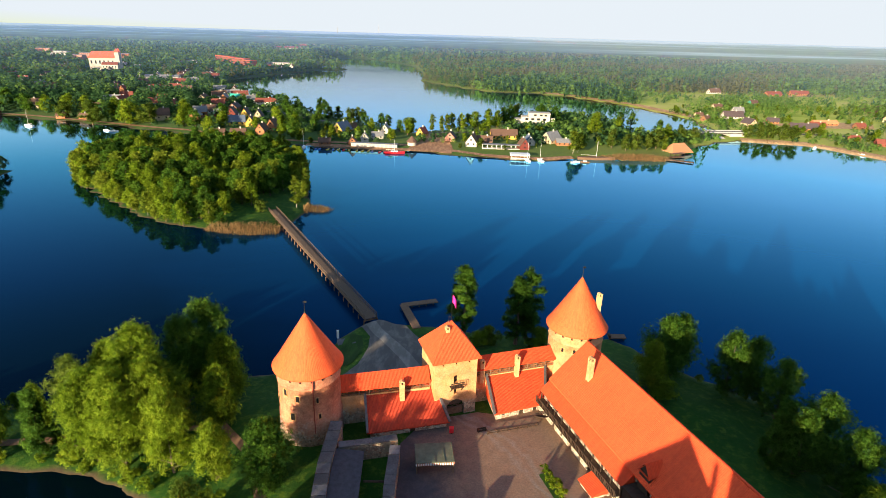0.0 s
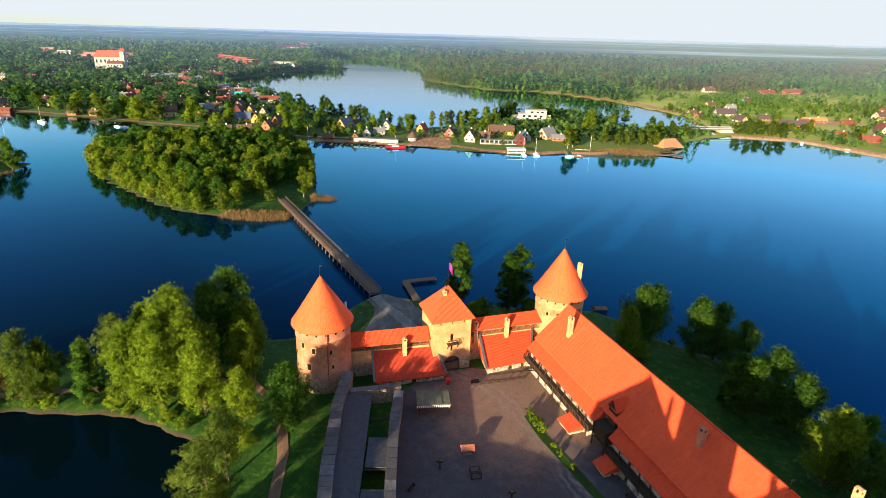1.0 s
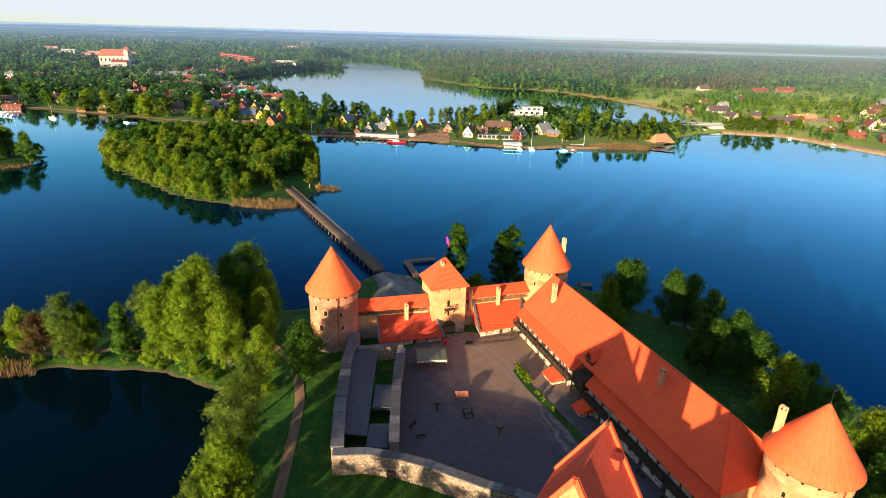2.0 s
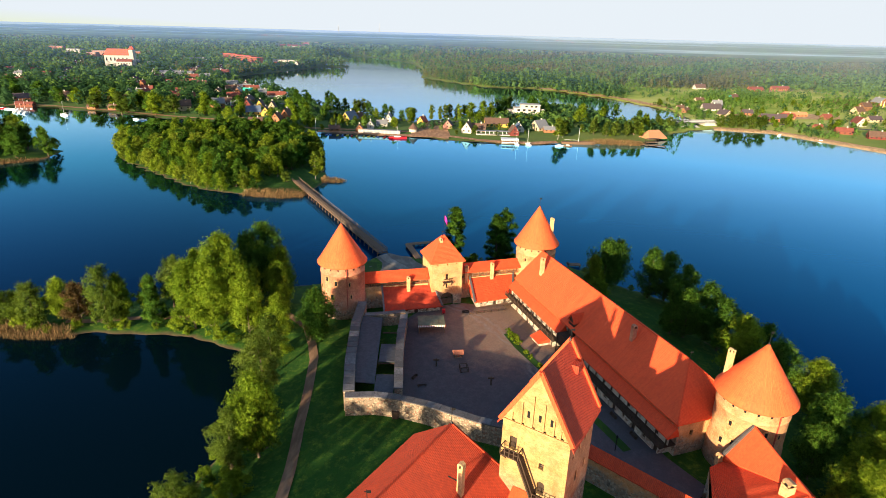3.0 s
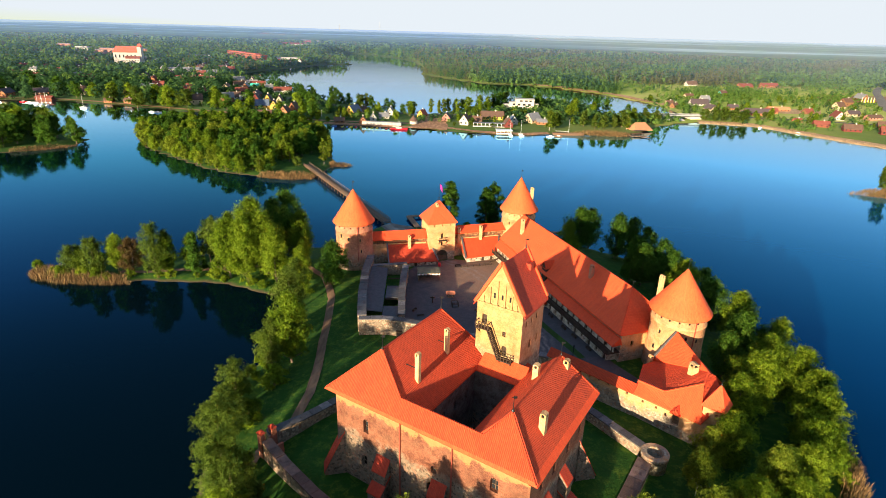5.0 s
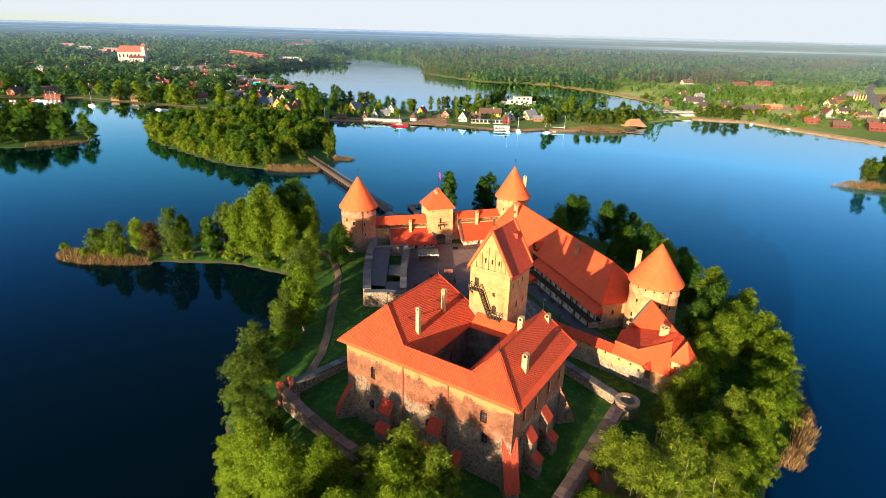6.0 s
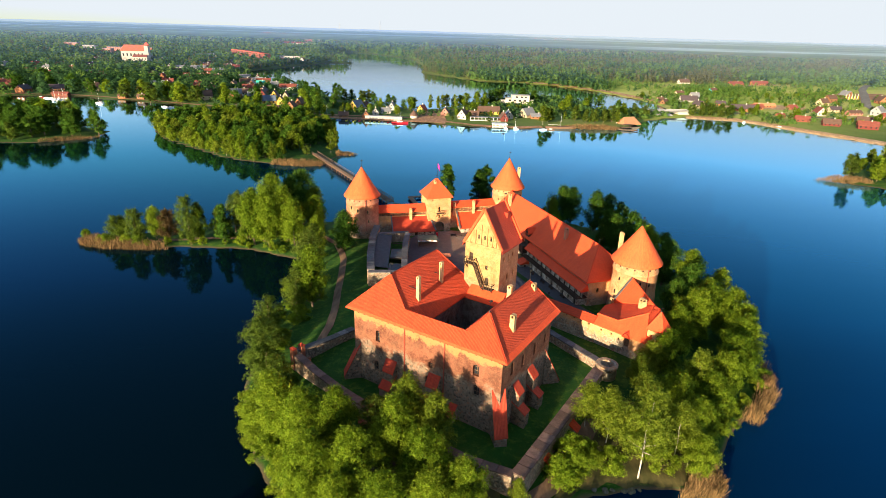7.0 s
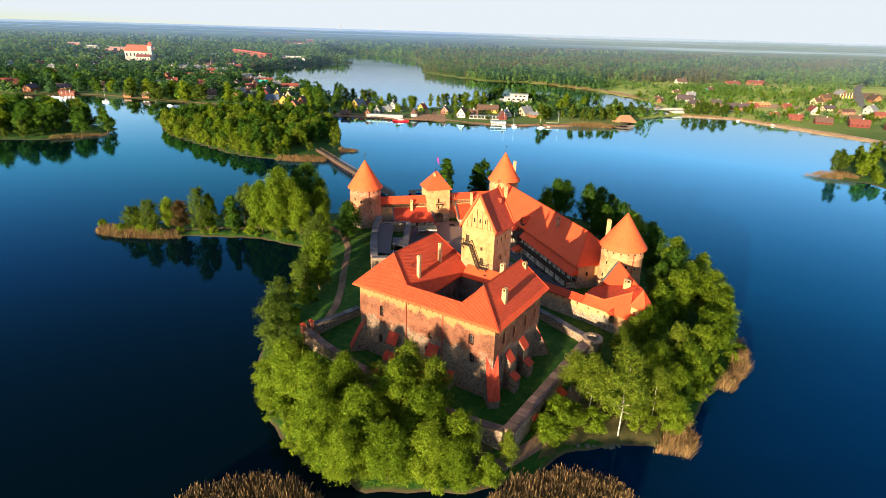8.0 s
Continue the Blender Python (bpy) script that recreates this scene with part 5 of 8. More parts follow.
strip_wall("range_wall", "outer stone wall of the roofless west range", [(-16.6, 84.5), (-17.0, 74), (-16.2, 58), (-15.0, 46.6)], 2.0, 1.0, 7.6)
strip_wall("range_wall", "inner stone wall of the roofless west range", [(-5.8, 79), (-6.2, 70), (-6.0, 58), (-5.6, 48.4)], 1.6, 1.0, 7.0)
strip_wall("yard_wall", "curved fieldstone wall closing the castle yard", [(-15.6, 45.6), (-10, 45.9), (-5, 45.0), (0, 43.2), (5, 40.8), (9.5, 38.6), (13.5, 37.2), (18.0, 35.0), (22.5, 32.0), (27.0, 29.6)], 1.5, 1.0, 7.4)
strip_wall("range_wall", "stone cross wall of the roofless west range", [(-15.6, 79.5), (-10, 80.6), (-5.6, 81.6)], 1.2, 1.0, 6.6)
br = thing("board_roof", "flat grey board roof over the west range", "roof")
bp = Geo()
n = 22
for k in range(n):
    y0, y1 = 51.0 + 27.5 * k / n, 51.0 + 27.5 * (k + 1) / n - 0.02
    e0, e1 = -10.5 - 0.02 * (y0 - 51), -10.5 - 0.02 * (y1 - 51)
    w0, w1 = e0 - 4.9, e1 - 4.9
    bp.face((w0, y0, 6.9), (e0, y0, 6.4), (e1, y1, 6.4), (w1, y1, 6.9))
    bp.face((w1, y1, 6.75), (e1, y1, 6.25), (e0, y0, 6.25), (w0, y0, 6.75))
    bp.face((e0, y0, 6.25), (e1, y1, 6.25), (e1, y1, 6.4), (e0, y0, 6.4))
bp.out("boards", BOARD, br)
for y0, y1 in ((48.2, 54.4), (59.2, 66.4)):
    Geo().box(-10.4, -6.6, y0, y1, 6.1, 6.3).out("board_panel", BOARD, br)
for y in (54.6, 59.0, 66.6, 72.0):
    Geo().box(-10.5, -6.5, y - 0.12, y + 0.12, 5.8, 6.08).out("beam", WOOD, br)
# low doorway in the yard wall
dr = thing("wall_door", "small arched doorway in the yard wall", "door")
Geo().box(-6.6, -5.3, 43.9, 44.6, 2.6, 4.9).out("leaf", WOOD, dr)

# ---- outer moat wall with its ring bastion ----
strip_wall("moat_wall", "low fieldstone moat wall with flat coping round the palace", [(28.2, 20.2), (32, 14.5), (38.4, 5.0)], 1.5, 0.5, 5.2)
strip_wall("moat_wall", "low fieldstone moat wall with flat coping beside the birches", [(37.6, 1.6), (31.5, -7.0), (24.3, -17.2), (15.9, -28.9)], 2.2, -0.5, 5.2, cap=CAP_RED)
strip_wall("moat_wall", "low fieldstone moat wall in tree shade", [(15.2, -28.6), (8, -25.2), (0, -19.6), (-7.6, -13.6)], 1.5, -0.5, 5.2, cap=CAP_RED)
strip_wall("moat_wall", "low fieldstone moat wall by the lake path", [(-9.4, -12.0), (-16.1, -6.0), (-21.5, -0.4), (-26.6, 5.6)], 1.5, -0.5, 5.2, cap=CAP_RED)
strip_wall("moat_wall", "low fieldstone moat wall beside the footpath", [(-27.0, 7.6), (-22, 11.5), (-16.0, 17.4)], 1.5, 0.5, 5.2)
ring = thing("ring_bastion", "round open brick bastion on the moat wall corner", "bastion")
Geo().lathe([(2.2, 0.5), (2.15, 5.6), (2.3, 5.7), (2.3, 6.35), (1.4, 6.35), (1.35, 6.3), (1.35, 4.2)], 32, 39.4, 2.2).out("wall", BRICK_PLAIN, ring, center=(39.4, 2.2), smooth=True)
Geo().lathe([(1.3, 4.22), (1.3, 4.3)], 24, 39.4, 2.2).out("floor", DARK, ring)
for x, y, dg_ in ((-26.8, 6.8, 48), (-8.5, -12.9, -42)):
    gt = thing("gate_posts", "red brick gate posts and steps on the moat wall", "gate")
    M = pose(x, y, 0, 0, 0, dg_)
    for s in (-1.1, 1.1):
        pst = Geo().box(s - 0.45, s + 0.45, -0.6, 0.6, 0.5, 6.6, M).out("post", BRICK_RED, gt)
        Geo().roof([M @ Vector((s + i * 0.55, j * 0.7, 6.6)) for i, j in ((-1, -1), (1, -1), (1, 1), (-1, 1))], [M @ Vector((s, -0.1, 7.1)), M @ Vector((s, 0.1, 7.1))],
                   [(0, 1, 4), (1, 2, 5, 4), (2, 3, 5), (3, 0, 4, 5)], 0.1).out("post_cap", TILE_OLD_SHADE, pst)
    for k in range(4):
        Geo().box(-0.65, 0.65, -1.0 - k * 0.4, -0.6 - k * 0.4, 1, 3.6 - k * 0.4, M).out("step", BRICK_RED, gt)
    Geo().box(-1.5, 1.5, -2.6, -2.2, 0.4, 4.4, M).out("low_wall", BRICK_RED, gt)
for x, y in ((28.6, -13.6), (22.2, -22.8)):
    m2 = thing("wall_buttress", "small tiled buttress on the outside of the moat wall", "buttress")
    M = pose(x, y, 0, 0, 0, -35)
    Geo().box(-0.8, 1.2, -0.9, 0.9, -0.5, 2.6, M).out("body", STONE, m2)
    q = [M @ Vector(v) for v in ((-0.9, -1.05, 4.0), (1.4, -1.05, 2.5), (1.4, 1.05, 2.5), (-0.9, 1.05, 4.0))]
    dn = [v - Vector((0, 0, 0.25)) for v in q]
    t = Geo().face(*q).face(*dn[::-1])
    for i in range(4):
        j = (i + 1) % 4
        t.face(q[i], dn[i], dn[j], q[j])
    t.out("tiles", TILE, m2)
    Geo().face(*[M @ Vector(v) for v in ((-0.8, -0.9, 2.6), (1.2, -0.9, 2.6), (-0.8, -0.9, 3.8))]).out("cheek", STONE, m2)


# ---- trees ----
def leaf_material(name, dark, mid, light, glow=0.55, far=False):
    m = Mat(name, 0.7)
    m.b.inputs["Specular IOR Level"].default_value = 0.08
    r = m.node("ShaderNodeNewGeometry").outputs["Random Per Island"]
    o = m.node("ShaderNodeObjectInfo").outputs["Random"]
    f = m.math("ADD", m.math("MULTIPLY", r, 0.65), m.math("MULTIPLY", o, 0.35))
    if far:
        p = m.place()
        f = m.math("ADD", m.math("MULTIPLY", r, 0.05), m.math("ADD", m.math("MULTIPLY", m.noise(p, 0.13, 2), 0.62), m.math("MULTIPLY", m.noise(p, 0.008, 3), 0.3)))
    col = m.ramp(f, [(0.1, dark), (0.5, mid), (0.92, light)] if not far else [(0.32, dark), (0.55, mid), (0.78, light)])
    m.color(col)
    tr = m.node("ShaderNodeBsdfTranslucent")
    m.link(col, tr.inputs[0])
    mx = m.node("ShaderNodeMixShader")
    mx.inputs[0].default_value = glow
    m.link(m.b.outputs[0], mx.inputs[1])
    m.link(tr.outputs[0], mx.inputs[2])
    out = mx.outputs[0]
    if not far:
        # a spray is many small leaves with gaps between them
        gap = m.node("ShaderNodeMixShader")
        m.link(m.ramp(m.noise(m.place(), 7.0, 2, 0.7), [(0.49, (1,) * 3), (0.57, (0,) * 3)]), gap.inputs[0])
        m.link(out, gap.inputs[1])
        m.link(m.node("ShaderNodeBsdfTransparent").outputs[0], gap.inputs[2])
        out = gap.outputs[0]
    m.link(out, m.t.nodes["Material Output"].inputs[0])
    return m.m


LEAF = {
    "linden": leaf_material("linden_leaves", (0.095, 0.165, 0.008), (0.21, 0.315, 0.013), (0.36, 0.45, 0.025)),
    "oak": leaf_material("oak_leaves", (0.04, 0.105, 0.012), (0.095, 0.2, 0.018), (0.17, 0.285, 0.028)),
    "birch": leaf_material("birch_leaves", (0.105, 0.16, 0.012), (0.225, 0.3, 0.02), (0.36, 0.43, 0.034)),
    "willow": leaf_material("willow_leaves", (0.075, 0.125, 0.012), (0.125, 0.19, 0.02), (0.19, 0.25, 0.034)),
    "maple": leaf_material("bronze_maple_leaves", (0.065, 0.048, 0.016), (0.1, 0.066, 0.024), (0.15, 0.098, 0.038)),
    "wood_a": leaf_material("far_green_leaves", (0.08, 0.16, 0.03), (0.145, 0.24, 0.045), (0.225, 0.31, 0.06), 0.5, True),
    "wood_b": leaf_material("far_dark_leaves", (0.028, 0.075, 0.027), (0.056, 0.12, 0.04), (0.095, 0.165, 0.05), 0.5, True),
    "pine": leaf_material("pine_needles", (0.085, 0.105, 0.034), (0.145, 0.145, 0.05), (0.21, 0.18, 0.07), 0.45, True),
}
BARK = plain("grey_brown_bark", (0.14, 0.10, 0.07), 0.95, 0.35, 2.5)
BIRCH_BARK = plain("white_birch_bark", (0.5, 0.44, 0.36), 0.85, 0.45, 3.0)


def cards(rng, pos, nor, size, jitter=0.6, upright=False):
    """Leaf sprays: small pointed blades at pos, facing about nor. Gives vertices and faces."""
    n = len(pos)
    nn = nor + rng.normal(0, jitter, (n, 3))
    nn /= np.linalg.norm(nn, axis=1)[:, None] + 1e-9
    t = np.cross(nn, rng.normal(0, 1, (n, 3)))
    if upright:
        t = np.array([0, 0, 1.0]) - nn * nn[:, 2:] + rng.normal(0, 0.25, (n, 3))
    t /= np.linalg.norm(t, axis=1)[:, None] + 1e-9
    b = np.cross(nn, t)
    s = size * rng.uniform(0.6, 1.35, n)
    k = rng.uniform(0.55, 0.95, n) * (0.7 if upright else 1.0)
    t, b = t * s[:, None], b * (s * k)[:, None]
    b *= np.where((nn * nor).sum(1) < 0, 1, -1)[:, None]
    v = np.stack([pos - t * 0.7 - b, pos - t * 0.7 + b, pos + t], 1).reshape(-1, 3)
    return v, np.arange(n * 3).reshape(n, 3)


def soft_normals(me, nor, per=3):
    """Sprays shade with the round of the crown that they belong to."""
    nor = nor / (np.linalg.norm(nor, axis=1)[:, None] + 1e-9)
    a = me.attributes.new("custom_normal", "FLOAT_VECTOR", "POINT")
    a.data.foreach_set("vector", np.repeat(nor, per, 0).astype(np.float32).ravel())
    me.polygons.foreach_set("use_smooth", np.ones(len(me.polygons), bool))
    me.update()
    return me


def quads(name, v, f, mat):
    me = bpy.data.meshes.new(name)
    me.vertices.add(len(v))
    me.vertices.foreach_set("co", np.asarray(v, np.float32).ravel())
    me.loops.add(f.size)
    me.loops.foreach_set("vertex_index", np.asarray(f, np.int32).ravel())
    me.polygons.add(len(f))
    me.polygons.foreach_set("loop_start", np.arange(0, f.size, f.shape[1], dtype=np.int32))
    me.materials.append(mat)
    me.update(calc_edges=True)
    return me


WIDE = {
    "round": lambda k: math.sin(math.pi * min(0.97, k * 0.78 + 0.2)) ** 0.7,
    "cone": lambda k: 1.05 - 0.85 * k,
    "oval": lambda k: math.sin(math.pi * (k * 0.84 + 0.12)) ** 0.6,
    "weep": lambda k: math.sin(math.pi * min(0.95, k * 0.72 + 0.24)) ** 0.8,
}


def crown_points(rng, n, h, r, low, shape, lobes):
    """Points and outward ways on a crown of many upswept sprays."""
    cen, rad = [], []
    for i in range(lobes):
        k = (i + rng.uniform(0, 1)) / lobes
        wide = WIDE[shape](k)
        a, q = i * 2.4 + rng.normal(0, 0.5), rng.uniform(0.35, 0.86) * r * wide
        if i % 5 == 0:
            q *= 0.3
        cen.append((q * math.cos(a), q * math.sin(a), low + (h - low) * (0.04 + 0.84 * k)))
        rad.append(r * rng.uniform(0.15, 0.29) * (0.55 + 0.5 * wide))
    cen, rad = np.array(cen), np.array(rad)
    out = np.stack([cen[:, 0], cen[:, 1], 0 * rad], 1) / r
    i = rng.choice(lobes, n, p=rad ** 1.6 / (rad ** 1.6).sum())
    d = rng.normal(0, 1, (n, 3))
    d /= np.linalg.norm(d, axis=1)[:, None]
    d[:, 2] = np.where(d[:, 2] < -0.3, -d[:, 2], d[:, 2])
    f = rng.uniform(0.1, 1.35, n) ** 0.6
    p = cen[i] + d * (rad[i] * f)[:, None] * np.array([1, 1, 1.25])
    # sprays sweep outwards and thin out towards their tips
    p += out[i] * (rad[i] * rng.uniform(-0.3, 0.6, n))[:, None]
    p += rng.normal(0, 0.07, (n, 3)) * r
    p[:, 2] = np.clip(p[:, 2], low * 0.6, h * 1.02)
    nor = d * 0.7 + out[i] * 0.6 + np.array([0, 0, 0.25])
    return p, nor, cen, rad


def tree(name, label, seed, h, r, low, shape, leaf, n, size, lobes=16, bark=None, lean=0.0, group=""):
    """A tree: tapered trunk with limbs that reach into the lobes of a crown of leaf sprays."""
    rng = np.random.default_rng(seed)
    t = thing(name, label, "shrub" if name in ("shrub", "bush") else "tree", group=group)
    pos, nor, cen, rad = crown_points(rng, n, h, r, low, shape, lobes)
    if shape == "weep":
        pos[:, 2] -= rng.uniform(0, 1, n) ** 2 * 1.6
        nor[:, 2] *= 0.3
    if lean:
        pos[:, 0] += lean * pos[:, 2]
    g = Geo()
    slim = bark is BIRCH_BARK
    prev, rr = Vector((0, 0, -0.8)), 0.006 * h + 0.02 if slim else 0.019 * h + 0.05
    top = h * 0.8
    for k in range(1, 6):
        z = top * k / 5
        p = Vector((lean * z + rng.normal(0, 0.12), rng.normal(0, 0.12), z))
        d = p - prev
        m = d.to_track_quat("Z", "Y").to_matrix().to_4x4()
        m.translation = prev
        r2 = rr * 0.74
        i = len(g.v)
        for rad_, zz in ((rr, 0), (r2, d.length)):
            g.v += [tuple(m @ Vector((rad_ * math.cos(a), rad_ * math.sin(a), zz))) for a in np.arange(6) * math.pi / 3]
        g.f += [(i + j, i + (j + 1) % 6, i + 6 + (j + 1) % 6, i + 6 + j) for j in range(6)]
        prev, rr = p, r2
    for c in cen[:9 if n > 1500 else 3]:
        z = max(low * 0.7, min(top * 0.9, c[2] - 0.5 * math.hypot(c[0], c[1])))
        g.beam((lean * z, 0, z), (c[0] + lean * c[2], c[1], c[2]), 0.004 * h if slim else 0.009 * h)
    g.out("trunk", bark or BARK, t)
    v, f = cards(rng, pos, nor, size * 1.3, 0.9)
    round_ = pos - np.array([lean * h * 0.5, 0, low + (h - low) * 0.42])
    round_ = round_ / (np.linalg.norm(round_, axis=1)[:, None] + 1e-9)
    cr = new("crown", soft_normals(quads("crown", v, f, LEAF[leaf]), nor * np.array([0.5, 0.5, 0.15]) + round_ * np.array([0.3, 0.3, 0.1]) + rng.normal(0, 0.4, nor.shape)))
    cr.parent = t
    return t


SPECIES = {
    "linden": [("linden_tree", "broad yellow-green linden tree with sunlit crown", 16, 5.2, 1.4, "round", "linden", 9900, 0.3, 78)] * 4,
    "oak": [("oak_tree", "dense dark green deciduous tree", 16, 5.4, 1.0, "round", "oak", 7600, 0.33, 70)] * 3,
    "lime": [("lime_tree", "broad yellow-green lime tree dense with small sunlit leaves", 16, 5.2, 1.0, "round", "linden", 17000, 0.225, 110)] * 3,
    "bush": [("bush", "leafy bright green bush by the shore", 6, 3.0, 0.2, "round", "linden", 3600, 0.21, 26)] * 3,
    "ash": [("ash_tree", "slender open-crowned light green tree", 16, 4.2, 2.4, "oval", "willow", 4400, 0.29, 46)] * 3,
    "silver": [("birch_tree", "tall light green birch with a bare white trunk", 19, 4.2, 5.5, "weep", "birch", 4200, 0.25, 44)] * 2,
    "birch": [("birch_tree", "light green birch tree with white trunk", 16, 3.9, 3.6, "weep", "birch", 6600, 0.24, 64)] * 3,
    "willow": [("willow_tree", "yellowish grey-green willow tree", 14, 4.3, 1.0, "oval", "willow", 5400, 0.3, 54)] * 3,
    "poplar": [("poplar_tree", "tall narrow dark green tree", 20, 3.4, 1.8, "oval", "oak", 5600, 0.36, 40)] * 2,
    "maple": [("maple_tree", "bronze-leaved maple tree on the spit", 13, 4.0, 1.8, "round", "maple", 3600, 0.3, 30)],
    "shrub": [("shrub", "low rounded green shrub", 4, 2.4, 0.2, "round", "linden", 900, 0.3, 14)] * 2,
    "spruce": [("spruce_tree", "dark green conical tree", 15, 3.2, 1.0, "cone", "oak", 4200, 0.36, 40)],
}
# light copies for far shores
FAR = {
    "linden": [("linden_tree", "broad green deciduous tree on the far shore", 15, 5.0, 1.2, "round", "linden", 780, 0.86, 26)] * 3,
    "oak": [("oak_tree", "dark green deciduous tree on the far shore", 15, 5.0, 1.2, "round", "oak", 780, 0.86, 26)] * 3,
    "willow": [("willow_tree", "grey-green willow tree on the far shore", 13, 4.4, 0.8, "oval", "willow", 900, 0.72, 24)] * 2,
    "birch": [("birch_tree", "slim light green tree on the far shore", 15, 3.2, 1.8, "oval", "birch", 760, 0.68, 22)] * 2,
}
# somewhat finer ones for the wooded islet
MID = {
    "linden": [("linden_tree", "leafy yellow-green deciduous tree on the wooded islet", 15, 4.8, 0.8, "round", "linden", 2000, 0.52, 40)] * 3,
    "oak": [("oak_tree", "dark green deciduous tree on the wooded islet", 15, 4.8, 0.8, "round", "oak", 1900, 0.54, 40)] * 2,
    "willow": [("willow_tree", "soft yellow-green willow on the wooded islet", 13, 4.2, 0.4, "oval", "birch", 2000, 0.48, 40)] * 2,
    "birch": [("birch_tree", "slim light green tree on the wooded islet", 15, 3.2, 1.0, "oval", "birch", 1600, 0.46, 34)] * 2,
}
made = {}
seed = 11
for far, table in ((0, SPECIES), (1, FAR), (2, MID)):
    for kind, rows in table.items():
        for i, (nm, lb, h, r, low, shape, leaf, n, size, lobes) in enumerate(rows):
            seed += 1
            t = tree(nm, lb, seed, h, r, low, shape, leaf, n, size, lobes, BIRCH_BARK if kind in ("birch", "silver") else BARK, 0.05 * (i - 1) if kind in ("birch", "willow", "ash") else 0.0)
            t["tall"] = float(h)
            made.setdefault((far, kind), []).append([t, False])
trng = random.Random(5)


def plant(kind, x, y, h, wide=1.0, far=0, group="", label=""):
    slot = trng.choice(made[(far, kind)])
    src = slot[0]
    z = float(height(np.array([x]), np.array([y]))[0])
    s = h / src["tall"]
    m = pose(x, y, max(z, 0.2) - 0.1, 0, 0, trng.uniform(0, 360))
    if slot[1]:
        t = copy_thing(src, m)
    else:
        t, slot[1] = src, True
        t.matrix_basis = m
    t.scale = (s * wide, s * wide, s)
    if group:
        t["group"] = group
    if label:
        t["label"] = label
    return t


G1 = "trees on the castle island"
NEAR = """
willow -105 82.5 10 1.2|linden -103.5 84 9 .8|willow -98 82.5 13 .95|linden -93 85 12.5 .8|maple -87 82.5 13 1.0|willow -89 86 11 .9|willow -80 82 18.5 .8|linden -77.5 84 15 .6|linden -72 88 12 .7|spruce -69 83.5 15 1.0|ash -64.5 89 17 1.0|ash -68 92 15 .9
ash -61 86 18 .9|linden -62 95 17 .8|linden -58.5 82 20 .85|linden -53 80.5 21 .85|linden -54 91 23 .95|oak -49 98 21 .8|linden -48 84 21 .9|linden -44 79 18 .75|oak -46 103 23 .85|linden -38.5 88 15 .75|linden -40 96 17 .8
oak -26.3 74.2 14.5 1.05|linden -36 77 13 .8|ash -34 62 16 .9|shrub -34.5 70 5 1.2|ash -32.5 52 17.5 1.0|ash -31.5 44 16 .9|shrub -35 47 5 1.2|shrub -35 42 6 1.3|linden -29.5 36 18.5 .8|ash -33 32 14 1.0|shrub -31 27 5 1.4|ash -36.5 20 12 1.2|ash -35 11 12 1.2|willow -37 15 9 .9|shrub -33 16 5 1.3
ash -33 2 16 1.1|ash -30 -5 16.5 1.1|ash -27 -10 14.5 1.1|ash -24 -9 9 1.0|shrub -30.5 2 5 1.2|linden -25.5 -17 16 .95|linden -20 -21 15.5 1.0|linden -14 -20 14 .9|ash -20 -15 8.5 1.2|ash -8 -18 9.5 1.3|linden -17 -29 13.5 1.0
linden -10 -29.5 14.5 1.05|linden -4 -24 15 .95|birch -1.5 -19 15.5 1.1|birch 2.5 -22 14.5 1.1|linden 1 -29.5 14.5 1.05|linden -12 -35.5 12 1.0|linden -5 -36 12.5 1.1|linden 2 -35.5 12 1.1|linden 7 -33 12.5 .95|linden 6 -36.5 9.5 .9|shrub 12 -35 3 1.0|birch 15.5 -33.5 9 .8|shrub 26 -23 7 1.5|shrub 24 -25.5 5 1.5
silver 37.5 -24.5 20 1.2|bush 33 -23 5 1.2|bush 29.5 -21 4.5 1.2|bush 42 -22.5 5 1.3|bush 40 -19 6 1.2|bush 45 -17 5 1.2|bush 36 -14 5.5 1.2|birch 34 -17 13 1.2|birch 31 -13.5 11 1.1|silver 41 -15 14 1.2|birch 44 -4 10 1.2|birch 47.5 1.5 10 1.3|linden 52 2.5 12 1.0|birch 55 -5 14 1.1|linden 48.5 -11 12.5 1.05|linden 50 -17 11.5 1.1|silver 45.5 -20 13 1.2|birch 47 -22 9.5 1.0|linden 48 -24 9 1.0|linden 56 -10 12 1.05|linden 61 -4 13 1.0
linden 66 1 14 1.0|linden 71 8 15 1.0|linden 74 14 15 .9|linden 64.5 18 15 1.1|linden 58 12 12.5 1.0|linden 70 24 15.5 1.0|linden 76 22 15 .9|linden 78 34 15 .9|oak 72 36 15 1.05|oak 65 30 12 .9|linden 77 48 15 1.0|oak 71 52 16 1.0|oak 74 62 15 .9|linden 68 60 17 .9
oak 71 74 15 1.0|oak 72 84 15 1.0|oak 64 78 14 1.0|spruce 61 79 15 1.0|oak 53 109 17 1.0|oak 58 113 16 .9|linden 48 104 12 .9|oak 64.5 103 17 .85|oak 69 102 16 .85|oak 71 95 15 .9|shrub 47 98 6 1.3
poplar 9 128 21 1.25|poplar 21.5 123 20 1.3|poplar 24.5 126 21 1.2|shrub 15 124 5 1.3|shrub 27 121 6 1.3|shrub 12 122 4 1.2
""".replace("\n", "|")
for row in NEAR.split("|"):
    if row.strip():
        k, x, y, h, w = row.split()
        if k == "linden" and float(y) < -5 and float(x) < 20:
            k = "lime"
        if k == "shrub" and float(h) >= 5:
            k = "bush"
        plant(k, float(x), float(y), float(h), float(w), 0, G1)

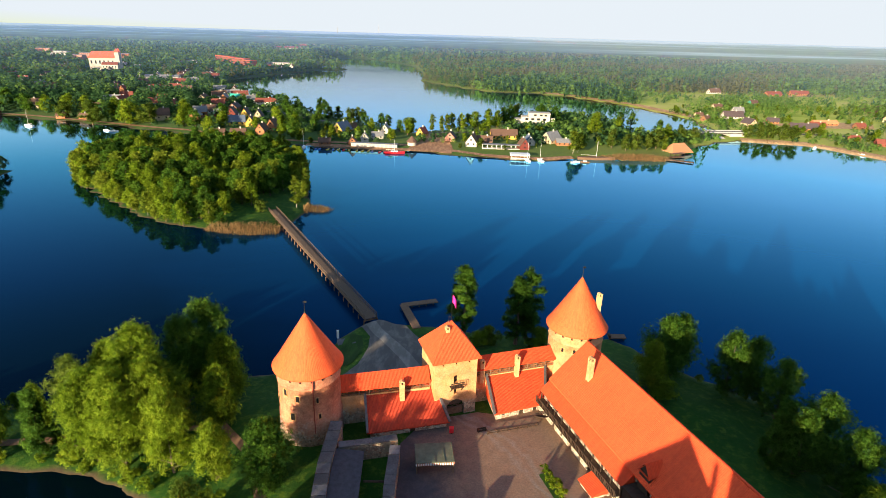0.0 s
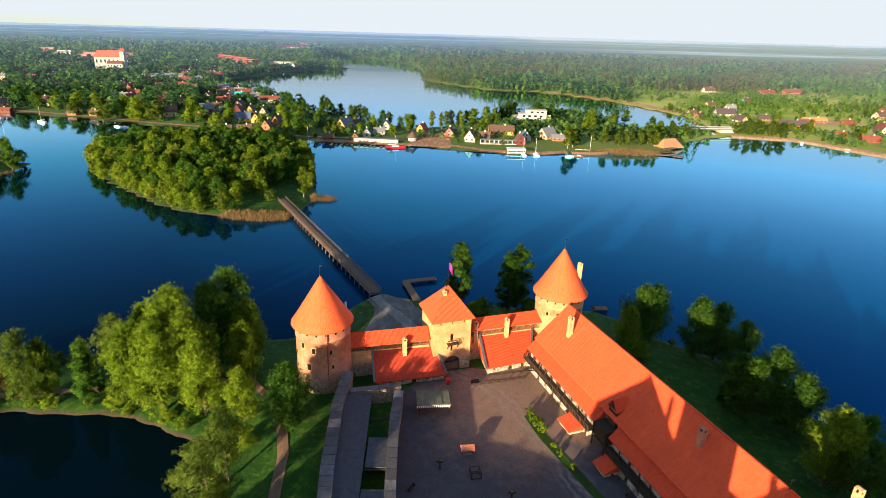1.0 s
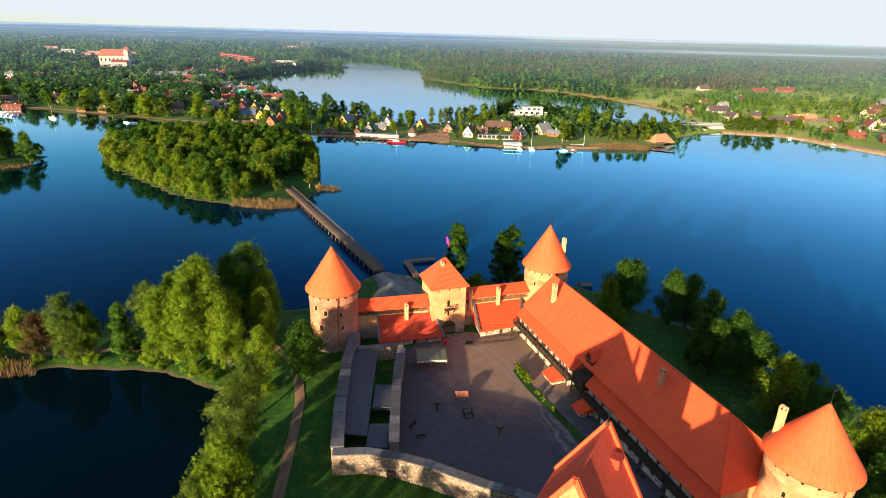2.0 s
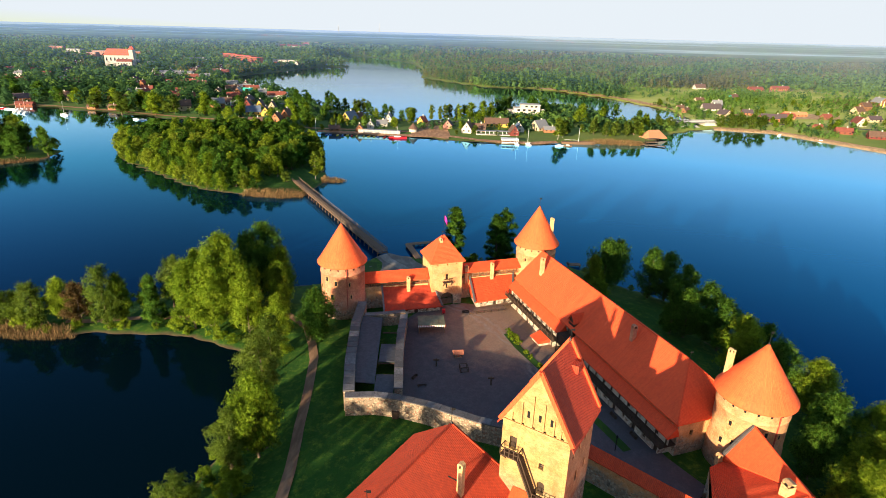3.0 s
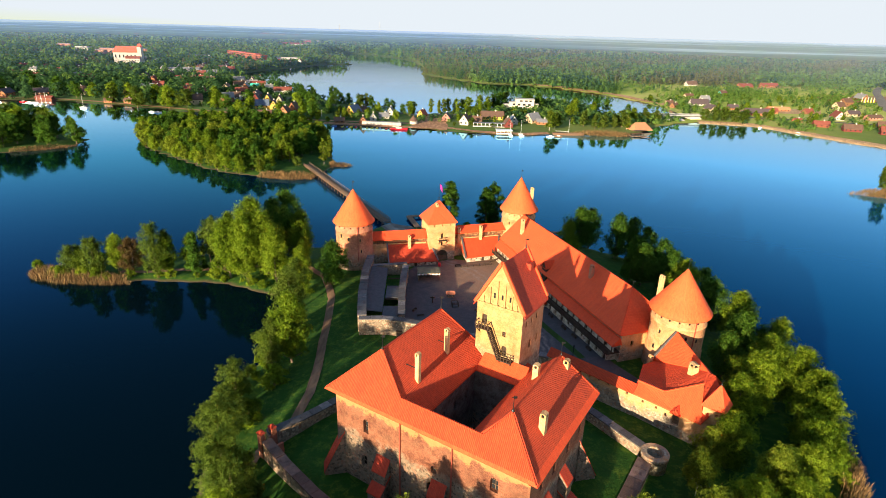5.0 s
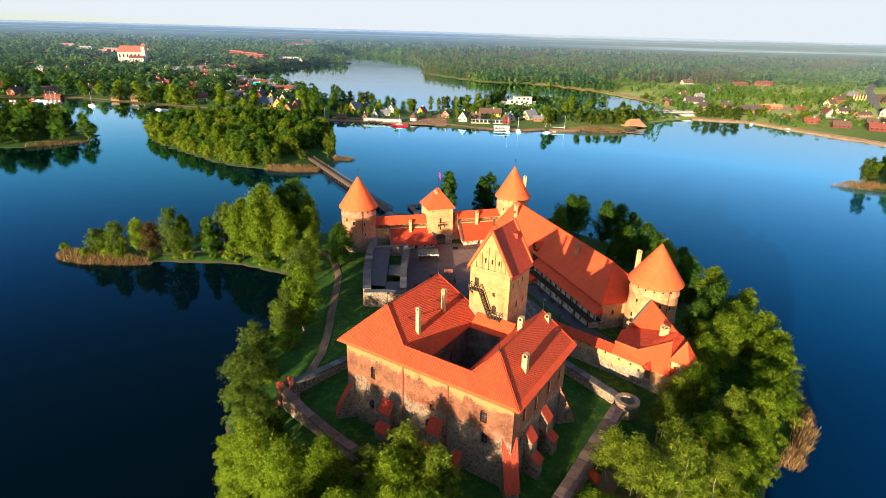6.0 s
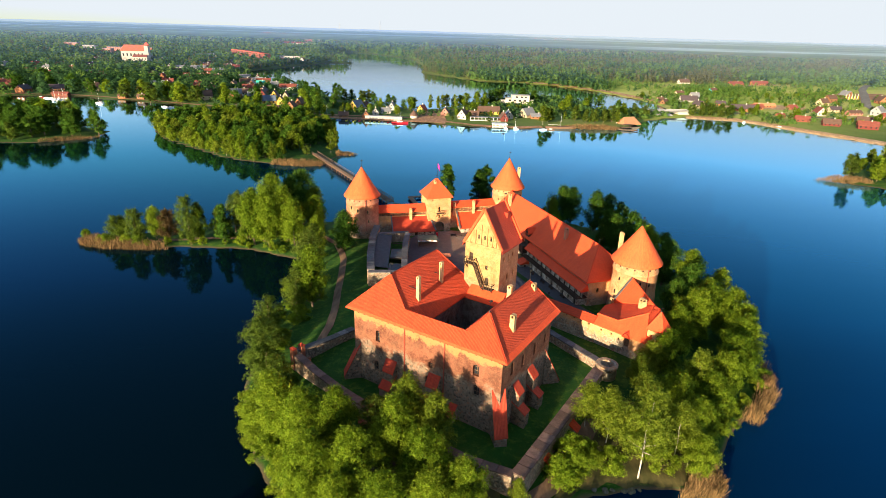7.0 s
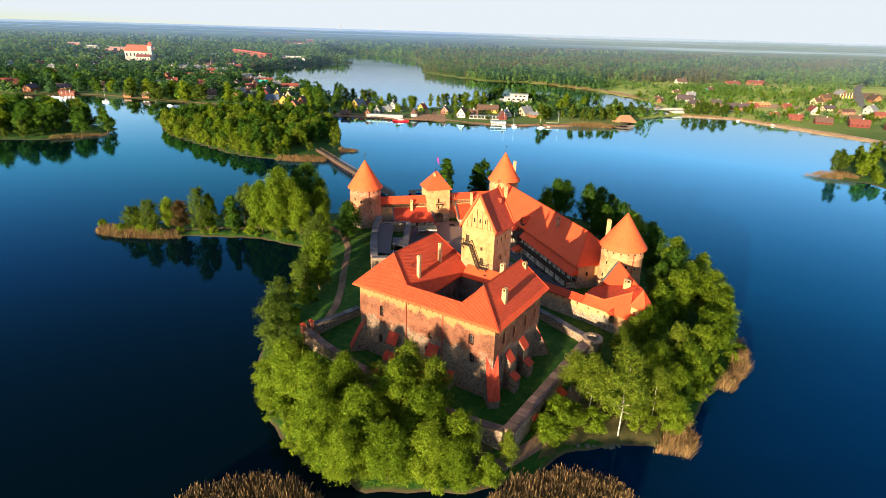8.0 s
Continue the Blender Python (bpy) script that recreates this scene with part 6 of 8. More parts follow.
# wooded islets: jittered grids inside their shores
def grove(poly, gap, group, kinds, tall, keep=lambda x, y: True, edge=3.0, far=1):
    xs, ys = [p[0] for p in poly], [p[1] for p in poly]
    y = min(ys)
    pts = []
    while y < max(ys):
        x = min(xs)
        while x < max(xs):
            pts.append((x + trng.uniform(-0.38, 0.38) * gap, y + trng.uniform(-0.38, 0.38) * gap))
            x += gap
        y += gap
    pts = [p for p in pts if keep(*p)]
    d = depth_in(np.array([p[0] for p in pts]), np.array([p[1] for p in pts]), poly)
    for (x, y), dd in zip(pts, d):
        if dd > edge:
            k = trng.choice(kinds)
            plant(k, x, y, trng.uniform(*tall) * (0.78 if dd < 9 else 1.0), trng.uniform(1.0, 1.4) if far == 2 else trng.uniform(0.9, 1.2), far, group)


grove(SHORES["grove"], 8.4, "trees on the wooded islet", ["linden", "oak", "oak", "linden", "willow", "oak"], (9.5, 15), lambda x, y: not (-82 < x < -50 and 200 < y < 232) and not (x > -74 and 232 < y < 262), 2.0, 2)
plant("birch", -58, 236, 15, 1.0, 1)
plant("linden", -84, 222, 9, 1.0, 1)
plant("linden", -76, 232, 11, 1.0, 1)
plant("willow", -70, 226, 6, 1.4, 1)
plant("oak", -73, 250, 14, 1.0, 1)
plant("oak", -70, 262, 14, 1.0, 1)
grove(SHORES["west"], 10.5, "trees on the west islet", ["oak", "willow", "linden", "oak"], (14, 21), lambda x, y: not (-244 < x < -216 and y < 266), 3.0)
grove(SHORES["east"], 12.5, "trees on the east islet", ["linden", "birch", "linden"], (8, 13), lambda x, y: x > 236, 4.0)
plant("willow", 233, 199, 15, 0.9, 1)



def fringe(poly, gap, inset, kinds, tall, group, keep=lambda x, y: True, far=1):
    """Low growth along a shore."""
    for (x0, y0), (x1, y1) in zip(poly, poly[1:] + poly[:1]):
        ln = math.hypot(x1 - x0, y1 - y0)
        for k in range(int(ln / gap)):
            f = (k + trng.uniform(0.1, 0.9)) / max(1, int(ln / gap))
            d = trng.uniform(*inset)
            x, y = x0 + (x1 - x0) * f - (y1 - y0) / ln * d, y0 + (y1 - y0) * f + (x1 - x0) / ln * d
            if keep(x, y):
                plant(trng.choice(kinds), x, y, trng.uniform(*tall), trng.uniform(0.9, 1.3), far, group)


fringe(SHORES["grove"], 6.0, (0.5, 3.5), ["willow", "linden", "willow", "birch"], (6, 12), "shore growth of the wooded islet", lambda x, y: not (-84 < x < -50 and 198 < y < 245) and y < 330, 2)
fringe(SHORES["west"], 9.0, (1, 4), ["oak", "willow"], (4, 8), "shore growth of the west islet", lambda x, y: not (-266 < x < -212 and y < 275) and y < 300)
fringe(SHORES["east"], 9.0, (1, 5), ["linden", "willow"], (4, 7), "shore growth of the east islet", lambda x, y: x > 240 and y < 250)
fringe(SHORES["castle"], 4.2, (0.6, 2.6), ["shrub", "shrub", "bush"], (2.0, 4.2), "shore growth of the castle island", lambda x, y: (x < -34 and 8 < y < 60) or (x > 56 and y < 112 and y > -14), 0)
fringe(SHORES["castle"], 3.4, (0.4, 3.0), ["bush", "bush", "bush", "lime"], (3.5, 7.5), "leafy shore growth below the lindens", lambda x, y: y < -6 and x < 14, 0)
fringe(SHORES["castle"], 4.6, (0.4, 2.4), ["shrub", "shrub", "bush"], (1.8, 4.2), "shore growth of the spit", lambda x, y: x < -40 and y > 70, 0)

# ---- reeds ----
REED = Mat("dry_reed", 0.9)
rr_ = REED.node("ShaderNodeNewGeometry").outputs["Random Per Island"]
REED.color(REED.ramp(rr_, [(0.0, (0.045, 0.034, 0.012)), (0.35, (0.14, 0.085, 0.032)), (0.7, (0.21, 0.125, 0.048)), (1.0, (0.36, 0.225, 0.095))]))
REED = REED.m


def reeds(label, outline, n, h, seed_):
    rng = np.random.default_rng(seed_)
    lo, hi = np.min(outline, 0), np.max(outline, 0)
    n = int(n * 2.1)
    p = rng.uniform(lo, hi, (n * 4, 2))
    d = depth_in(p[:, 0], p[:, 1], outline)
    ok = d > rng.uniform(0, 1.6, len(d)) * (1 + np.sin(p[:, 0] * 0.9) * np.cos(p[:, 1] * 0.8))
    p, d = p[ok][:n], d[ok][:n]
    k = len(p)
    clump = np.sin(p[:, 0] * 1.9) * np.cos(p[:, 1] * 1.6) * 0.18 + 1
    z = np.maximum(height(p[:, 0], p[:, 1]), -0.5)
    a = rng.uniform(0, 2 * math.pi, k)
    w = rng.uniform(0.014, 0.036, k)
    t = np.stack([np.cos(a) * w, np.sin(a) * w, 0 * a], 1)
    b = np.stack([p[:, 0], p[:, 1], z], 1)
    tip = b + np.stack([rng.normal(0.2, 0.45, k), rng.normal(0, 0.45, k), 1.15 * h * clump * rng.uniform(0.65, 1.15, k) * np.clip(0.6 + d * 0.35, 0.6, 1)], 1)
    v = np.stack([b - t, b + t, tip + t * 1.3, tip - t * 1.3], 1).reshape(-1, 3)
    tagged(new("reeds", quads("reeds", v, np.arange(4 * k).reshape(k, 4), REED)), label, "reeds", kind="stuff")


reeds("dry straw-coloured reeds at the tip of the spit", [(-121, 85), (-117, 80), (-108, 76.5), (-92, 76), (-86, 77), (-88, 81), (-100, 82), (-110, 86)], 1900, 1.8, 1)
reeds("dry straw-coloured reeds beside the bridge head", [(-88, 206), (-80, 203), (-68, 201), (-58, 203), (-56, 210), (-64, 211), (-78, 210), (-86, 210)], 1500, 2.1, 2)
reeds("dry green-brown reeds beside the wooded islet", [(-54, 230), (-44, 232), (-42, 236), (-50, 242), (-56, 238)], 700, 1.6, 3)
reeds("dry straw-coloured reeds on the east shore", [(62, -9), (67, -10), (76, -1), (80, 8), (79.5, 13), (75, 6), (69, -3)], 1700, 2.3, 4)
reeds("dry straw-coloured reeds by the birches", [(43, -28.5), (49, -30), (53, -25), (52, -21.5), (48, -23), (45, -26)], 1100, 2.3, 5)
reeds("dry straw-coloured reeds in front of the wall", [(9, -43), (16, -35.5), (26, -33.5), (33, -36), (36, -41), (28, -46), (14, -48)], 5200, 2.6, 6)
reeds("dry brown reeds in the dark water", [(-42, -47), (-36, -38), (-27, -35), (-20, -36), (-14, -41), (-16, -50), (-36, -54)], 5200, 2.4, 7)
reeds("dry reeds on the west islet point", [(-242, 249), (-228, 256), (-215, 267), (-214, 275), (-224, 268), (-240, 256)], 800, 1.6, 8)
reeds("dry reeds on the east islet point", [(212, 198), (224, 190), (240, 186), (238, 196), (224, 200)], 900, 2.0, 9)
reeds("dry reeds along the far shore", [(100, 360), (112, 354), (150, 352), (158, 360), (140, 362), (118, 360)], 1800, 2.4, 10)
reeds("dry reeds along the eastern shore", [(240, 440), (262, 430), (292, 418), (306, 388), (320, 352), (334, 330), (340, 334), (326, 362), (312, 396), (298, 424), (262, 438)], 1300, 1.6, 11)
reeds("dry reeds along the forest shore", [(176, 756), (206, 706), (228, 668), (238, 626), (256, 576), (268, 580), (250, 630), (238, 676), (212, 716), (184, 762)], 700, 2.0, 12)


# ---- paths, yard and forecourt ----
def paving_material(name, a, b):
    m = Mat(name, 0.9)
    p = m.place()
    f, g, s = m.noise(p, 0.13, 5, 0.65), m.noise(p, 2.6, 4, 0.7), m.noise(m.scaled(p, (0.5, 0.12, 1)), 1.0, 4)
    c = m.mix(f, a, b)
    c = m.mix(m.ramp(s, [(0.46, (0,) * 3), (0.66, (0.75,) * 3)]), c, tuple(x * 1.75 for x in b))
    c = m.mix(m.math("MULTIPLY", g, 0.5), c, tuple(x * 0.65 for x in a))
    m.color(c)
    m.bump(g, 0.4, 0.06)
    return m.m


PATHM = paving_material("reddish_earth_path", (0.26, 0.13, 0.065), (0.36, 0.2, 0.105))
PAVE = paving_material("pale_stone_paving", (0.17, 0.15, 0.13), (0.24, 0.21, 0.18))
COBBLE = paving_material("grey_cobbles", (0.095, 0.085, 0.078), (0.15, 0.13, 0.115))
TRAIL = paving_material("trodden_brown_trail", (0.13, 0.075, 0.045), (0.2, 0.12, 0.07))
LAWN = paving_material("mown_grass", (0.014, 0.042, 0.003), (0.03, 0.07, 0.005))


def yard_material():
    """Grey trodden gravel; warm earth colour before the gate paints in a sunlit patch; pale cart ruts curve along the
    hall.
    """
    m = Mat("trodden_gravel_yard", 0.92)
    p = m.place()
    big, mid, fine = m.noise(p, 0.12, 5, 0.65), m.noise(p, 0.7, 5, 0.7), m.noise(p, 3.2, 4, 0.75)
    c = m.mix(big, (0.05, 0.046, 0.052), (0.085, 0.075, 0.078))
    c = m.mix(m.ramp(mid, [(0.45, (0,) * 3), (0.7, (0.6,) * 3)]), c, (0.11, 0.095, 0.095))
    away = m.node("ShaderNodeVectorMath")
    away.operation = "DISTANCE"
    m.link(p, away.inputs[0])
    away.inputs[1].default_value = (18, 80, 3)
    d = m.math("ADD", away.outputs["Value"], m.math("MULTIPLY", m.math("SUBTRACT", m.noise(p, 0.16, 5, 0.7), 0.5), 22.0))
    r = m.node("ShaderNodeMapRange")
    r.inputs["From Min"].default_value, r.inputs["From Max"].default_value = 24, 10
    r.interpolation_type = "SMOOTHSTEP"
    m.link(d, r.inputs[0])
    # sunlit patch put into the colour as warmer, paler ground
    earth = m.mix(mid, (0.22, 0.13, 0.08), (0.4, 0.25, 0.155))
    c = m.mix(m.math("MULTIPLY", r.outputs[0], 0.85), c, earth)
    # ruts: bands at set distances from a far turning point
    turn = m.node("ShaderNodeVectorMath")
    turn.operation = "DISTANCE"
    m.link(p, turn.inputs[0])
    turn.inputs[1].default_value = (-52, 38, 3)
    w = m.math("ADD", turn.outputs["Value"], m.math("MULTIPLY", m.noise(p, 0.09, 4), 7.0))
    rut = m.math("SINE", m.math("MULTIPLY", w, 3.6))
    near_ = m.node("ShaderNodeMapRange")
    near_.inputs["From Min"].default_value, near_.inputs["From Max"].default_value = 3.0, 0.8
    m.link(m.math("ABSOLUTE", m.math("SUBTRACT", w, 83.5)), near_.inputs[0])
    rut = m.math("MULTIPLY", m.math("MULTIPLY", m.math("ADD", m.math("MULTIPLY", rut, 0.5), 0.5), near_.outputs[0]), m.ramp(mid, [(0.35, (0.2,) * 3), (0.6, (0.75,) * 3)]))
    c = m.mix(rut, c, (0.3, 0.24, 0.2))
    c = m.mix(m.math("MULTIPLY", m.ramp(fine, [(0.4, (0,) * 3), (0.65, (1,) * 3)]), 0.4), c, (0.04, 0.036, 0.038))
    m.color(c)
    m.bump(fine, 0.2, 0.05)
    return m.m


def drape(name, label, outline, lift, mat, cat="path", cell=1.0):
    """A thin sheet that lies on the ground within an outline."""
    lo, hi = np.min(outline, 0), np.max(outline, 0)
    xs, ys = np.arange(lo[0], hi[0] + cell, cell), np.arange(lo[1], hi[1] + cell, cell)
    gx_, gy_ = np.meshgrid(xs, ys)
    ins = depth_in(gx_, gy_, outline)
    z = height(gx_, gy_) + lift
    nx = len(xs)
    # pull the border points onto the outline so that the edge runs smooth
    vx, vy = gx_.copy(), gy_.copy()
    for (x0, y0), (x1, y1) in zip(outline, outline[1:] + outline[:1]):
        ex, ey = x1 - x0, y1 - y0
        t = np.clip(((gx_ - x0) * ex + (gy_ - y0) * ey) / (ex * ex + ey * ey), 0, 1)
        qx, qy = x0 + t * ex, y0 + t * ey
        m = (ins < 0) & (np.hypot(gx_ - qx, gy_ - qy) < np.abs(ins) + 1e-4)
        vx[m], vy[m] = qx[m], qy[m]
    keep_ = ins > -cell * 1.5
    faces = []
    for j in range(len(ys) - 1):
        for i in range(nx - 1):
            c = ((j, i), (j, i + 1), (j + 1, i + 1), (j + 1, i))
            if all(keep_[k] for k in c) and any(ins[k] > 0 for k in c):
                faces.append(tuple(a * nx + b for a, b in c))
    me = bpy.data.meshes.new(name)
    me.from_pydata(np.stack([vx, vy, height(vx, vy) + lift], -1).reshape(-1, 3).tolist(), [], faces)
    me.materials.append(mat)
    me.update()
    for p in me.polygons:
        p.use_smooth = True
    return tagged(new(name, me), label, cat, kind="structure")


def ribbon(pts, w):
    """The outline of a band of width w along a line of points."""
    p = [Vector(q) for q in pts]
    l, r = [], []
    for i, q in enumerate(p):
        d = (p[min(i + 1, len(p) - 1)] - p[max(i - 1, 0)]).normalized()
        n = Vector((-d.y, d.x)) * w / 2
        l.append(tuple(q + n)), r.append(tuple(q - n))
    return r + l[::-1]


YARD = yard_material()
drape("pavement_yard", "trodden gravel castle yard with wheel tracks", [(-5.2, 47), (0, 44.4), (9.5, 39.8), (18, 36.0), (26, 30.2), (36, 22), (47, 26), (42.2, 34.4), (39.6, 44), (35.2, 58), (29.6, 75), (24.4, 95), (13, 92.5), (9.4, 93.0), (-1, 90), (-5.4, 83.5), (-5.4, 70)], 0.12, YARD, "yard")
drape("lawn_yard", "narrow grass strip along the hall in the yard", ribbon([(19.5, 76.5), (21.5, 70), (25, 62), (29.5, 52), (33, 43), (35.8, 35.5)], 1.7), 0.2, LAWN, "lawn", 0.6)
drape("path_west", "reddish earth footpath along the west bank", ribbon([(-30, 80), (-27.5, 73), (-25.6, 66), (-24.6, 55), (-23.9, 43), (-22.8, 31), (-22.6, 22), (-24, 14), (-29, 6), (-31, -2)], 2.0), 0.15, TRAIL, "path", 0.7)
drape("path_spit", "trodden earth path on the wooded spit", ribbon([(-30, 80), (-40, 90), (-52, 89), (-64, 87), (-78, 86), (-92, 84)], 1.6), 0.12, TRAIL, "path", 0.8)
drape("path_shore", "reddish earth path under the moat wall", ribbon([(14, -33), (22, -27), (27, -20.5), (33, -12), (38, -7)], 3.0), 0.15, TRAIL, "path", 0.7)
SOIL = paving_material("bare_brown_soil", (0.045, 0.055, 0.012), (0.085, 0.06, 0.022))
drape("soil_front", "shaded brown soil under the limes", [(-20, -26), (-8, -35), (8, -36), (14, -33.5), (13, -27), (2, -24), (-10, -22)], 0.12, SOIL, "soil", 1.0)
drape("soil_birches", "brown leaf litter and thin grass under the birches", [(21, -31.2), (24.5, -29.2), (27, -26.8), (29.5, -27), (32, -25.6), (35, -26.4), (38, -25.2), (41, -26), (44, -26), (47, -25.6), (51, -20.5), (52, -16), (47, -12), (42, -6), (37, -7), (30, -17), (25, -24)], 0.11, SOIL, "soil", 1.0)
drape("pavement_gate", "pale paved forecourt between gate and bridge", [(-18.2, 132), (-13, 136), (-6, 132), (-2, 124), (2, 113), (6, 103), (-4, 100), (-12, 98), (-19, 100), (-21, 104), (-16.4, 112), (-14.8, 120), (-15, 126)], 0.15, COBBLE, "pavement")
drape("pavement_strip", "straight grey stone strip from bridge to gate", ribbon([(-16.2, 134.6), (-8, 118), (0, 102)], 3.0), 0.22, PAVE, "pavement", 0.7)
drape("lawn_round", "round mown lawn beside the forecourt", [(-24, 122), (-20, 127.5), (-17, 126), (-16, 120), (-18, 113), (-22, 110), (-26, 113)], 0.18, LAWN, "lawn", 0.7)

# ---- footbridge ----
BA, BB = Vector((-66.5, 229.5, 1.7)), Vector((-15.6, 134.4, 1.9))
bdg = math.degrees(math.atan2(BB.y - BA.y, BB.x - BA.x))
bl = (BB - BA).length
BM = pose(BA.x, BA.y, 0, 0, 0, bdg)
bridge = thing("footbridge", "long weathered timber footbridge with railings on posts", "bridge")
nb = 216
dk = Geo()
for k in range(nb):
    dk.box(bl * k / nb, bl * (k + 1) / nb - 0.06, -1.75, 1.75, 1.78, 1.9, BM)
tagged(dk.out("planks", PLANK, bridge), kind="stuff")
for s in (-1.5, 0, 1.5):
    Geo().box(0, bl, s - 0.15, s + 0.15, 1.4, 1.78, BM).out("girder", WOOD_MID, bridge)
n = 27
for k in range(n + 1):
    x = 0.3 + (bl - 0.6) * k / n
    Geo().box(x - 0.16, x + 0.16, -1.95, 1.95, 1.1, 1.4, BM).out("crossbeam", WOOD_MID, bridge)
    for s in (-1.9, 1.9):
        Geo().lathe([(0.17, -2.5), (0.15, 1.4)], 8).out("pile", WOOD_MID, bridge).matrix_basis = BM @ Matrix.Translation((x, s, 0))
n = 54
for s in (-1.7, 1.7):
    for k in range(n + 1):
        x = 0.1 + (bl - 0.2) * k / n
        Geo().box(x - 0.08, x + 0.08, s - 0.08, s + 0.08, 1.9, 3.05, BM).out("rail_post", PLANK, bridge)
    for z in (2.35, 2.98):
        Geo().box(0, bl, s - 0.06, s + 0.06, z, z + 0.14, BM).out("rail", PLANK, bridge)

# L-shaped landing stage by the gate, and a small one to the east
pier = thing("landing_stage", "dark L-shaped timber landing stage beside the gate lawn", "pier")
for i, (p, q, w) in enumerate((((-3.2, 131), (-7.4, 144.6), 2.2), ((-7.8, 144.2), (2.2, 147.4), 2.2))):
    d = Vector((q[0] - p[0], q[1] - p[1], 0))
    M = pose(p[0], p[1], 0, 0, 0, math.degrees(math.atan2(d.y, d.x)))
    Geo().box(0, d.length, -w / 2, w / 2, 0.75 + 0.01 * i, 0.95 + 0.01 * i, M).out("deck", WOOD_MID, pier)
    for k in range(5):
        for s in (-1, 1):
            Geo().box(d.length * (k + 0.3) / 5 - 0.12, d.length * (k + 0.3) / 5 + 0.12, s * w * 0.42 - 0.1, s * w * 0.42 + 0.1, -2.5, 0.75, M).out("pile", WOOD, pier)
pier2 = thing("landing_stage", "small dark timber landing stage under the tower", "pier")
Geo().box(46.5, 51, 127, 129.2, 0.7, 0.9).out("deck", WOOD_MID, pier2)
Geo().box(46.5, 47.0, 127.2, 128.8, 0.9, 1.5).out("bench", WOOD, pier2)
for x in (47, 50.6):
    Geo().box(x - 0.12, x + 0.12, 127.4, 127.7, -2.5, 0.7).out("pile", WOOD, pier2)
slip = thing("slipway", "grey concrete slipway with a small white post by the lawn", "slipway")
Geo().box(-2.4, 2.4, -1.4, 1.4, 0.6, 1.15, pose(-20.4, 123.6, 0, 0, 0, 14)).out("slab", CAP, slip)
Geo().box(-23.4, -22.9, 126.0, 126.5, 0.4, 2.6).out("post", WHITE, slip)

# ---- things in the yard ----
shed = thing("market_stall", "open timber stall with green-grey board roof and striped awning", "stall")
GREEN = plain("green_grey_roofing", (0.13, 0.14, 0.09), 0.7, 0.25, 1.0)
SM2 = pose(0.9, 79.0, 3.0, 0, 0, 4)
Geo().box(-3.3, 3.3, -2.4, 2.4, 2.55, 2.68, SM2).out("roof", GREEN, shed)
for k in range(5):
    Geo().box(-3.2 + k * 1.6 - 0.06, -3.2 + k * 1.6 + 0.06, -2.4, 2.4, 2.68, 2.76, SM2).out("roof_batten", GREEN, shed)
for x in (-3.1, 3.1):
    for y in (-2.2, 2.2):
        Geo().box(x - 0.1, x + 0.1, y - 0.1, y + 0.1, -0.1, 2.55, SM2).out("post", WOOD_MID, shed)
for k in range(16):
    Geo().box(-3.3 + k * 0.41, -3.1 + k * 0.41, -2.5, -2.44, 2.1, 2.56, SM2).out("awning_strip", WHITE, shed)
Geo().box(-3.3, 3.3, -2.44, -2.4, 2.2, 2.56, SM2).out("awning", BRICK_RED, shed)
Geo().box(-3.22, -3.16, -2.2, 2.2, 0, 2.3, SM2).out("side_panel", GREEN, shed)
Geo().box(-3.0, 3.0, 1.6, 2.4, 0, 0.9, SM2).out("counter", WOOD_MID, shed)
well = thing("draw_well", "small timber well house with a tiled saddle roof", "well")
WM = pose(7.0, 66.0, 3.0, 0, 0, 5) @ Matrix.Scale(0.72, 4)
Geo().box(-1.1, 1.1, -0.9, 0.9, -0.1, 0.9, WM).out("curb", STONE, well)
for x in (-1.2, 1.2):
    Geo().box(x - 0.09, x + 0.09, -0.1, 0.1, 0, 2.5, WM).out("post", WOOD, well)
Geo().roof([WM @ Vector(v) for v in ((-1.7, -1.2, 2.2), (1.7, -1.2, 2.2), (1.7, 1.2, 2.2), (-1.7, 1.2, 2.2))], [WM @ Vector((-1.7, 0, 3.1)), WM @ Vector((1.7, 0, 3.1))],
           [(0, 1, 5, 4), (1, 2, 5), (2, 3, 4, 5), (3, 0, 4)], 0.12).out("roof", BRICK_RED, well)
cage = thing("timber_cage", "square dark timber frame standing in the yard", "frame")
CM = pose(8.0, 60.5, 3.0, 0, 0, 8)
for x in (-0.8, 0.8):
    for y in (-0.8, 0.8):
        Geo().box(x - 0.08, x + 0.08, y - 0.08, y + 0.08, -0.1, 1.7, CM).out("post", WOOD, cage)
for z in (0.5, 1.6):
    for s in (-0.8, 0.8):
        Geo().box(-0.88, 0.88, s - 0.06, s + 0.06, z, z + 0.1, CM).out("rail", WOOD, cage)
        Geo().box(s - 0.06, s + 0.06, -0.74, 0.74, z, z + 0.1, CM).out("rail", WOOD, cage)
for x, y, h in ((2.0, 62.0, 2.2), (13.4, 55.2, 2.2)):
    st_ = thing("pillory", "dark timber pillory post on a low platform", "pillory")
    Geo().box(x - 0.9, x + 0.9, y - 0.7, y + 0.7, 2.9, 3.2).out("platform", WOOD, st_)
    Geo().box(x - 0.15, x + 0.15, y - 0.15, y + 0.15, 3.2, 3.2 + h).out("post", WOOD, st_)
    Geo().box(x - 0.65, x + 0.65, y - 0.1, y + 0.1, 2.7 + h, 3.05 + h).out("crossbar", WOOD, st_)
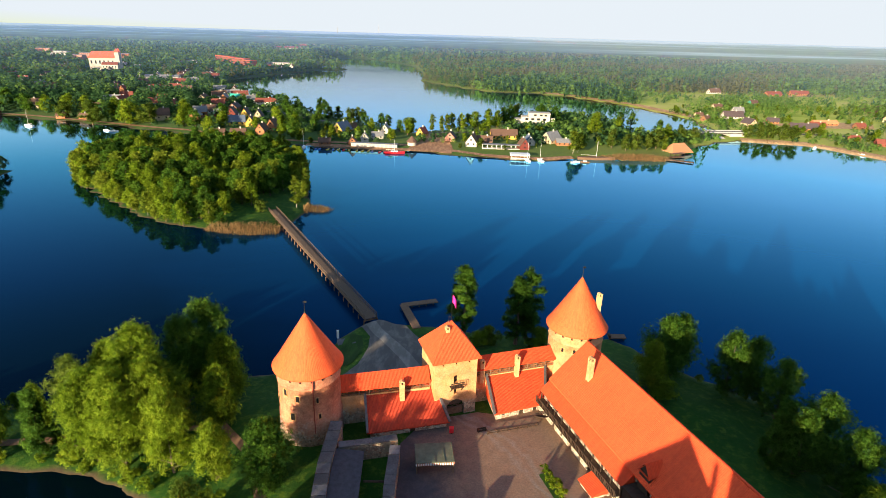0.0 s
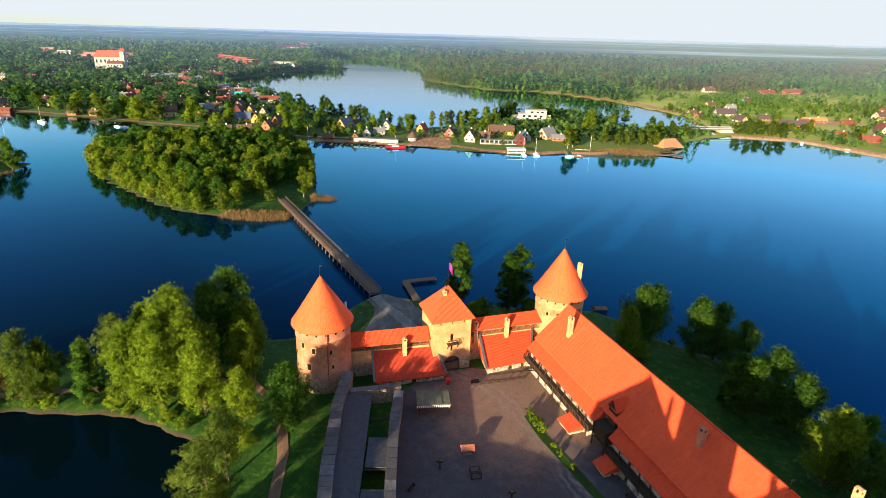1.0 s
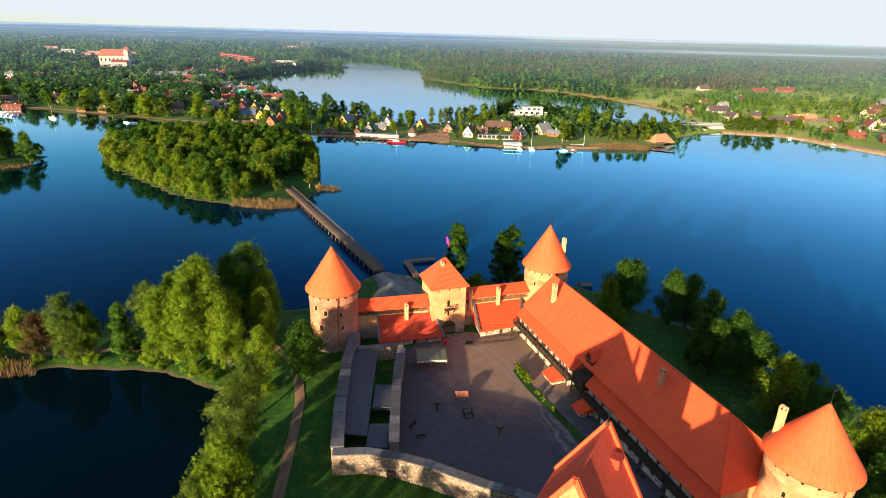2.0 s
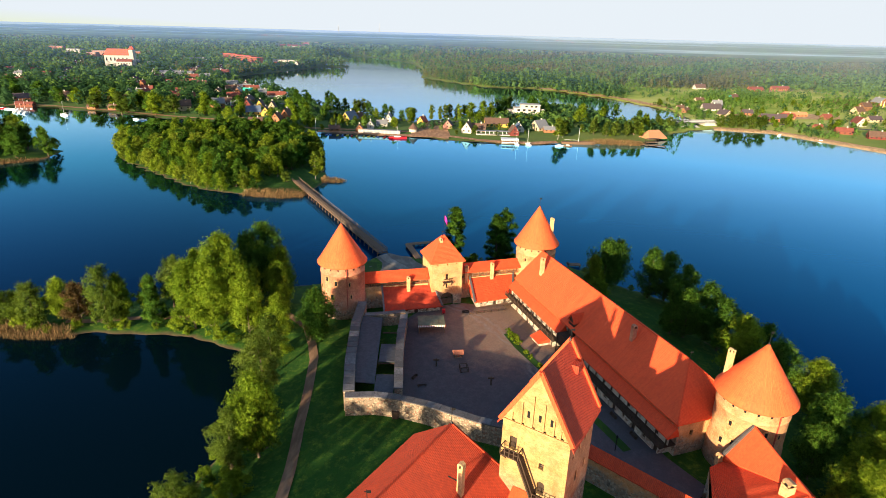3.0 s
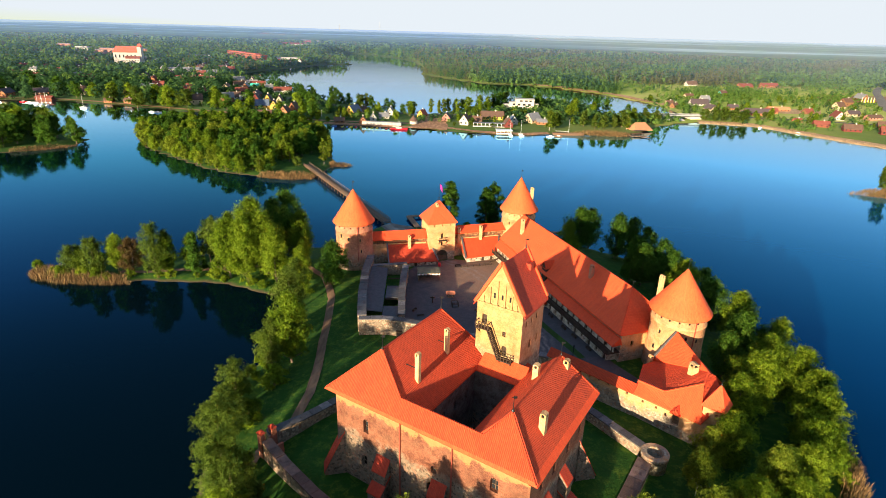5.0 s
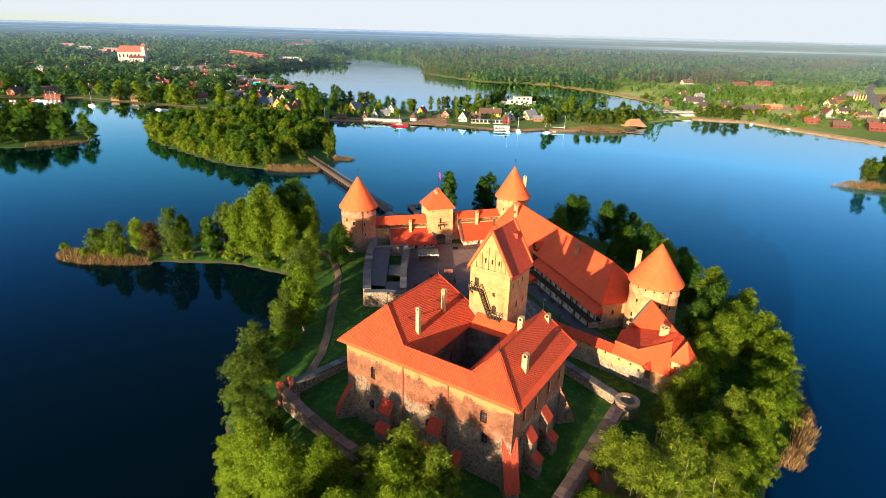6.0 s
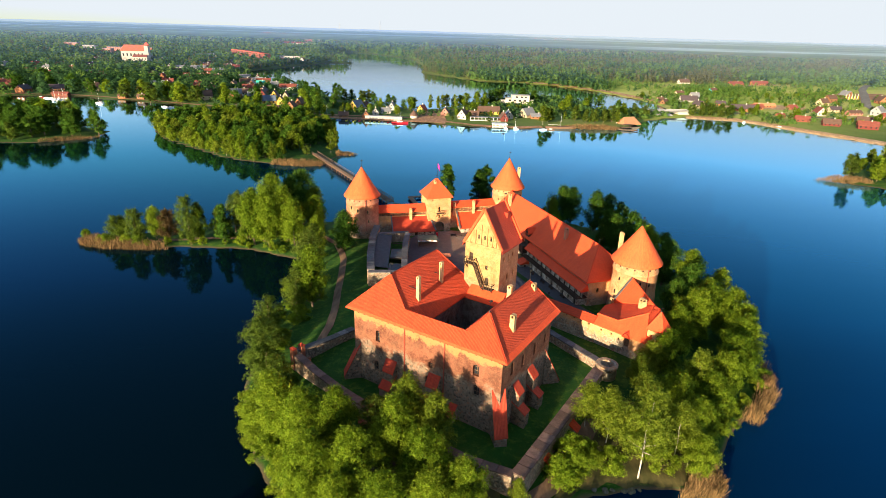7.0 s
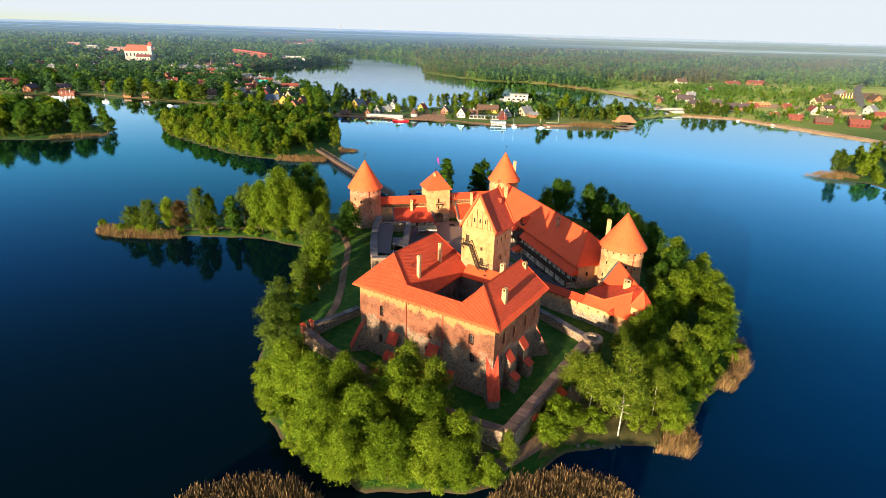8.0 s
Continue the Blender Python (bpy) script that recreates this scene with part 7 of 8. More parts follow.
for x, y, dg_ in ((-1.0, 54.2, 10), (-2.6, 57.5, 60), (10, 87.5, 17), (36.2, 45.2, -72), (34.6, 49.4, -72), (38.2, 39.5, -72), (32.6, 55.6, -72), (31.0, 61.2, -72)):
    bn = thing("bench", "plain dark timber bench in the castle yard", "bench", x, y, 3.05, dg_, "benches in the yard")
    Geo().box(-0.95, 0.95, -0.22, 0.22, 0.42, 0.5).out("seat", WOOD, bn)
    Geo().box(-0.95, 0.95, 0.2, 0.26, 0.6, 0.95).out("backrest", WOOD, bn)
    for s in (-0.75, 0.75):
        Geo().box(s - 0.05, s + 0.05, -0.2, 0.26, -0.05, 0.9).out("leg", WOOD, bn)
rail = thing("hitching_rail", "low timber rail fence in front of the store house", "fence")
RM = pose(11.0, 86.6, 3.05, 0, 0, 14)
for k in range(6):
    Geo().box(k * 2.0 - 0.09, k * 2.0 + 0.09, -0.09, 0.09, -0.1, 1.1, RM).out("post", WOOD, rail)
for z in (0.5, 0.95):
    Geo().box(-0.2, 10.2, -0.06, 0.06, z, z + 0.12, RM).out("bar", WOOD, rail)
sign = thing("red_post_box", "small bright red box on a dark post by the guard house", "box")
RED = plain("red_paint", (0.6, 0.02, 0.03), 0.5, 0.1)
Geo().box(4.0, 4.4, 86.6, 87.0, 3.0, 3.7).out("post", WOOD, sign)
Geo().box(3.8, 4.6, 86.4, 87.2, 3.7, 4.7).out("box", RED, sign)
for x, y, h in ((20.4, 75.0, 1.7), (21.3, 72.4, 2.0), (20.0, 77.2, 1.5), (20.9, 73.8, 1.9), (22.9, 67.6, 1.3), (23.6, 65.8, 1.2), (25.0, 62.4, 1.1)):
    plant("shrub", x, y, h, 1.2)
lamp = thing("yard_lamp", "dark iron lantern on a post in the yard", "lamp", 33.6, 35.6, 3.0)
Geo().lathe([(0.09, 0), (0.06, 3.2)], 8).out("post", IRON, lamp)
Geo().lathe([(0.14, 3.2), (0.24, 3.65), (0.05, 3.9)], 8).out("lantern", IRON, lamp)


# ---- boulders on the shore ----
MOSSY = plain("mossy_boulder", (0.11, 0.1, 0.07), 0.9, 0.4, 2.0)


def boulder(x, y, r, seed_):
    rng = np.random.default_rng(seed_)
    bm = bmesh.new()
    bmesh.ops.create_icosphere(bm, subdivisions=2, radius=1.0)
    for v in bm.verts:
        v.co *= 1 + 0.18 * math.sin(v.co.x * 3.1 + seed_) * math.cos(v.co.y * 2.7) + rng.normal(0, 0.04)
    me = bpy.data.meshes.new("boulder")
    bm.to_mesh(me)
    bm.free()
    me.materials.append(MOSSY)
    z = float(height(np.array([x]), np.array([y]))[0])
    ob = tagged(new("boulder", me), "mossy grey boulder at the water's edge", "boulder", "shore boulders")
    ob.matrix_basis = pose(x, y, max(z, -0.1) + r * 0.05, 0, 0, seed_ * 47)
    ob.scale = (r, r * 0.75, r * 0.42)


for i, (x, y, r) in enumerate(((29.4, -26.9, 0.6), (31.2, -27.0, 0.8), (32.4, -26.8, 0.5), (34.6, -26.7, 0.7), (35.8, -26.6, 0.9), (37.2, -26.4, 0.5), (34.2, -21.0, 0.6), (35.2, -20.4, 0.6), (35.0, -22.0, 0.5))):
    boulder(x, y, r, i + 1)


# ---- town across the water ----
WALLS = {k: plain(k + "_render", c, 0.9, 0.1, 0.8) for k, c in {
    "white": (0.48, 0.44, 0.38), "yellow": (0.55, 0.36, 0.07), "cream": (0.46, 0.37, 0.23), "red": (0.15, 0.036, 0.03), "brown": (0.2, 0.10, 0.05),
    "orange": (0.33, 0.14, 0.065), "pink": (0.42, 0.2, 0.15), "teal": (0.06, 0.36, 0.28), "grey": (0.3, 0.3, 0.3), "redbrick": (0.19, 0.062, 0.038)}.items()}
ROOFS = {k: plain(k + "_roofing", c, 0.8, 0.22, 0.7) for k, c in {
    "red": (0.2, 0.06, 0.042), "brown": (0.12, 0.07, 0.05), "grey": (0.2, 0.2, 0.21), "blue": (0.10, 0.13, 0.19), "dark": (0.08, 0.06, 0.065), "bright": (0.62, 0.11, 0.05), "teal": (0.06, 0.4, 0.32)}.items()}


def z_at(x, y):
    return float(height(np.array([float(x)]), np.array([float(y)]))[0])


TAKEN = []


def house(x, y, deg, ln, wd, h, rh, wall, roof, label, kind="house", chim=True, rows=1, flatroof=False, group=""):
    """A house with its gables at both ends of its length, windows on all sides."""
    z = max(z_at(x, y), 0.9) - 0.1
    TAKEN.append((x, y, max(ln, wd) * 0.62 + 2))
    t = thing("house" if kind == "house" else kind.replace(" ", "_"), label, kind, x, y, z, deg, group)
    a, b = ln / 2, wd / 2
    g = Geo().box(-a, a, -b, b, -1.5, h)
    if not flatroof:
        for s in (-1, 1):
            g.face(*[(s * a, -s * b, h), (s * a, s * b, h), (s * a, 0, h + rh * 0.97)])
    g.out("wall", WALLS[wall], t)
    o = 0.55
    if flatroof:
        Geo().box(-a - 0.2, a + 0.2, -b - 0.2, b + 0.2, h, h + 0.5).out("roof", ROOFS[roof], t)
    else:
        k = rh / b
        r = Geo()
        for s in (-1, 1):
            q = [Vector((-a - o, s * (b + o), h - o * k)), Vector((a + o, s * (b + o), h - o * k)), Vector((a + o, 0, h + rh)), Vector((-a - o, 0, h + rh))]
            q = q if s < 0 else q[::-1]
            lo = [v - Vector((0, 0, 0.25)) for v in q]
            r.face(*q).face(*lo[::-1])
            for i in range(4):
                j = (i + 1) % 4
                r.face(q[i], lo[i], lo[j], q[j])
        r.out("roof", ROOFS[roof], t)
    if chim:
        c = Geo().box(a * 0.3 - 0.4, a * 0.3 + 0.4, -0.4, 0.4, h + rh * 0.55, h + rh + 1.0).out("chimney", WALLS["white"], t)
    n = max(2, int(ln / 3.2)) if group != "town houses among trees" else 2
    hs = h / rows
    cs, sn = math.cos(radians(deg)), math.sin(radians(deg))
    for s in (-1, 1):
        front, end = s * cs * y - s * sn * x < 0, s * cs * x + s * sn * y < 0
        for j in range(rows if front else 0):
            for i in range(n):
                px_ = -a + ln * (i + 0.5) / n
                w = new("window", WIN_X)
                w.parent, w.location, w.scale = t, (px_, s * b, hs * j + hs * 0.35), (1, s, min(1.3, hs * 0.42))
        for i in range(max(1, int(wd / 3.6)) if end else 0):
            m = max(1, int(wd / 3.6))
            w = new("window", WIN_Y)
            w.parent, w.location, w.scale = t, (s * a, -b + wd * (i + 0.5) / m, h * 0.36), (s, 1, min(1.3, hs * 0.42))
        if end and not flatroof and rh > 3:
            w = new("window", WIN_Y)
            w.parent, w.location, w.scale = t, (s * a, 0, h + rh * 0.22), (s, 1, 1.0)
    return t


WIN_X = Geo().box(-0.55, 0.55, -0.05, 0.06, 0, 1).data("window", GLASS)
WIN_Y = Geo().box(-0.05, 0.06, -0.55, 0.55, 0, 1).data("window", GLASS)
HOUSES = """
-66 426 62 14 10 3.4 6.2 yellow blue yellow house with a steep blue-grey roof
-72 384 10 9 6 2.6 2.6 brown brown brown timber boathouse with awning
-53 383.5 95 8 7 2.6 4 orange brown orange timber boathouse with pointed gable
-46 396 95 7 6 3 4 white grey white cottage with a grey gabled roof
-61 438 20 9 7 3 3.6 cream brown cream cottage with brown roof
-38 404 20 9 6 3 3 white grey low white cottage with grey roof
-34 430 85 10 7 3.4 5 white grey white house with steep grey roof
-6 421 60 8 7 3.2 4.6 yellow red yellow house with red gabled roof
-123 416 80 9 8 4 5 orange brown orange timber house with brown roof
-152 450 15 14 9 4 5 yellow blue yellow house with dark blue roof
-140 446 95 9 8 4.2 5 yellow dark yellow gabled house with dark roof
-155 482 95 12 9 4.6 6.4 yellow dark tall yellow gabled house with dark roof
-143 478 95 10 8 4.4 6 cream dark cream gabled house with dark roof
-170 494 95 11 8 4 6 red dark red house with dark gabled roof
-153 409 10 12 7 3 2.6 brown brown long brown timber shed near the shore
-139 412 10 12 6 3 2.4 orange brown long orange timber shed near the shore
-118 428 75 9 8 5 5.5 orange brown tall orange house with brown gable
-180 491 15 10 8 4 4 red grey red house with grey roof
-196 512 20 12 9 4 4.6 white brown white house with brown roof
-205 560 10 14 9 4 4.5 white red white house with red roof
-185 600 30 12 9 4.5 4.5 white grey white house with grey roof by the lake
-165 580 10 22 9 5 3.5 white red long white house with red roof by the lake
-210 640 20 20 10 5 4 pink red pink house with red roof by the lake
-205 612 5 12 8 5 3 white teal white house with pale green roof
14.5 402 80 9 8 3.4 4.4 pink dark pink house with dark gabled roof
29 386 75 12 9 3.4 6.2 white brown white and brown half-timbered inn
38 391 -10 12 7 3 4 brown brown brown timbered wing of the inn
54 414 3 22 9 4 4.4 yellow brown long yellow house with brown roof
63 378 95 10 7.5 3.2 5.4 red brown red timber boathouse with pointed gable
69 392 95 9 8 3.4 4.6 white blue small blue-roofed white house
87 403 40 14 11 3.4 6 cream grey cream house with a large grey roof
94 394 0 12 8 3 2.4 orange grey orange timber terrace house with grey roof
300 560 0 26 11 4 6.2 white dark white house with large dark hipped roof
268 548 30 10 8 3 4 brown brown brown timber cottage in the gardens
272 572 10 10 7 3 3.6 cream brown cream cottage in the gardens
384 676 20 14 10 4.5 4.5 teal brown turquoise house with brown roof
322 528 -15 13 9 4 4 orange dark orange house with dark roof
325 487 -8 30 10 4.4 5 orange dark long orange house with dark dormered roof
350 505 -8 16 9 4 3.5 orange red orange house with red roof
369 524 0 30 10 3.4 3 orange orange_ long low orange house on bare earth
388 504 10 12 8 3.6 4 brown red brown house with red roof
338 441 0 9 7 3 3 orange red orange shore cottage with red roof
345 418 -20 16 9 3.4 4 redbrick red red shore house with red tiled roof
357 396 -20 18 10 3.8 4.6 red brown dark red timber shore house
379 381 -25 20 11 5 4.4 red red tall red shore house with balconies
398 366 -20 14 10 4 4 red brown red timber house near the shore
424 489 0 16 10 4 4 cream dark cream house with dark roof
428 466 10 20 9 4 3 pink brown pink house with brown roof
445 440 -20 18 10 4 4 orange red orange house with red roof
405 420 -30 16 9 3.5 4 redbrick brown red brick house with brown roof
440 395 -30 18 10 4 3 teal teal turquoise-roofed pavilion near the shore
469 781 10 30 12 4 5 orange red orange farmhouse with red roof
512 793 5 36 12 4 5 orange red long orange farmhouse with red roof
400 808 15 24 11 4 6 white brown white gabled house in the fields
323 639 10 14 9 4 4 cream brown cream cottage in the fields
-327 623 80 6 6 9 4 orange red narrow red-roofed brick tower house
-362 795 8 50 14 9 3 white grey long white building with grey roof
-330 770 20 18 10 5 5 pink red pink house with red roof
-300 690 10 16 10 5 5 white red white house with red roof
-318 1000 12 13 9 4 4.5 cream brown cream gabled house by the lake
-345 905 30 13 9 4 4.5 yellow brown yellow house with brown roof by the lake
-330 1090 0 16 10 5 5 white grey white house by the lake
-322 880 10 13 9 5 5 white red white house with red gable by the lake
-367 483 0 18 6 2.4 1.7 redbrick red long red timber boathouse by the promenade
-300 471 -5 9 6 3 2.5 orange brown orange timber kiosk by the promenade
-281 469 -5 8 6 3 2.5 orange brown open orange timber pavilion by the promenade
-446 514 20 22 12 5 7 redbrick red red barn with a tall tiled roof near the shore
-306 1104 20 15 10 5 5 cream red cream house with red roof on the lake bank
-286 1118 100 14 10 5 5.5 white red white house with red gable on the lake bank
-264 1120 95 15 11 5 7 white brown white house with a tall pointed gable on the lake bank
-247 1142 20 11 8 4 4 brown dark brown cottage on the lake bank
-222 652 15 18 9 5 4 white grey long white boat club with grey roof by the lake
-232 690 100 12 9 5 5 white red white boat club house with red gable by the lake
-512 692 15 10 8 9 3 white grey narrow white tower among trees
""".strip()
ROOFS["orange_"] = plain("orange_roofing", (0.5, 0.24, 0.11), 0.85, 0.2)
for row in HOUSES.split("\n"):
    q = row.split()
    nums = [float(v) for v in q[:7]]
    small = 0.74 if nums[0] > 235 else 0.86
    nums[3:7] = [v * small for v in nums[3:7]]
    house(*nums, q[7], q[8], " ".join(q[9:]), rows=2 if nums[5] > 3.8 else 1)
# red brick flats and distant blocks
for x, y, ln, h in ((-424, 1205, 26, 15), (-401, 1176, 28, 16), (-377, 1146, 28, 16), (-354, 1116, 28, 17), (-332, 1086, 26, 16)):
    house(x, y, -38, ln, 12, h, 1, "redbrick", "bright", "red brick block of flats in the town", "block of flats", False, 4, True, "red brick flats")
for x, y, ln in ((-462, 1130, 32), (-436, 1096, 22), (-300, 1165, 44)):
    house(x, y, 5, ln, 12, 9, 1, "white", "grey", "pale plastered block in the town", "block of flats", False, 3, True, "pale flats")
for x, y, ln in ((-705, 1135, 36), (-655, 1155, 40), (-735, 1195, 30), (-606, 1165, 34), (-640, 1085, 22), (-810, 1260, 30)):
    house(x, y, trng.uniform(-10, 20), ln, 13, 12, 1, trng.choice(["pink", "cream", "orange", "white"]), "grey", "distant five-storey panel block", "block of flats", False, 5, True, "distant panel blocks")
# small scattered roofs of the old town and the far villages
spots = [(trng.uniform(-440, -150), trng.uniform(455, 700)) for _ in range(60)] + [(trng.uniform(-620, -200), trng.uniform(600, 1050)) for _ in range(60)]
spots += [(trng.uniform(-1500, 500), trng.uniform(1700, 2900)) for _ in range(26)] + [(trng.uniform(280, 560), trng.uniform(430, 620)) for _ in range(12)]
for x, y in spots:
    near = np.array([x]), np.array([y])
    if min(depth_in(*near, MAIN)[0], -depth_in(*near, LAKE)[0]) < 16 or any(math.hypot(x - a, y - b) < r + 7 for a, b, r in TAKEN):
        continue
    w = trng.choice(["white", "cream", "brown", "cream", "white", "grey", "orange"])
    r = trng.choice(["red", "brown", "grey", "dark", "grey", "brown", "brown"])
    house(x, y, trng.choice([10, 25, 80, 100]) + trng.uniform(-8, 8), trng.uniform(9, 15), trng.uniform(7, 9.5), trng.uniform(3.2, 5.0), trng.uniform(3.5, 5), w, r, "small town house with gabled roof among trees", group="town houses among trees")

# villages on the far land
for cx, cy, dx, dy, count in ((-1100, 2160, 70, 130, 22), (-435, 1960, 50, 150, 15), (-525, 3030, 60, 110, 9), (-770, 3040, 110, 90, 16), (785, 3640, 130, 110, 16), (-980, 2330, 60, 90, 8), (-1330, 2300, 120, 120, 10), (697, 1732, 14, 14, 2)):
    for _ in range(count):
        x, y = cx + trng.uniform(-dx, dx), cy + trng.uniform(-dy, dy)
        house(x, y, trng.uniform(-30, 60), trng.uniform(11, 20), trng.uniform(9, 11), trng.uniform(5, 7.5), trng.uniform(3.5, 5), trng.choice(["white", "cream", "white", "pink"]), trng.choice(["red", "bright", "brown", "grey"]), "pale house with gabled roof in a far village", group="houses of the far villages")
house(-1040, 2400, 10, 70, 18, 12, 1, "pink", "red", "long pink block at the far edge of town", "block of flats", False, 3, True)
house(-440, 1830, 5, 62, 20, 9, 4, "white", "red", "long white hall with red roof in a far village", "hall", False, 2)
for x, y, h in ((-576, 3700, 62), (-369, 4250, 84)):
    ms = thing("radio_mast", "slender pale lattice mast on the horizon", "mast", x, y, z_at(x, y), 0, "far masts")
    g = Geo()
    for k in range(4):
        a, b = k * math.pi / 2, (k + 1) * math.pi / 2
        g.beam((1.3 * math.cos(a), 1.3 * math.sin(a), 0), (0.5 * math.cos(a), 0.5 * math.sin(a), h), 0.7)
        for z in range(0, h - 6, 8):
            r0, r1 = 1.3 - 0.8 * z / h, 1.3 - 0.8 * (z + 8) / h
            g.beam((r0 * math.cos(a), r0 * math.sin(a), z), (r1 * math.cos(b), r1 * math.sin(b), z + 8), 0.3)
    g.out("lattice", WALLS["grey"], ms)
    Geo().box(-1.6, 1.6, -1.6, 1.6, h - 4, h - 3).out("platform", WALLS["white"], ms)

# church on the hill
cz = z_at(-505, 915)
TAKEN.append((-505, 912, 34))
ch = thing("church", "white church with a bright red roof and twin towers", "church", -508, 928, cz + 9, 14)
ch.scale = (0.84, 0.8, 0.95)
Geo().box(-24, 20, -9, 9, -14, 13).out("nave", WALLS["white"], ch)
r = Geo().roof([(-25, -10, 13), (21, -10, 13), (21, 10, 13), (-25, 10, 13)], [(-19, 0, 23), (21, 0, 23)], [(0, 1, 5, 4), (1, 2, 5), (2, 3, 4, 5), (3, 0, 4)], 0.4).out("roof", ROOFS["bright"], ch)
for y in (-6.5, 6.5):
    tw = Geo().box(20, 27, y - 3.5, y + 3.5, -14, 22).out("tower", WALLS["white"], ch)
    Geo().roof([(19.6, y - 3.9, 22), (27.4, y - 3.9, 22), (27.4, y + 3.9, 22), (19.6, y + 3.9, 22)], [(23.4, y, 28), (23.6, y, 28)], [(0, 1, 5, 4), (1, 2, 5), (2, 3, 4, 5), (3, 0, 4)], 0.3).out("tower_roof", ROOFS["bright"], tw)
for k in range(6):
    w = new("window", WIN_X)
    w.parent, w.location, w.scale = ch, (-20 + k * 7, -9, 4), (2.4, 1, 5)
annex = Geo().box(-2, 24, -17, -10.2, -14, 3).out("annex", WALLS["white"], ch)
for k in range(5):
    for z in (-6.5, -1.5):
        w = new("window", WIN_X)
        w.parent, w.location, w.scale = annex, (0.5 + k * 5, -17, z), (1.6, 1, 2.4)
Geo().roof([(-2.5, -17.8, 3), (24.5, -17.8, 3), (24.5, -10.1, 3), (-2.5, -10.1, 3)], [(-2.5, -10.2, 7), (24.5, -10.2, 7)], [(0, 1, 5, 4), (1, 2, 5), (2, 3, 4, 5), (3, 0, 4)], 0.2).out("annex_roof", ROOFS["red"], ch)

# modern white villa
vz = z_at(88, 492)
TAKEN.append((88, 492, 16))
vl = thing("villa", "white flat-roofed modern villa with stepped terraces", "villa", 88, 492, vz, -4)
Geo().box(-9, 15, -5, 7, -1, 6.6).out("wall", WALLS["white"], vl)
Geo().box(-15, -9, -4, 6, -1, 4.4).out("wing", WALLS["white"], vl)
Geo().box(-3, 15, -5, 7, 6.6, 9.4).out("upper_storey", WALLS["white"], vl)
Geo().box(-3.3, 15.4, -5.4, 7.4, 9.4, 9.8).out("roof", WALLS["white"], vl)
for x in (-6, -1, 4, 9):
    Geo().box(x, x + 2.6, -5.08, -4.96, 3.8, 5.6).out("window", GLASS, vl)
for x in (1, 6, 10):
    Geo().box(x, x + 2.4, -5.08, -4.96, 7.4, 8.9).out("window", GLASS, vl)
Geo().box(16.5, 19.5, -2, 1, -1, 5.5).out("stair_tower", WALLS["white"], vl)

# long white boat sheds on the quay
for x, y, ln in ((-44.5, 378.5, 17), (-30.5, 376.5, 17)):
    s = thing("boat_shed", "long low white boat shed with grey roof on the quay", "shed", x, y, z_at(x, y) - 0.1, -7, "boat sheds on the quay")
    TAKEN.append((x, y, 8))
    Geo().box(-ln / 2, ln / 2, -2, 2, -0.8, 2.4).out("wall", WALLS["white"], s)
    Geo().box(-ln / 2 - 0.3, ln / 2 + 0.3, -2.4, 2.4, 2.4, 2.65).out("roof", ROOFS["grey"], s)
    for k in range(6):
        Geo().box(-ln / 2 + 0.5 + k * ln / 6, -ln / 2 + 2.3 + k * ln / 6, -2.06, -1.95, 0.1, 2.0).out("door", WALLS["grey"], s)
hut = thing("kiosk", "round quay kiosk with a pointed brown roof", "kiosk", -12.5, 384, z_at(-12.5, 384))
TAKEN.append((-12.5, 384, 5))
Geo().lathe([(3.0, -0.8), (3.0, 2.4)], 10).out("wall", WALLS["white"], hut)
Geo().lathe([(3.9, 2.3), (3.9, 2.5), (0.1, 6.6)], 10).out("roof", ROOFS["brown"], hut)
# long white terrace in front of the inn
tr = thing("terrace_pavilion", "long low white terrace pavilion by the shore", "pavilion", 48, 377, z_at(48, 377), -3)
TAKEN.append((48, 377, 10))
Geo().box(-13, 13, -2.5, 2.5, 2.6, 2.9).out("roof", ROOFS["grey"], tr)
Geo().box(-13, 13, -2.5, 2.5, -0.8, 0.3).out("base", WALLS["white"], tr)
for k in range(9):
    for s in (-2.3, 2.3):
        Geo().box(-12.8 + k * 3.2, -12.6 + k * 3.2, s - 0.1, s + 0.1, 0.3, 2.6).out("post", WHITE, tr)
# floating pavilion
fp = thing("floating_pavilion", "white floating pavilion with open sides on a raft", "pavilion", 57, 353, 0.0, -3)
Geo().box(-6, 6, -3.6, 3.6, -0.4, 0.5).out("raft", WALLS["grey"], fp)
Geo().box(-6.2, 6.2, -3.8, 3.8, 3.0, 3.4).out("roof", WHITE, fp)
for k in range(5):
    for s in (-3.4, 3.4):
        Geo().box(-5.8 + k * 2.85, -5.6 + k * 2.85, s - 0.1, s + 0.1, 0.5, 3.0).out("post", WHITE, fp)
for s in (-3.45, 3.45):
    Geo().box(-5.8, 5.8, s - 0.05, s + 0.05, 0.9, 1.4).out("railing", WHITE, fp)


# ---- boats ----
def hull(ln, wd, hg):
    g = Geo()
    secs = []
    for k in range(7):
        f = k / 6
        w = wd / 2 * (1 - abs(2 * f - 0.85) ** 2.2 * 0.95) if f > 0.42 else wd / 2 * (0.72 + 0.28 * f / 0.42)
        w = max(w, 0.04)
        x = -ln / 2 + ln * f
        lift = 0.25 * hg * max(0, f - 0.5) * 2
        secs.append([(x, -w, hg + lift), (x, -w * 0.75, -0.15), (x, w * 0.75, -0.15), (x, w, hg + lift)])
    for a, b in zip(secs, secs[1:]):
        for i in range(3):
            g.face(a[i], a[i + 1], b[i + 1], b[i])
        g.face(a[3], a[0], b[0], b[3])
    g.face(*secs[0]), g.face(*secs[-1][::-1])
    return g


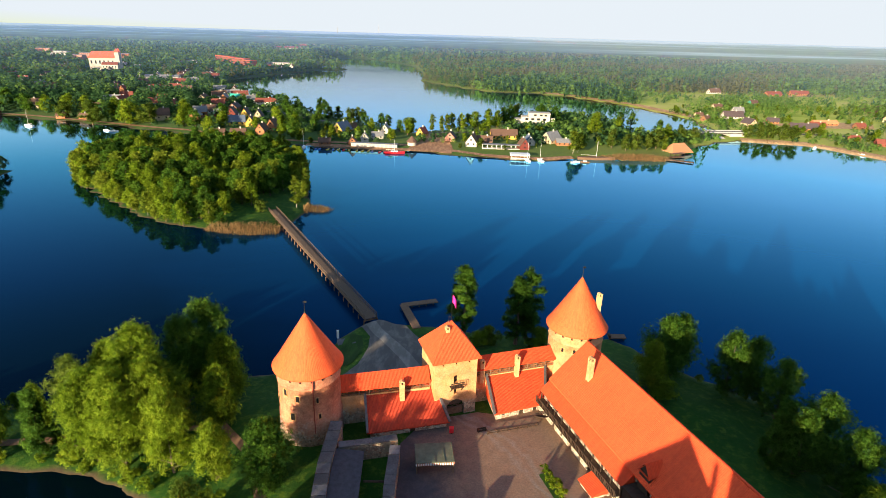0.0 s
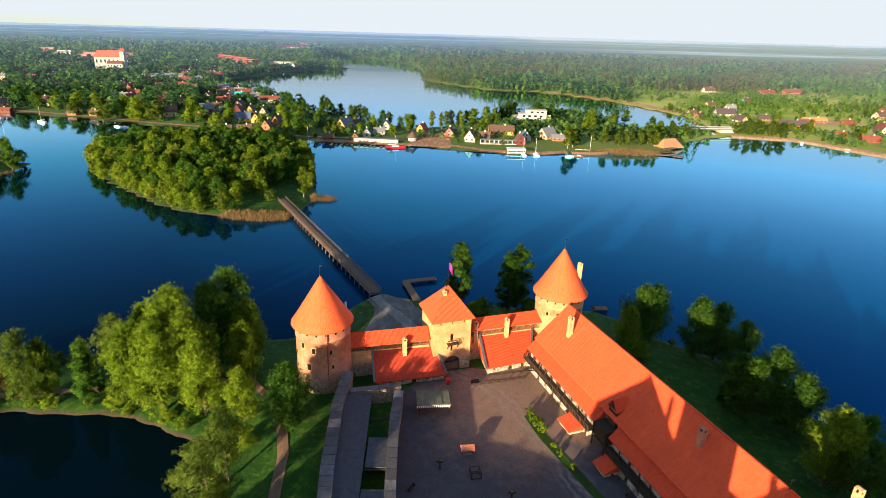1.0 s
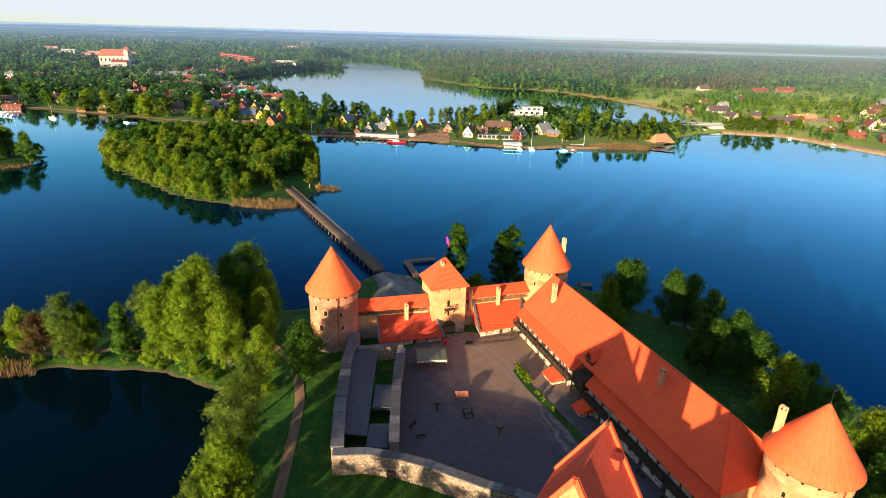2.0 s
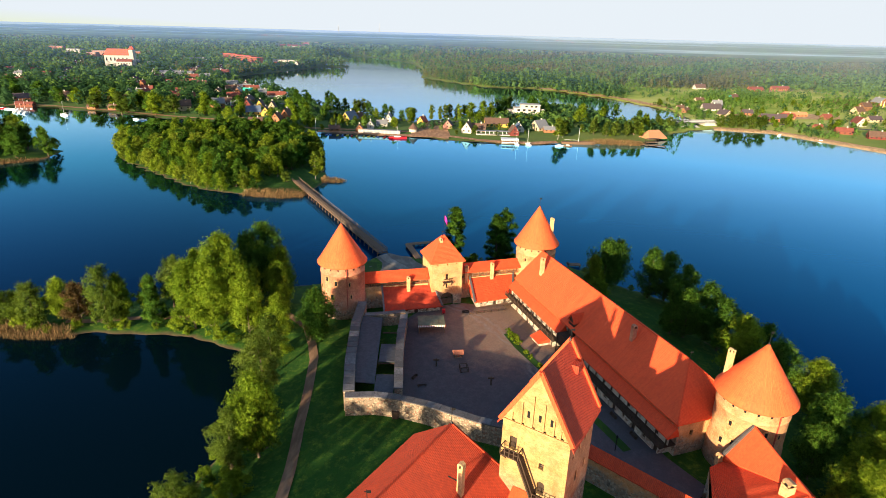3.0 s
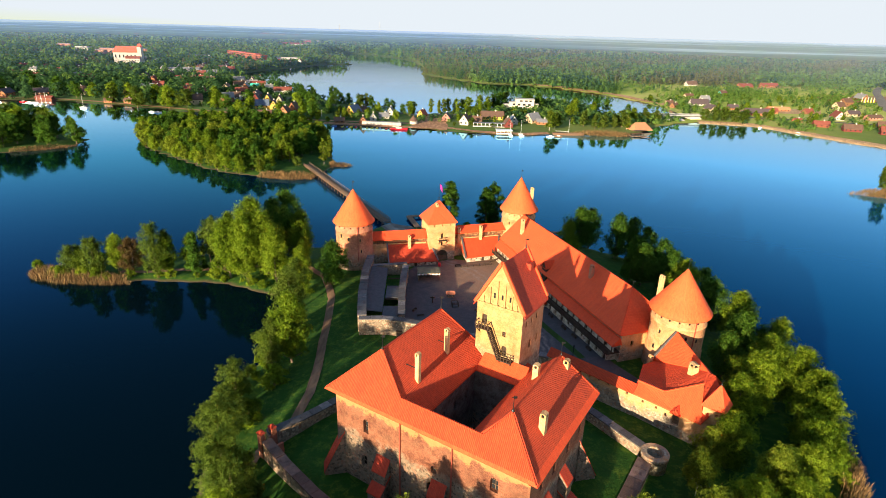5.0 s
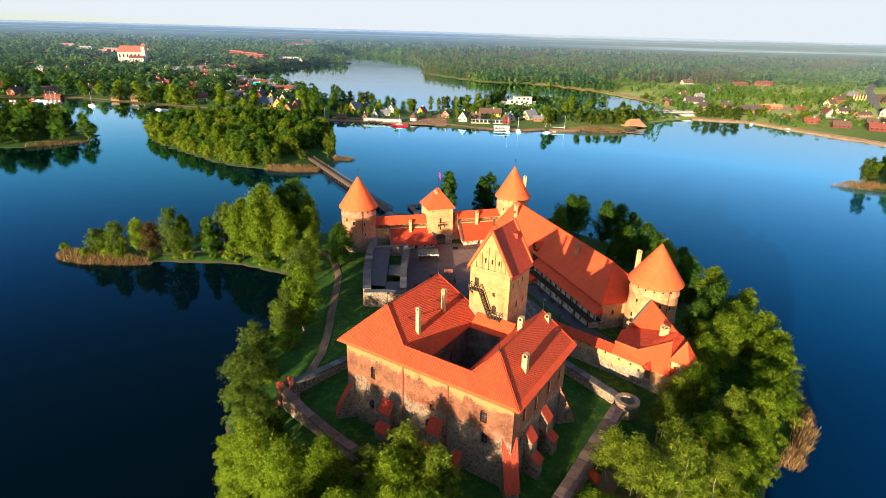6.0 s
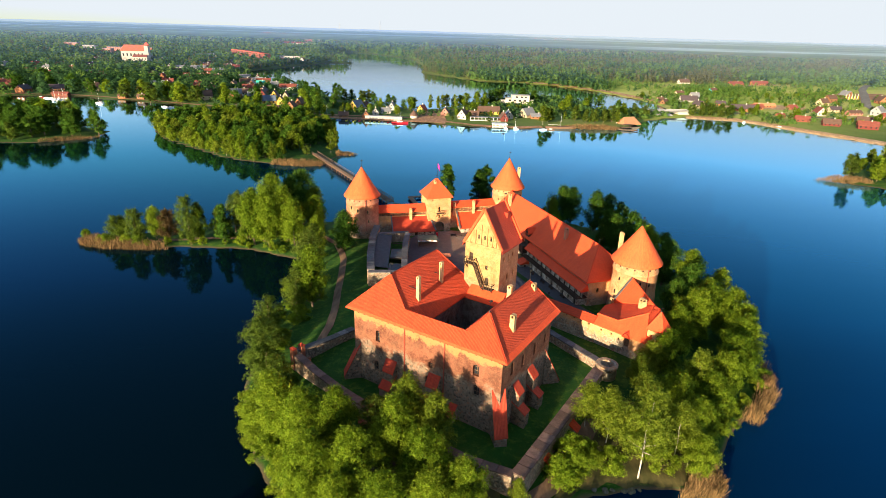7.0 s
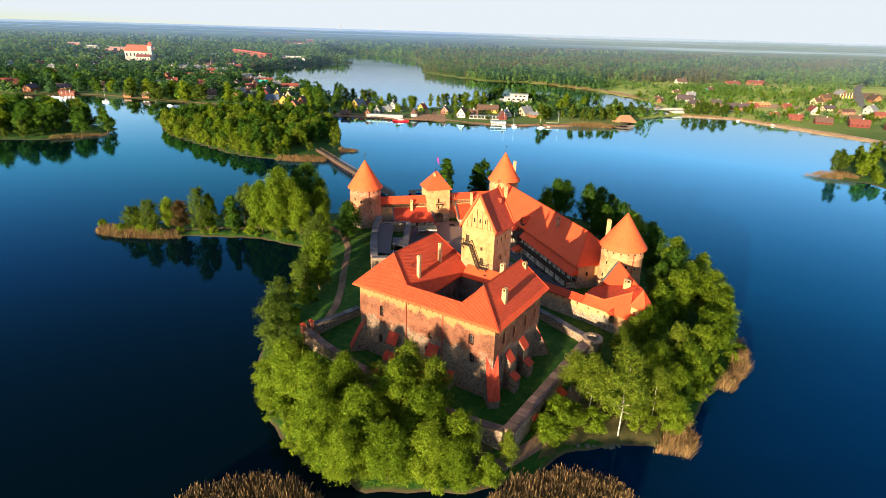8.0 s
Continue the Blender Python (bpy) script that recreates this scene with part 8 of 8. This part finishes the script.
BOATC = {"white": WHITE, "red": RED, "blue": plain("blue_hull_paint", (0.05, 0.14, 0.4), 0.4, 0.1), "yellow": plain("yellow_hull_paint", (0.7, 0.5, 0.04), 0.4, 0.1), "green": plain("green_hull_paint", (0.05, 0.4, 0.2), 0.4, 0.1),
         "wood": WOOD_MID}


def boat(name, label, x, y, deg, ln, wd, hg, col, mast=0.0, cabin=True, group=""):
    t = thing(name, label, "boat", x, y, 0.05, deg, group)
    hull(ln, wd, hg).out("hull", BOATC[col], t)
    if cabin:
        Geo().box(-ln * 0.2, ln * 0.16, -wd * 0.27, wd * 0.27, hg * 0.9, hg + 0.55).out("cabin", WHITE, t)
    else:
        for k in (-0.2, 0.1):
            Geo().box(ln * k - 0.12, ln * k + 0.12, -wd * 0.4, wd * 0.4, hg * 0.95, hg + 0.04).out("thwart", WOOD_MID, t)
    if mast:
        Geo().lathe([(0.09, hg * 0.8), (0.05, mast)], 6).out("mast", WHITE, t)
        Geo().beam((0.1, 0, hg + 1.2), (-ln * 0.42, 0, hg + 1.25), 0.16).out("boom", WHITE, t)
    return t


for x, y, dg_ in ((61, 347.5, 100), (69, 347.5, 110), (-84, 374, 95)):
    boat("sailing_yacht", "moored white sailing yacht with bare mast", x, y, dg_, 8, 2.6, 0.9, "white", 11.5, True, "moored yachts")
for x, y, dg_ in ((-303, 434, 160), (-339, 441, 100), (-350, 446, 95), (-346, 446, 95)):
    boat("sailing_yacht", "moored white sailing yacht with bare mast by the promenade", x, y, dg_, 9, 2.8, 1.0, "white", 12, True, "yachts by the promenade")
boat("excursion_boat", "red and white excursion boat with a mast at the quay", -23, 362, 5, 13, 4, 1.1, "red", 9, True)
boat("wooden_barge", "long brown wooden sailing barge at the reedy shore", 107, 356, -2, 24, 5, 1.6, "wood", 12, False)
for x, y, dg_, c in ((-376, 466, 20, "red"), (-368, 462, 10, "white"), (-362, 460, 20, "white"), (-238, 421, 170, "white"), (-232, 419, 30, "white"), (-184, 405, 10, "green"), (-178, 404, 5, "blue"), (290, 415, 40, "white"), (308, 390, 120, "white"),
                     (91, 345, 10, "white"), (97, 346, 170, "wood"), (-172, 642, 30, "white"), (-178, 651, 40, "white"), (-184, 660, 20, "red"), (-190, 668, 35, "white"), (-166, 633, 25, "white"), (-200, 684, 30, "white")):
    boat("motor_boat", f"small {c} boat moored at the shore", x, y, dg_, 6, 2.2, 0.7, c, 0, True, "small moored boats")
for k in range(13):
    x = -76 + k * 3.9 + trng.uniform(-0.9, 0.9)
    boat("rowing_boat", "small coloured rowing boat moored at the quay", x, 371.5 - (x + 76) * 0.16 + trng.uniform(-0.8, 0.8), 80 + trng.uniform(-12, 12), 4.2, 1.5, 0.45, trng.choice(["red", "blue", "yellow", "green", "white"]), 0, False, "rowing boats at the quay")


# ---- quays, docks, road bridge ----
def deck(name, label, p, q, w, z=0.8, mat=WOOD_MID, cat="pier"):
    t = thing(name, label, cat)
    d = Vector((q[0] - p[0], q[1] - p[1], 0))
    M = pose(p[0], p[1], 0, 0, 0, math.degrees(math.atan2(d.y, d.x)))
    Geo().box(0, d.length, -w / 2, w / 2, z - 0.2, z, M).out("deck", mat, t)
    n = max(2, int(d.length / 5))
    for k in range(n + 1):
        for s in (-1, 1):
            Geo().box(d.length * k / n - 0.12, d.length * k / n + 0.12, s * w * 0.45 - 0.12, s * w * 0.45 + 0.12, -2.8, z - 0.2, M).out("pile", WOOD, t)
    return t


deck("quay", "long timber quay with rowing boats", (-78, 376), (-22, 368), 2.4)
deck("jetty", "timber jetty beside the yachts", (45, 353), (70, 350), 2.0)
deck("jetty", "timber bathing platform with rails", (148, 362), (168, 350), 4.0)
th = thing("thatched_shelter", "large dry thatch shelter on the shore", "shelter", 172, 385, 0.9, 20)
TAKEN.append((172, 385, 12))
Geo().roof([(-9, -6, 0.3), (9, -6, 0.3), (9, 6, 0.3), (-9, 6, 0.3)], [(-5, 0, 6), (5, 0, 6)], [(0, 1, 5, 4), (1, 2, 5), (2, 3, 4, 5), (3, 0, 4)], 0.3).out("thatch", plain("dry_thatch", (0.42, 0.2, 0.1), 0.95, 0.25), th)
sb = thing("covered_dock", "open timber dock with a flat roof", "dock", 165, 368, 0, 20)
Geo().box(-5, 5, -2, 2, 0.5, 0.7).out("deck", WOOD_MID, sb)
Geo().box(-4.6, 4.6, -2, 2, 2.8, 3.0).out("roof", WOOD_MID, sb)
for x in (-4.4, 0, 4.4):
    for y in (-1.8, 1.8):
        Geo().box(x - 0.1, x + 0.1, y - 0.1, y + 0.1, -2.5, 2.8).out("post", WOOD, sb)
rb = thing("road_bridge", "pale concrete road bridge with sloping abutment", "bridge", 234, 456, 0, 4)
TAKEN.append((234, 456, 20))
Geo().box(-26, 26, -5, 5, 3.6, 4.4).out("deck", CAP, rb)
for s in (-4.9, 4.9):
    Geo().box(-26, 26, s - 0.12, s + 0.12, 4.4, 5.3).out("parapet", WALLS["grey"], rb)
for s in (-1, 1):
    Geo().prism([(s * 9, -5), (s * 26, -5), (s * 26, 5), (s * 9, 5)][::s], -2, 3.6).out("abutment", WALLS["white"], rb)
Geo().face((-14, -5.1, 3.6), (-2, -5.1, 3.6), (2, -14, 0.2), (-18, -14, 0.2)).out("apron", WALLS["white"], rb)
for x in (-22, -15, -8, 20):
    car = thing("parked_car", "small pale car parked by the road bridge", "car", 234 + x, 463 + trng.uniform(-1, 1), z_at(234 + x, 463), 4, "cars by the bridge")
    cb = Geo()
    cb.box(-2.1, 2.1, -0.85, 0.85, 0.35, 0.95)
    cb.out("body", trng.choice([WHITE, WALLS["grey"], RED]), car)
    Geo().box(-1.2, 1.0, -0.75, 0.75, 0.95, 1.5).out("cabin", GLASS, car)
    for wx_ in (-1.3, 1.3):
        for wy_ in (-0.85, 0.85):
            w = Geo().lathe([(0.33, -0.1), (0.33, 0.1)], 10).out("wheel", DARK, car)
            w.matrix_basis = pose(wx_, wy_, 0.33, 90)

sails = thing("play_sails", "row of bright yellow play sails on a grey deck", "playground", 505, 579, z_at(505, 579), 8)
YELLOW = plain("yellow_sailcloth", (0.8, 0.55, 0.02), 0.7, 0.12)
TAKEN.append((505, 579, 16))
Geo().box(-11, 11, -4, 4, -0.4, 0.5).out("deck", CAP, sails)
for k in range(5):
    x = -8 + k * 4
    sp = Geo().beam((x, 0, 0.4), (x + 0.8, 0, 7.5), 0.3).out("post", WHITE, sails)
    Geo().face((x + 0.1, -0.1, 1.4), (x + 2.3, -0.2, 1.0), (x + 0.9, -0.1, 7.2)).face((x + 0.9, 0.1, 7.2), (x + 2.3, 0.0, 1.0), (x + 0.1, 0.1, 1.4)).out("sail", YELLOW, sp)
SAND = paving_material("pale_orange_sand", (0.4, 0.24, 0.12), (0.52, 0.34, 0.18))
drape("pavement_quay", "wide reddish gravel quay square", [(-16, 369), (0, 367), (14, 362), (16, 376), (14, 396), (10, 420), (8, 440), (-4, 442), (-4, 420), (-8, 396), (-14, 380)], 0.15, PATHM, "square", 3)
drape("pavement_shore", "pinkish gravel strip before the shore houses", ribbon([(-84, 383), (-56, 379), (-20, 371), (16, 369), (34, 358), (50, 354), (72, 351), (92, 358)], 6), 0.16, PATHM, "path", 2)
drape("road_promenade", "pale promenade path along the far shore", ribbon([(-690, 512), (-420, 482), (-361, 487), (-326, 479), (-272, 459), (-212, 436), (-178, 426), (-143, 407), (-122, 400), (-90, 392), (-60, 389), (-16, 384)], 4.5), 0.18, PATHM, "path", 3)
drape("road_quay", "dark asphalt road behind the quay houses", ribbon([(-190, 560), (-120, 510), (-60, 452), (0, 438), (60, 440), (120, 452), (180, 450), (234, 458), (290, 470), (340, 462), (420, 430), (520, 420)], 7), 0.2, COBBLE, "road", 3)
drape("road_east", "grey country road rising behind the eastern gardens", ribbon([(470, 486), (492, 535), (545, 610), (600, 690), (642, 743), (690, 800)], 9), 0.3, PAVE, "road", 4)
drape("field_sand", "bare sandy earth lot among the houses", [(335, 505), (400, 500), (420, 530), (380, 548), (340, 532)], 0.25, SAND, "field", 5)
drape("lot_sand", "bare orange earth lot behind the shore houses", [(300, 520), (330, 512), (338, 528), (316, 540)], 0.25, SAND, "field", 4)
drape("farm_sand", "bare orange farmyard earth in the fields", [(455, 765), (530, 775), (535, 800), (470, 802)], 0.25, SAND, "field", 6)
drape("field_plough", "pale ploughed field at the town's edge", [(470, 600), (560, 570), (590, 640), (500, 670)], 0.25, PATHM, "field", 6)
drape("shore_east", "bare sandy strip along the eastern shore", ribbon([(246, 440), (290, 429), (306, 398), (321, 364), (334, 340), (346, 314), (382, 244)], 15), 0.2, SAND, "shore", 2)
drape("shore_sand", "bare sandy shore below the forest", ribbon([(150, 792), (190, 762), (215, 712), (240, 676), (250, 630), (266, 580), (272, 548)], 14), 0.2, SAND, "shore", 3)

# ---- single trees along the far shore ----
SHORE_TREES = """
-420 500 oak 16|-431 561 oak 17|-400 520 oak 15|-372 514 oak 16|-343 493 oak 15|-328 497 linden 13|-311 501 linden 14|-296 470 willow 13|-285 480 linden 15|-262 446 willow 17|-252 464 linden 16|-240 452 oak 14|-233 445 linden 17|-219 449 willow 15|-203 476 linden 14|-190 440 linden 13
-179 436 oak 13|-165 425 linden 10|-120 449 linden 16|-110 451 oak 17|-104 440 linden 13|-98 404 oak 15|-108 412 linden 14|-92 470 oak 15|-106 556 oak 14|-98 530 oak 14|-87 489 oak 13|-80 500 oak 12|-60 476 willow 15|-66 470 willow 14|-54 472 oak 12|-46 443 linden 10|-39 453 oak 13|-24 440 oak 10|-17 424 linden 14|-14 432 linden 13
1 441 birch 15|9 437 birch 14|13 440 birch 15|17 448 birch 15|25 455 linden 14|36 459 linden 15|30 462 oak 13|47 463 linden 16|55 470 linden 14|63 489 oak 16|70 500 oak 17|78 515 willow 16|98 505 oak 15|110 500 oak 15|100 515 oak 16|94 366 birch 17|99 372 birch 14|104 384 willow 12|141 480 linden 14|126 440 linden 11|132 446 linden 12
156 465 linden 13|126 386 willow 14|134 380 willow 12|141 380 willow 13|150 384 willow 12|159 391 willow 15|160 380 birch 13|178 420 linden 14|190 425 willow 13|180 440 oak 14|200 424 willow 12|168 500 oak 13|180 505 oak 13|255 446 willow 12|262 444 willow 14|270 444 willow 13|279 440 willow 14|286 436 willow 12|275 452 linden 12|296 452 willow 11|348 432 linden 11|330 470 linden 10|420 380 linden 14|396 392 linden 12
-35 466 oak 11|-130 520 oak 13|-122 530 oak 13|-140 560 oak 13|-60 440 linden 9|-52 408 linden 8|-28 398 linden 9|24 396 linden 7|20 376 willow 4|50 372 willow 4|40 430 linden 9|74 430 linden 8|-88 432 oak 12|-132 432 linden 10|-160 440 linden 11|-170 470 oak 13
""".replace("\n", "|")
for row in SHORE_TREES.split("|"):
    if row.strip():
        x, y, k, h = row.split()
        west_bank = float(x) < -150
        plant(k, float(x), float(y), float(h) * (1.15 if west_bank else 1), trng.uniform(0.95, 1.2) * (1.3 if west_bank else 1), 1, "trees along the far shore")

# garden trees and bushes between the quay houses and in the eastern gardens
for lo, hi, count in (((-130, 378), (190, 446), 100), ((250, 400), (480, 640), 120)):
    for _ in range(count):
        x, y = trng.uniform(lo[0], hi[0]), trng.uniform(lo[1], hi[1])
        near = np.array([x]), np.array([y])
        if -14 < x < 14 or min(depth_in(*near, MAIN)[0], -depth_in(*near, LAKE)[0]) < 5 or any(math.hypot(x - a, y - b) < r * 0.72 for a, b, r in TAKEN):
            continue
        plant(trng.choice(["linden", "birch", "linden", "willow", "birch"]), x, y, trng.uniform(3, 8), trng.uniform(1.0, 1.4), 1, "garden trees between the shore houses")


# ---- woods to the horizon ----
def woods():
    rng = np.random.default_rng(3)
    px_, py_, ps = [], [], []
    d = 395.0
    while d < 4950:
        s = 5.0 * max(1.0, d / 880)
        half = (d + 110) * 0.8 + 30
        x = np.arange(-half, half, s)
        px_.append(x + rng.uniform(-0.5, 0.5, len(x)) * s), py_.append(d + rng.uniform(-0.5, 0.5, len(x)) * s), ps.append(np.full(len(x), s))
        d += s * 0.95
    x, y, s = np.concatenate(px_), np.concatenate(py_), np.concatenate(ps)
    shore = np.minimum(depth_in(x, y, MAIN), -depth_in(x, y, LAKE))
    n1, n2 = wob(x, y, 60), wob(x, y, 240, 3)
    west = (x < -60) & (y < 1150)
    east = (x > 235) & (y < 860 - 0.15 * x) & (y > 200)
    quay = (y < 560) & (x > -215) & (x < 205)
    prob = np.where(y > 1200, 0.86 + 0.42 * n2, 0.97)
    prob[west] = (0.34 + 0.16 * n1)[west]
    prob[quay] = 0.2
    prom = (x < -190) & (y < 560)
    prob[prom] = (0.36 + 0.16 * n1)[prom]
    prob[east] = (0.2 + 0.24 * n1)[east]
    edge = (x > 60) & (y < 900) & ~east
    prob[edge] = 0.44
    tall = rng.uniform(9, 17, len(x)) * np.where(quay, 0.35, 1.0) * np.where(east, 0.42, 1.0) * np.where(edge, 1.15, 1.0) * np.where(west, 0.95, 1.0) * (1 + 0.12 * n1) * (1 - 0.55 * sstep(1800, 3200, y))
    ok = (shore > 5) & (rng.uniform(0, 1, x.shape) < prob)
    for a, b, r in TAKEN:
        ok &= np.hypot(x - a, y - b) > r
    for line, w in ((ribbon([(470, 486), (492, 535), (545, 610), (600, 690), (642, 743), (690, 800)], 16), 0), (ribbon([(-190, 560), (-120, 510), (-60, 452), (0, 438), (60, 440), (120, 452), (180, 450), (234, 458), (290, 470), (340, 462), (420, 430), (520, 420)], 12), 0), (ribbon([(-420, 482), (-361, 487), (-326, 479), (-272, 459), (-212, 436), (-143, 407), (-60, 389)], 9), 0)):
        ok &= depth_in(x, y, line) < 0
    # gardens before the houses hold low growth only
    for a, b, r in TAKEN:
        if b < 4000:
            ln = math.hypot(a, b + 50)
            ux, uy = -a / ln, -(b + 50) / ln
            t, side = (x - a) * ux + (y - b) * uy, np.abs((x - a) * uy - (y - b) * ux)
            reach = (90 if -270 < a < -130 and b > 540 else 34) if b < 720 else 60 + (70 if r > 30 else 0) if b < 1150 else 0.1 * b
            m = (t > 0) & (t < reach) & (side < r * 0.75)
            tall = np.where(m, np.minimum(tall, 2.5 + 0.1 * t), tall)
    x, y, s, n1, n2, tall, west, edge = x[ok], y[ok], s[ok], n1[ok], n2[ok], tall[ok], west[ok], edge[ok]
    z = height(x, y)
    u = rng.uniform(0, 1, len(x))
    pinish = np.clip(0.4 + 0.5 * wob(x, y, 75, 1) * (x > 60) + 0.15 * (y > 900), 0, 1) * (y > 790) * np.where(x > -40, 1, 0.3)
    kind = np.where(u < pinish, 2, np.where(rng.uniform(0, 1, len(x)) < np.where(west, 0.22, np.where((x > 235) & (y < 860), 0.88, 0.5)) + 0.2 * n1, 0, 1))
    for k, (nm, mat, lb) in enumerate((("green_woods", LEAF["wood_a"], "mixed green deciduous woods reaching the horizon"), ("dark_woods", LEAF["wood_b"], "dark green deciduous woods reaching the horizon"), ("pine_woods", LEAF["pine"], "brownish pine woods behind the lake"))):
        vs, ns = [], []
        # each crown is a tuft of pointed leaf sprays round a tapering form
        for lo, hi, per in ((0, 640, 52), (640, 960, 34), (960, 1500, 10), (1500, 2500, 5), (2500, 9000, 3)):
            m = (kind == k) & (y >= lo) & (y < hi)
            n = int(m.sum())
            if not n:
                continue
            h = tall[m] * rng.uniform(0.75, 1.25, n)
            rad = np.minimum(s[m] * rng.uniform(0.42, 0.66, n) * np.where(west[m], 2.0, np.where(edge[m], 1.8, 1.0)), h * 0.62 + 0.14 * s[m])
            g = rng.uniform(0, 1, (n, per))
            wide = np.sin(np.pi * np.clip(g * 0.74 + 0.22, 0, 1)) ** 0.8 if k < 2 else (1.06 - g) ** 0.75
            a = rng.uniform(0, 2 * math.pi, (n, per))
            q = rad[:, None] * wide * rng.uniform(0.55, 1.1, (n, per))
            c = np.stack([x[m][:, None] + q * np.cos(a), y[m][:, None] + q * np.sin(a), z[m][:, None] + h[:, None] * (0.1 + 0.88 * g)], -1).reshape(-1, 3)
            nor = np.stack([np.cos(a) * 0.8, np.sin(a) * 0.8, 0.25 + 0.8 * g], -1).reshape(-1, 3)
            size = (rad[:, None] * np.full((n, per), 1.75 / math.sqrt(per))).reshape(-1)
            vs.append(cards(rng, c, nor, size * 1.1, 0.45, k == 2)[0])
            ns.append(nor * np.array([0.9, 0.9, 0.5]) + rng.normal(0, 0.12, nor.shape))
        v = np.concatenate(vs)
        me = soft_normals(quads(nm, v, np.arange(len(v)).reshape(-1, 3), mat), np.concatenate(ns))
        tagged(new(nm, me), lb, "woods", kind="stuff")


woods()

# ---- sheet painting hazy distance and mist banks over the far land ----
def mist():
    m = Mat("hazy_distance_and_mist", 1.0)
    p = m.place()
    sep = m.node("ShaderNodeSeparateXYZ")
    m.link(p, sep.inputs[0])
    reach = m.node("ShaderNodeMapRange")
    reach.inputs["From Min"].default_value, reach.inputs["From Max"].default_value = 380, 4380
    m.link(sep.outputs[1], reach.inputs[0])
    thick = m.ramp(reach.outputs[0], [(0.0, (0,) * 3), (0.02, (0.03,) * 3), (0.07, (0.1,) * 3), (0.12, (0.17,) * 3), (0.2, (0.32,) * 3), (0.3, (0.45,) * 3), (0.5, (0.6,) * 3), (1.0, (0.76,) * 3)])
    # hazy distance is painted denser and paler towards the east
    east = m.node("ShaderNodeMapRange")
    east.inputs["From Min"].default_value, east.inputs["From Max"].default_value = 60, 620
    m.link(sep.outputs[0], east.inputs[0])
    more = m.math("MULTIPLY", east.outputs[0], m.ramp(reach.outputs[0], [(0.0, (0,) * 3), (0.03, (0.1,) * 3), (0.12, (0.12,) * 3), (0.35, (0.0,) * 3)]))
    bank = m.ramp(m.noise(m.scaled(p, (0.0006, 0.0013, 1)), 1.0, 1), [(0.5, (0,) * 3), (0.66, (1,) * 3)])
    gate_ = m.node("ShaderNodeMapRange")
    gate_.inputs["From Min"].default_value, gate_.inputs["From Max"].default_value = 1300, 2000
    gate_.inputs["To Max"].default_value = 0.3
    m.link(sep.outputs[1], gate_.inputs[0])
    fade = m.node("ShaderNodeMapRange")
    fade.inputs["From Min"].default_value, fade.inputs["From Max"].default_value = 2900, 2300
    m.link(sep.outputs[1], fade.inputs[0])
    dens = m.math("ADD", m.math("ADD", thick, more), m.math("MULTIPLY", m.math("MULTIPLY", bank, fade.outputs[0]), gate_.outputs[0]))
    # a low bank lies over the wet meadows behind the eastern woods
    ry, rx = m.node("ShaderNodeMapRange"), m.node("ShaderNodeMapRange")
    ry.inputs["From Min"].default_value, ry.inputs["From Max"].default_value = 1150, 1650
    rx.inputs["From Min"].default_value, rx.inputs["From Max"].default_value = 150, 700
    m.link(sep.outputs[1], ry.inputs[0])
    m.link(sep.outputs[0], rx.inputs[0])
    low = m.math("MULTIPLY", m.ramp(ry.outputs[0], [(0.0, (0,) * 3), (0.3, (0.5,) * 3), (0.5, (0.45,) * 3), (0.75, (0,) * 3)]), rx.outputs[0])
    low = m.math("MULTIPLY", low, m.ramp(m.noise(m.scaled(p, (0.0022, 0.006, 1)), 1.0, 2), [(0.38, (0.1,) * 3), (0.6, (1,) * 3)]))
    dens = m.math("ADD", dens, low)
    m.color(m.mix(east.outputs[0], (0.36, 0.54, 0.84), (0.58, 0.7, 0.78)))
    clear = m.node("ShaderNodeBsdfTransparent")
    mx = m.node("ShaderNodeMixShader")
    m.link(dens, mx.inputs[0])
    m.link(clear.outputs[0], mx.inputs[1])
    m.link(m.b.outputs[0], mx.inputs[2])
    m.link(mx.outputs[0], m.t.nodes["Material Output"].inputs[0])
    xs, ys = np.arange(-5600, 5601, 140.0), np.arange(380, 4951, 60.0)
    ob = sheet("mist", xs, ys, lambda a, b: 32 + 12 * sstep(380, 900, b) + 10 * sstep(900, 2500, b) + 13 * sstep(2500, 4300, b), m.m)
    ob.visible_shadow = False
    tagged(ob, "thin sheet painting hazy distance and mist over the far woods", "mist", kind="stuff")


mist()
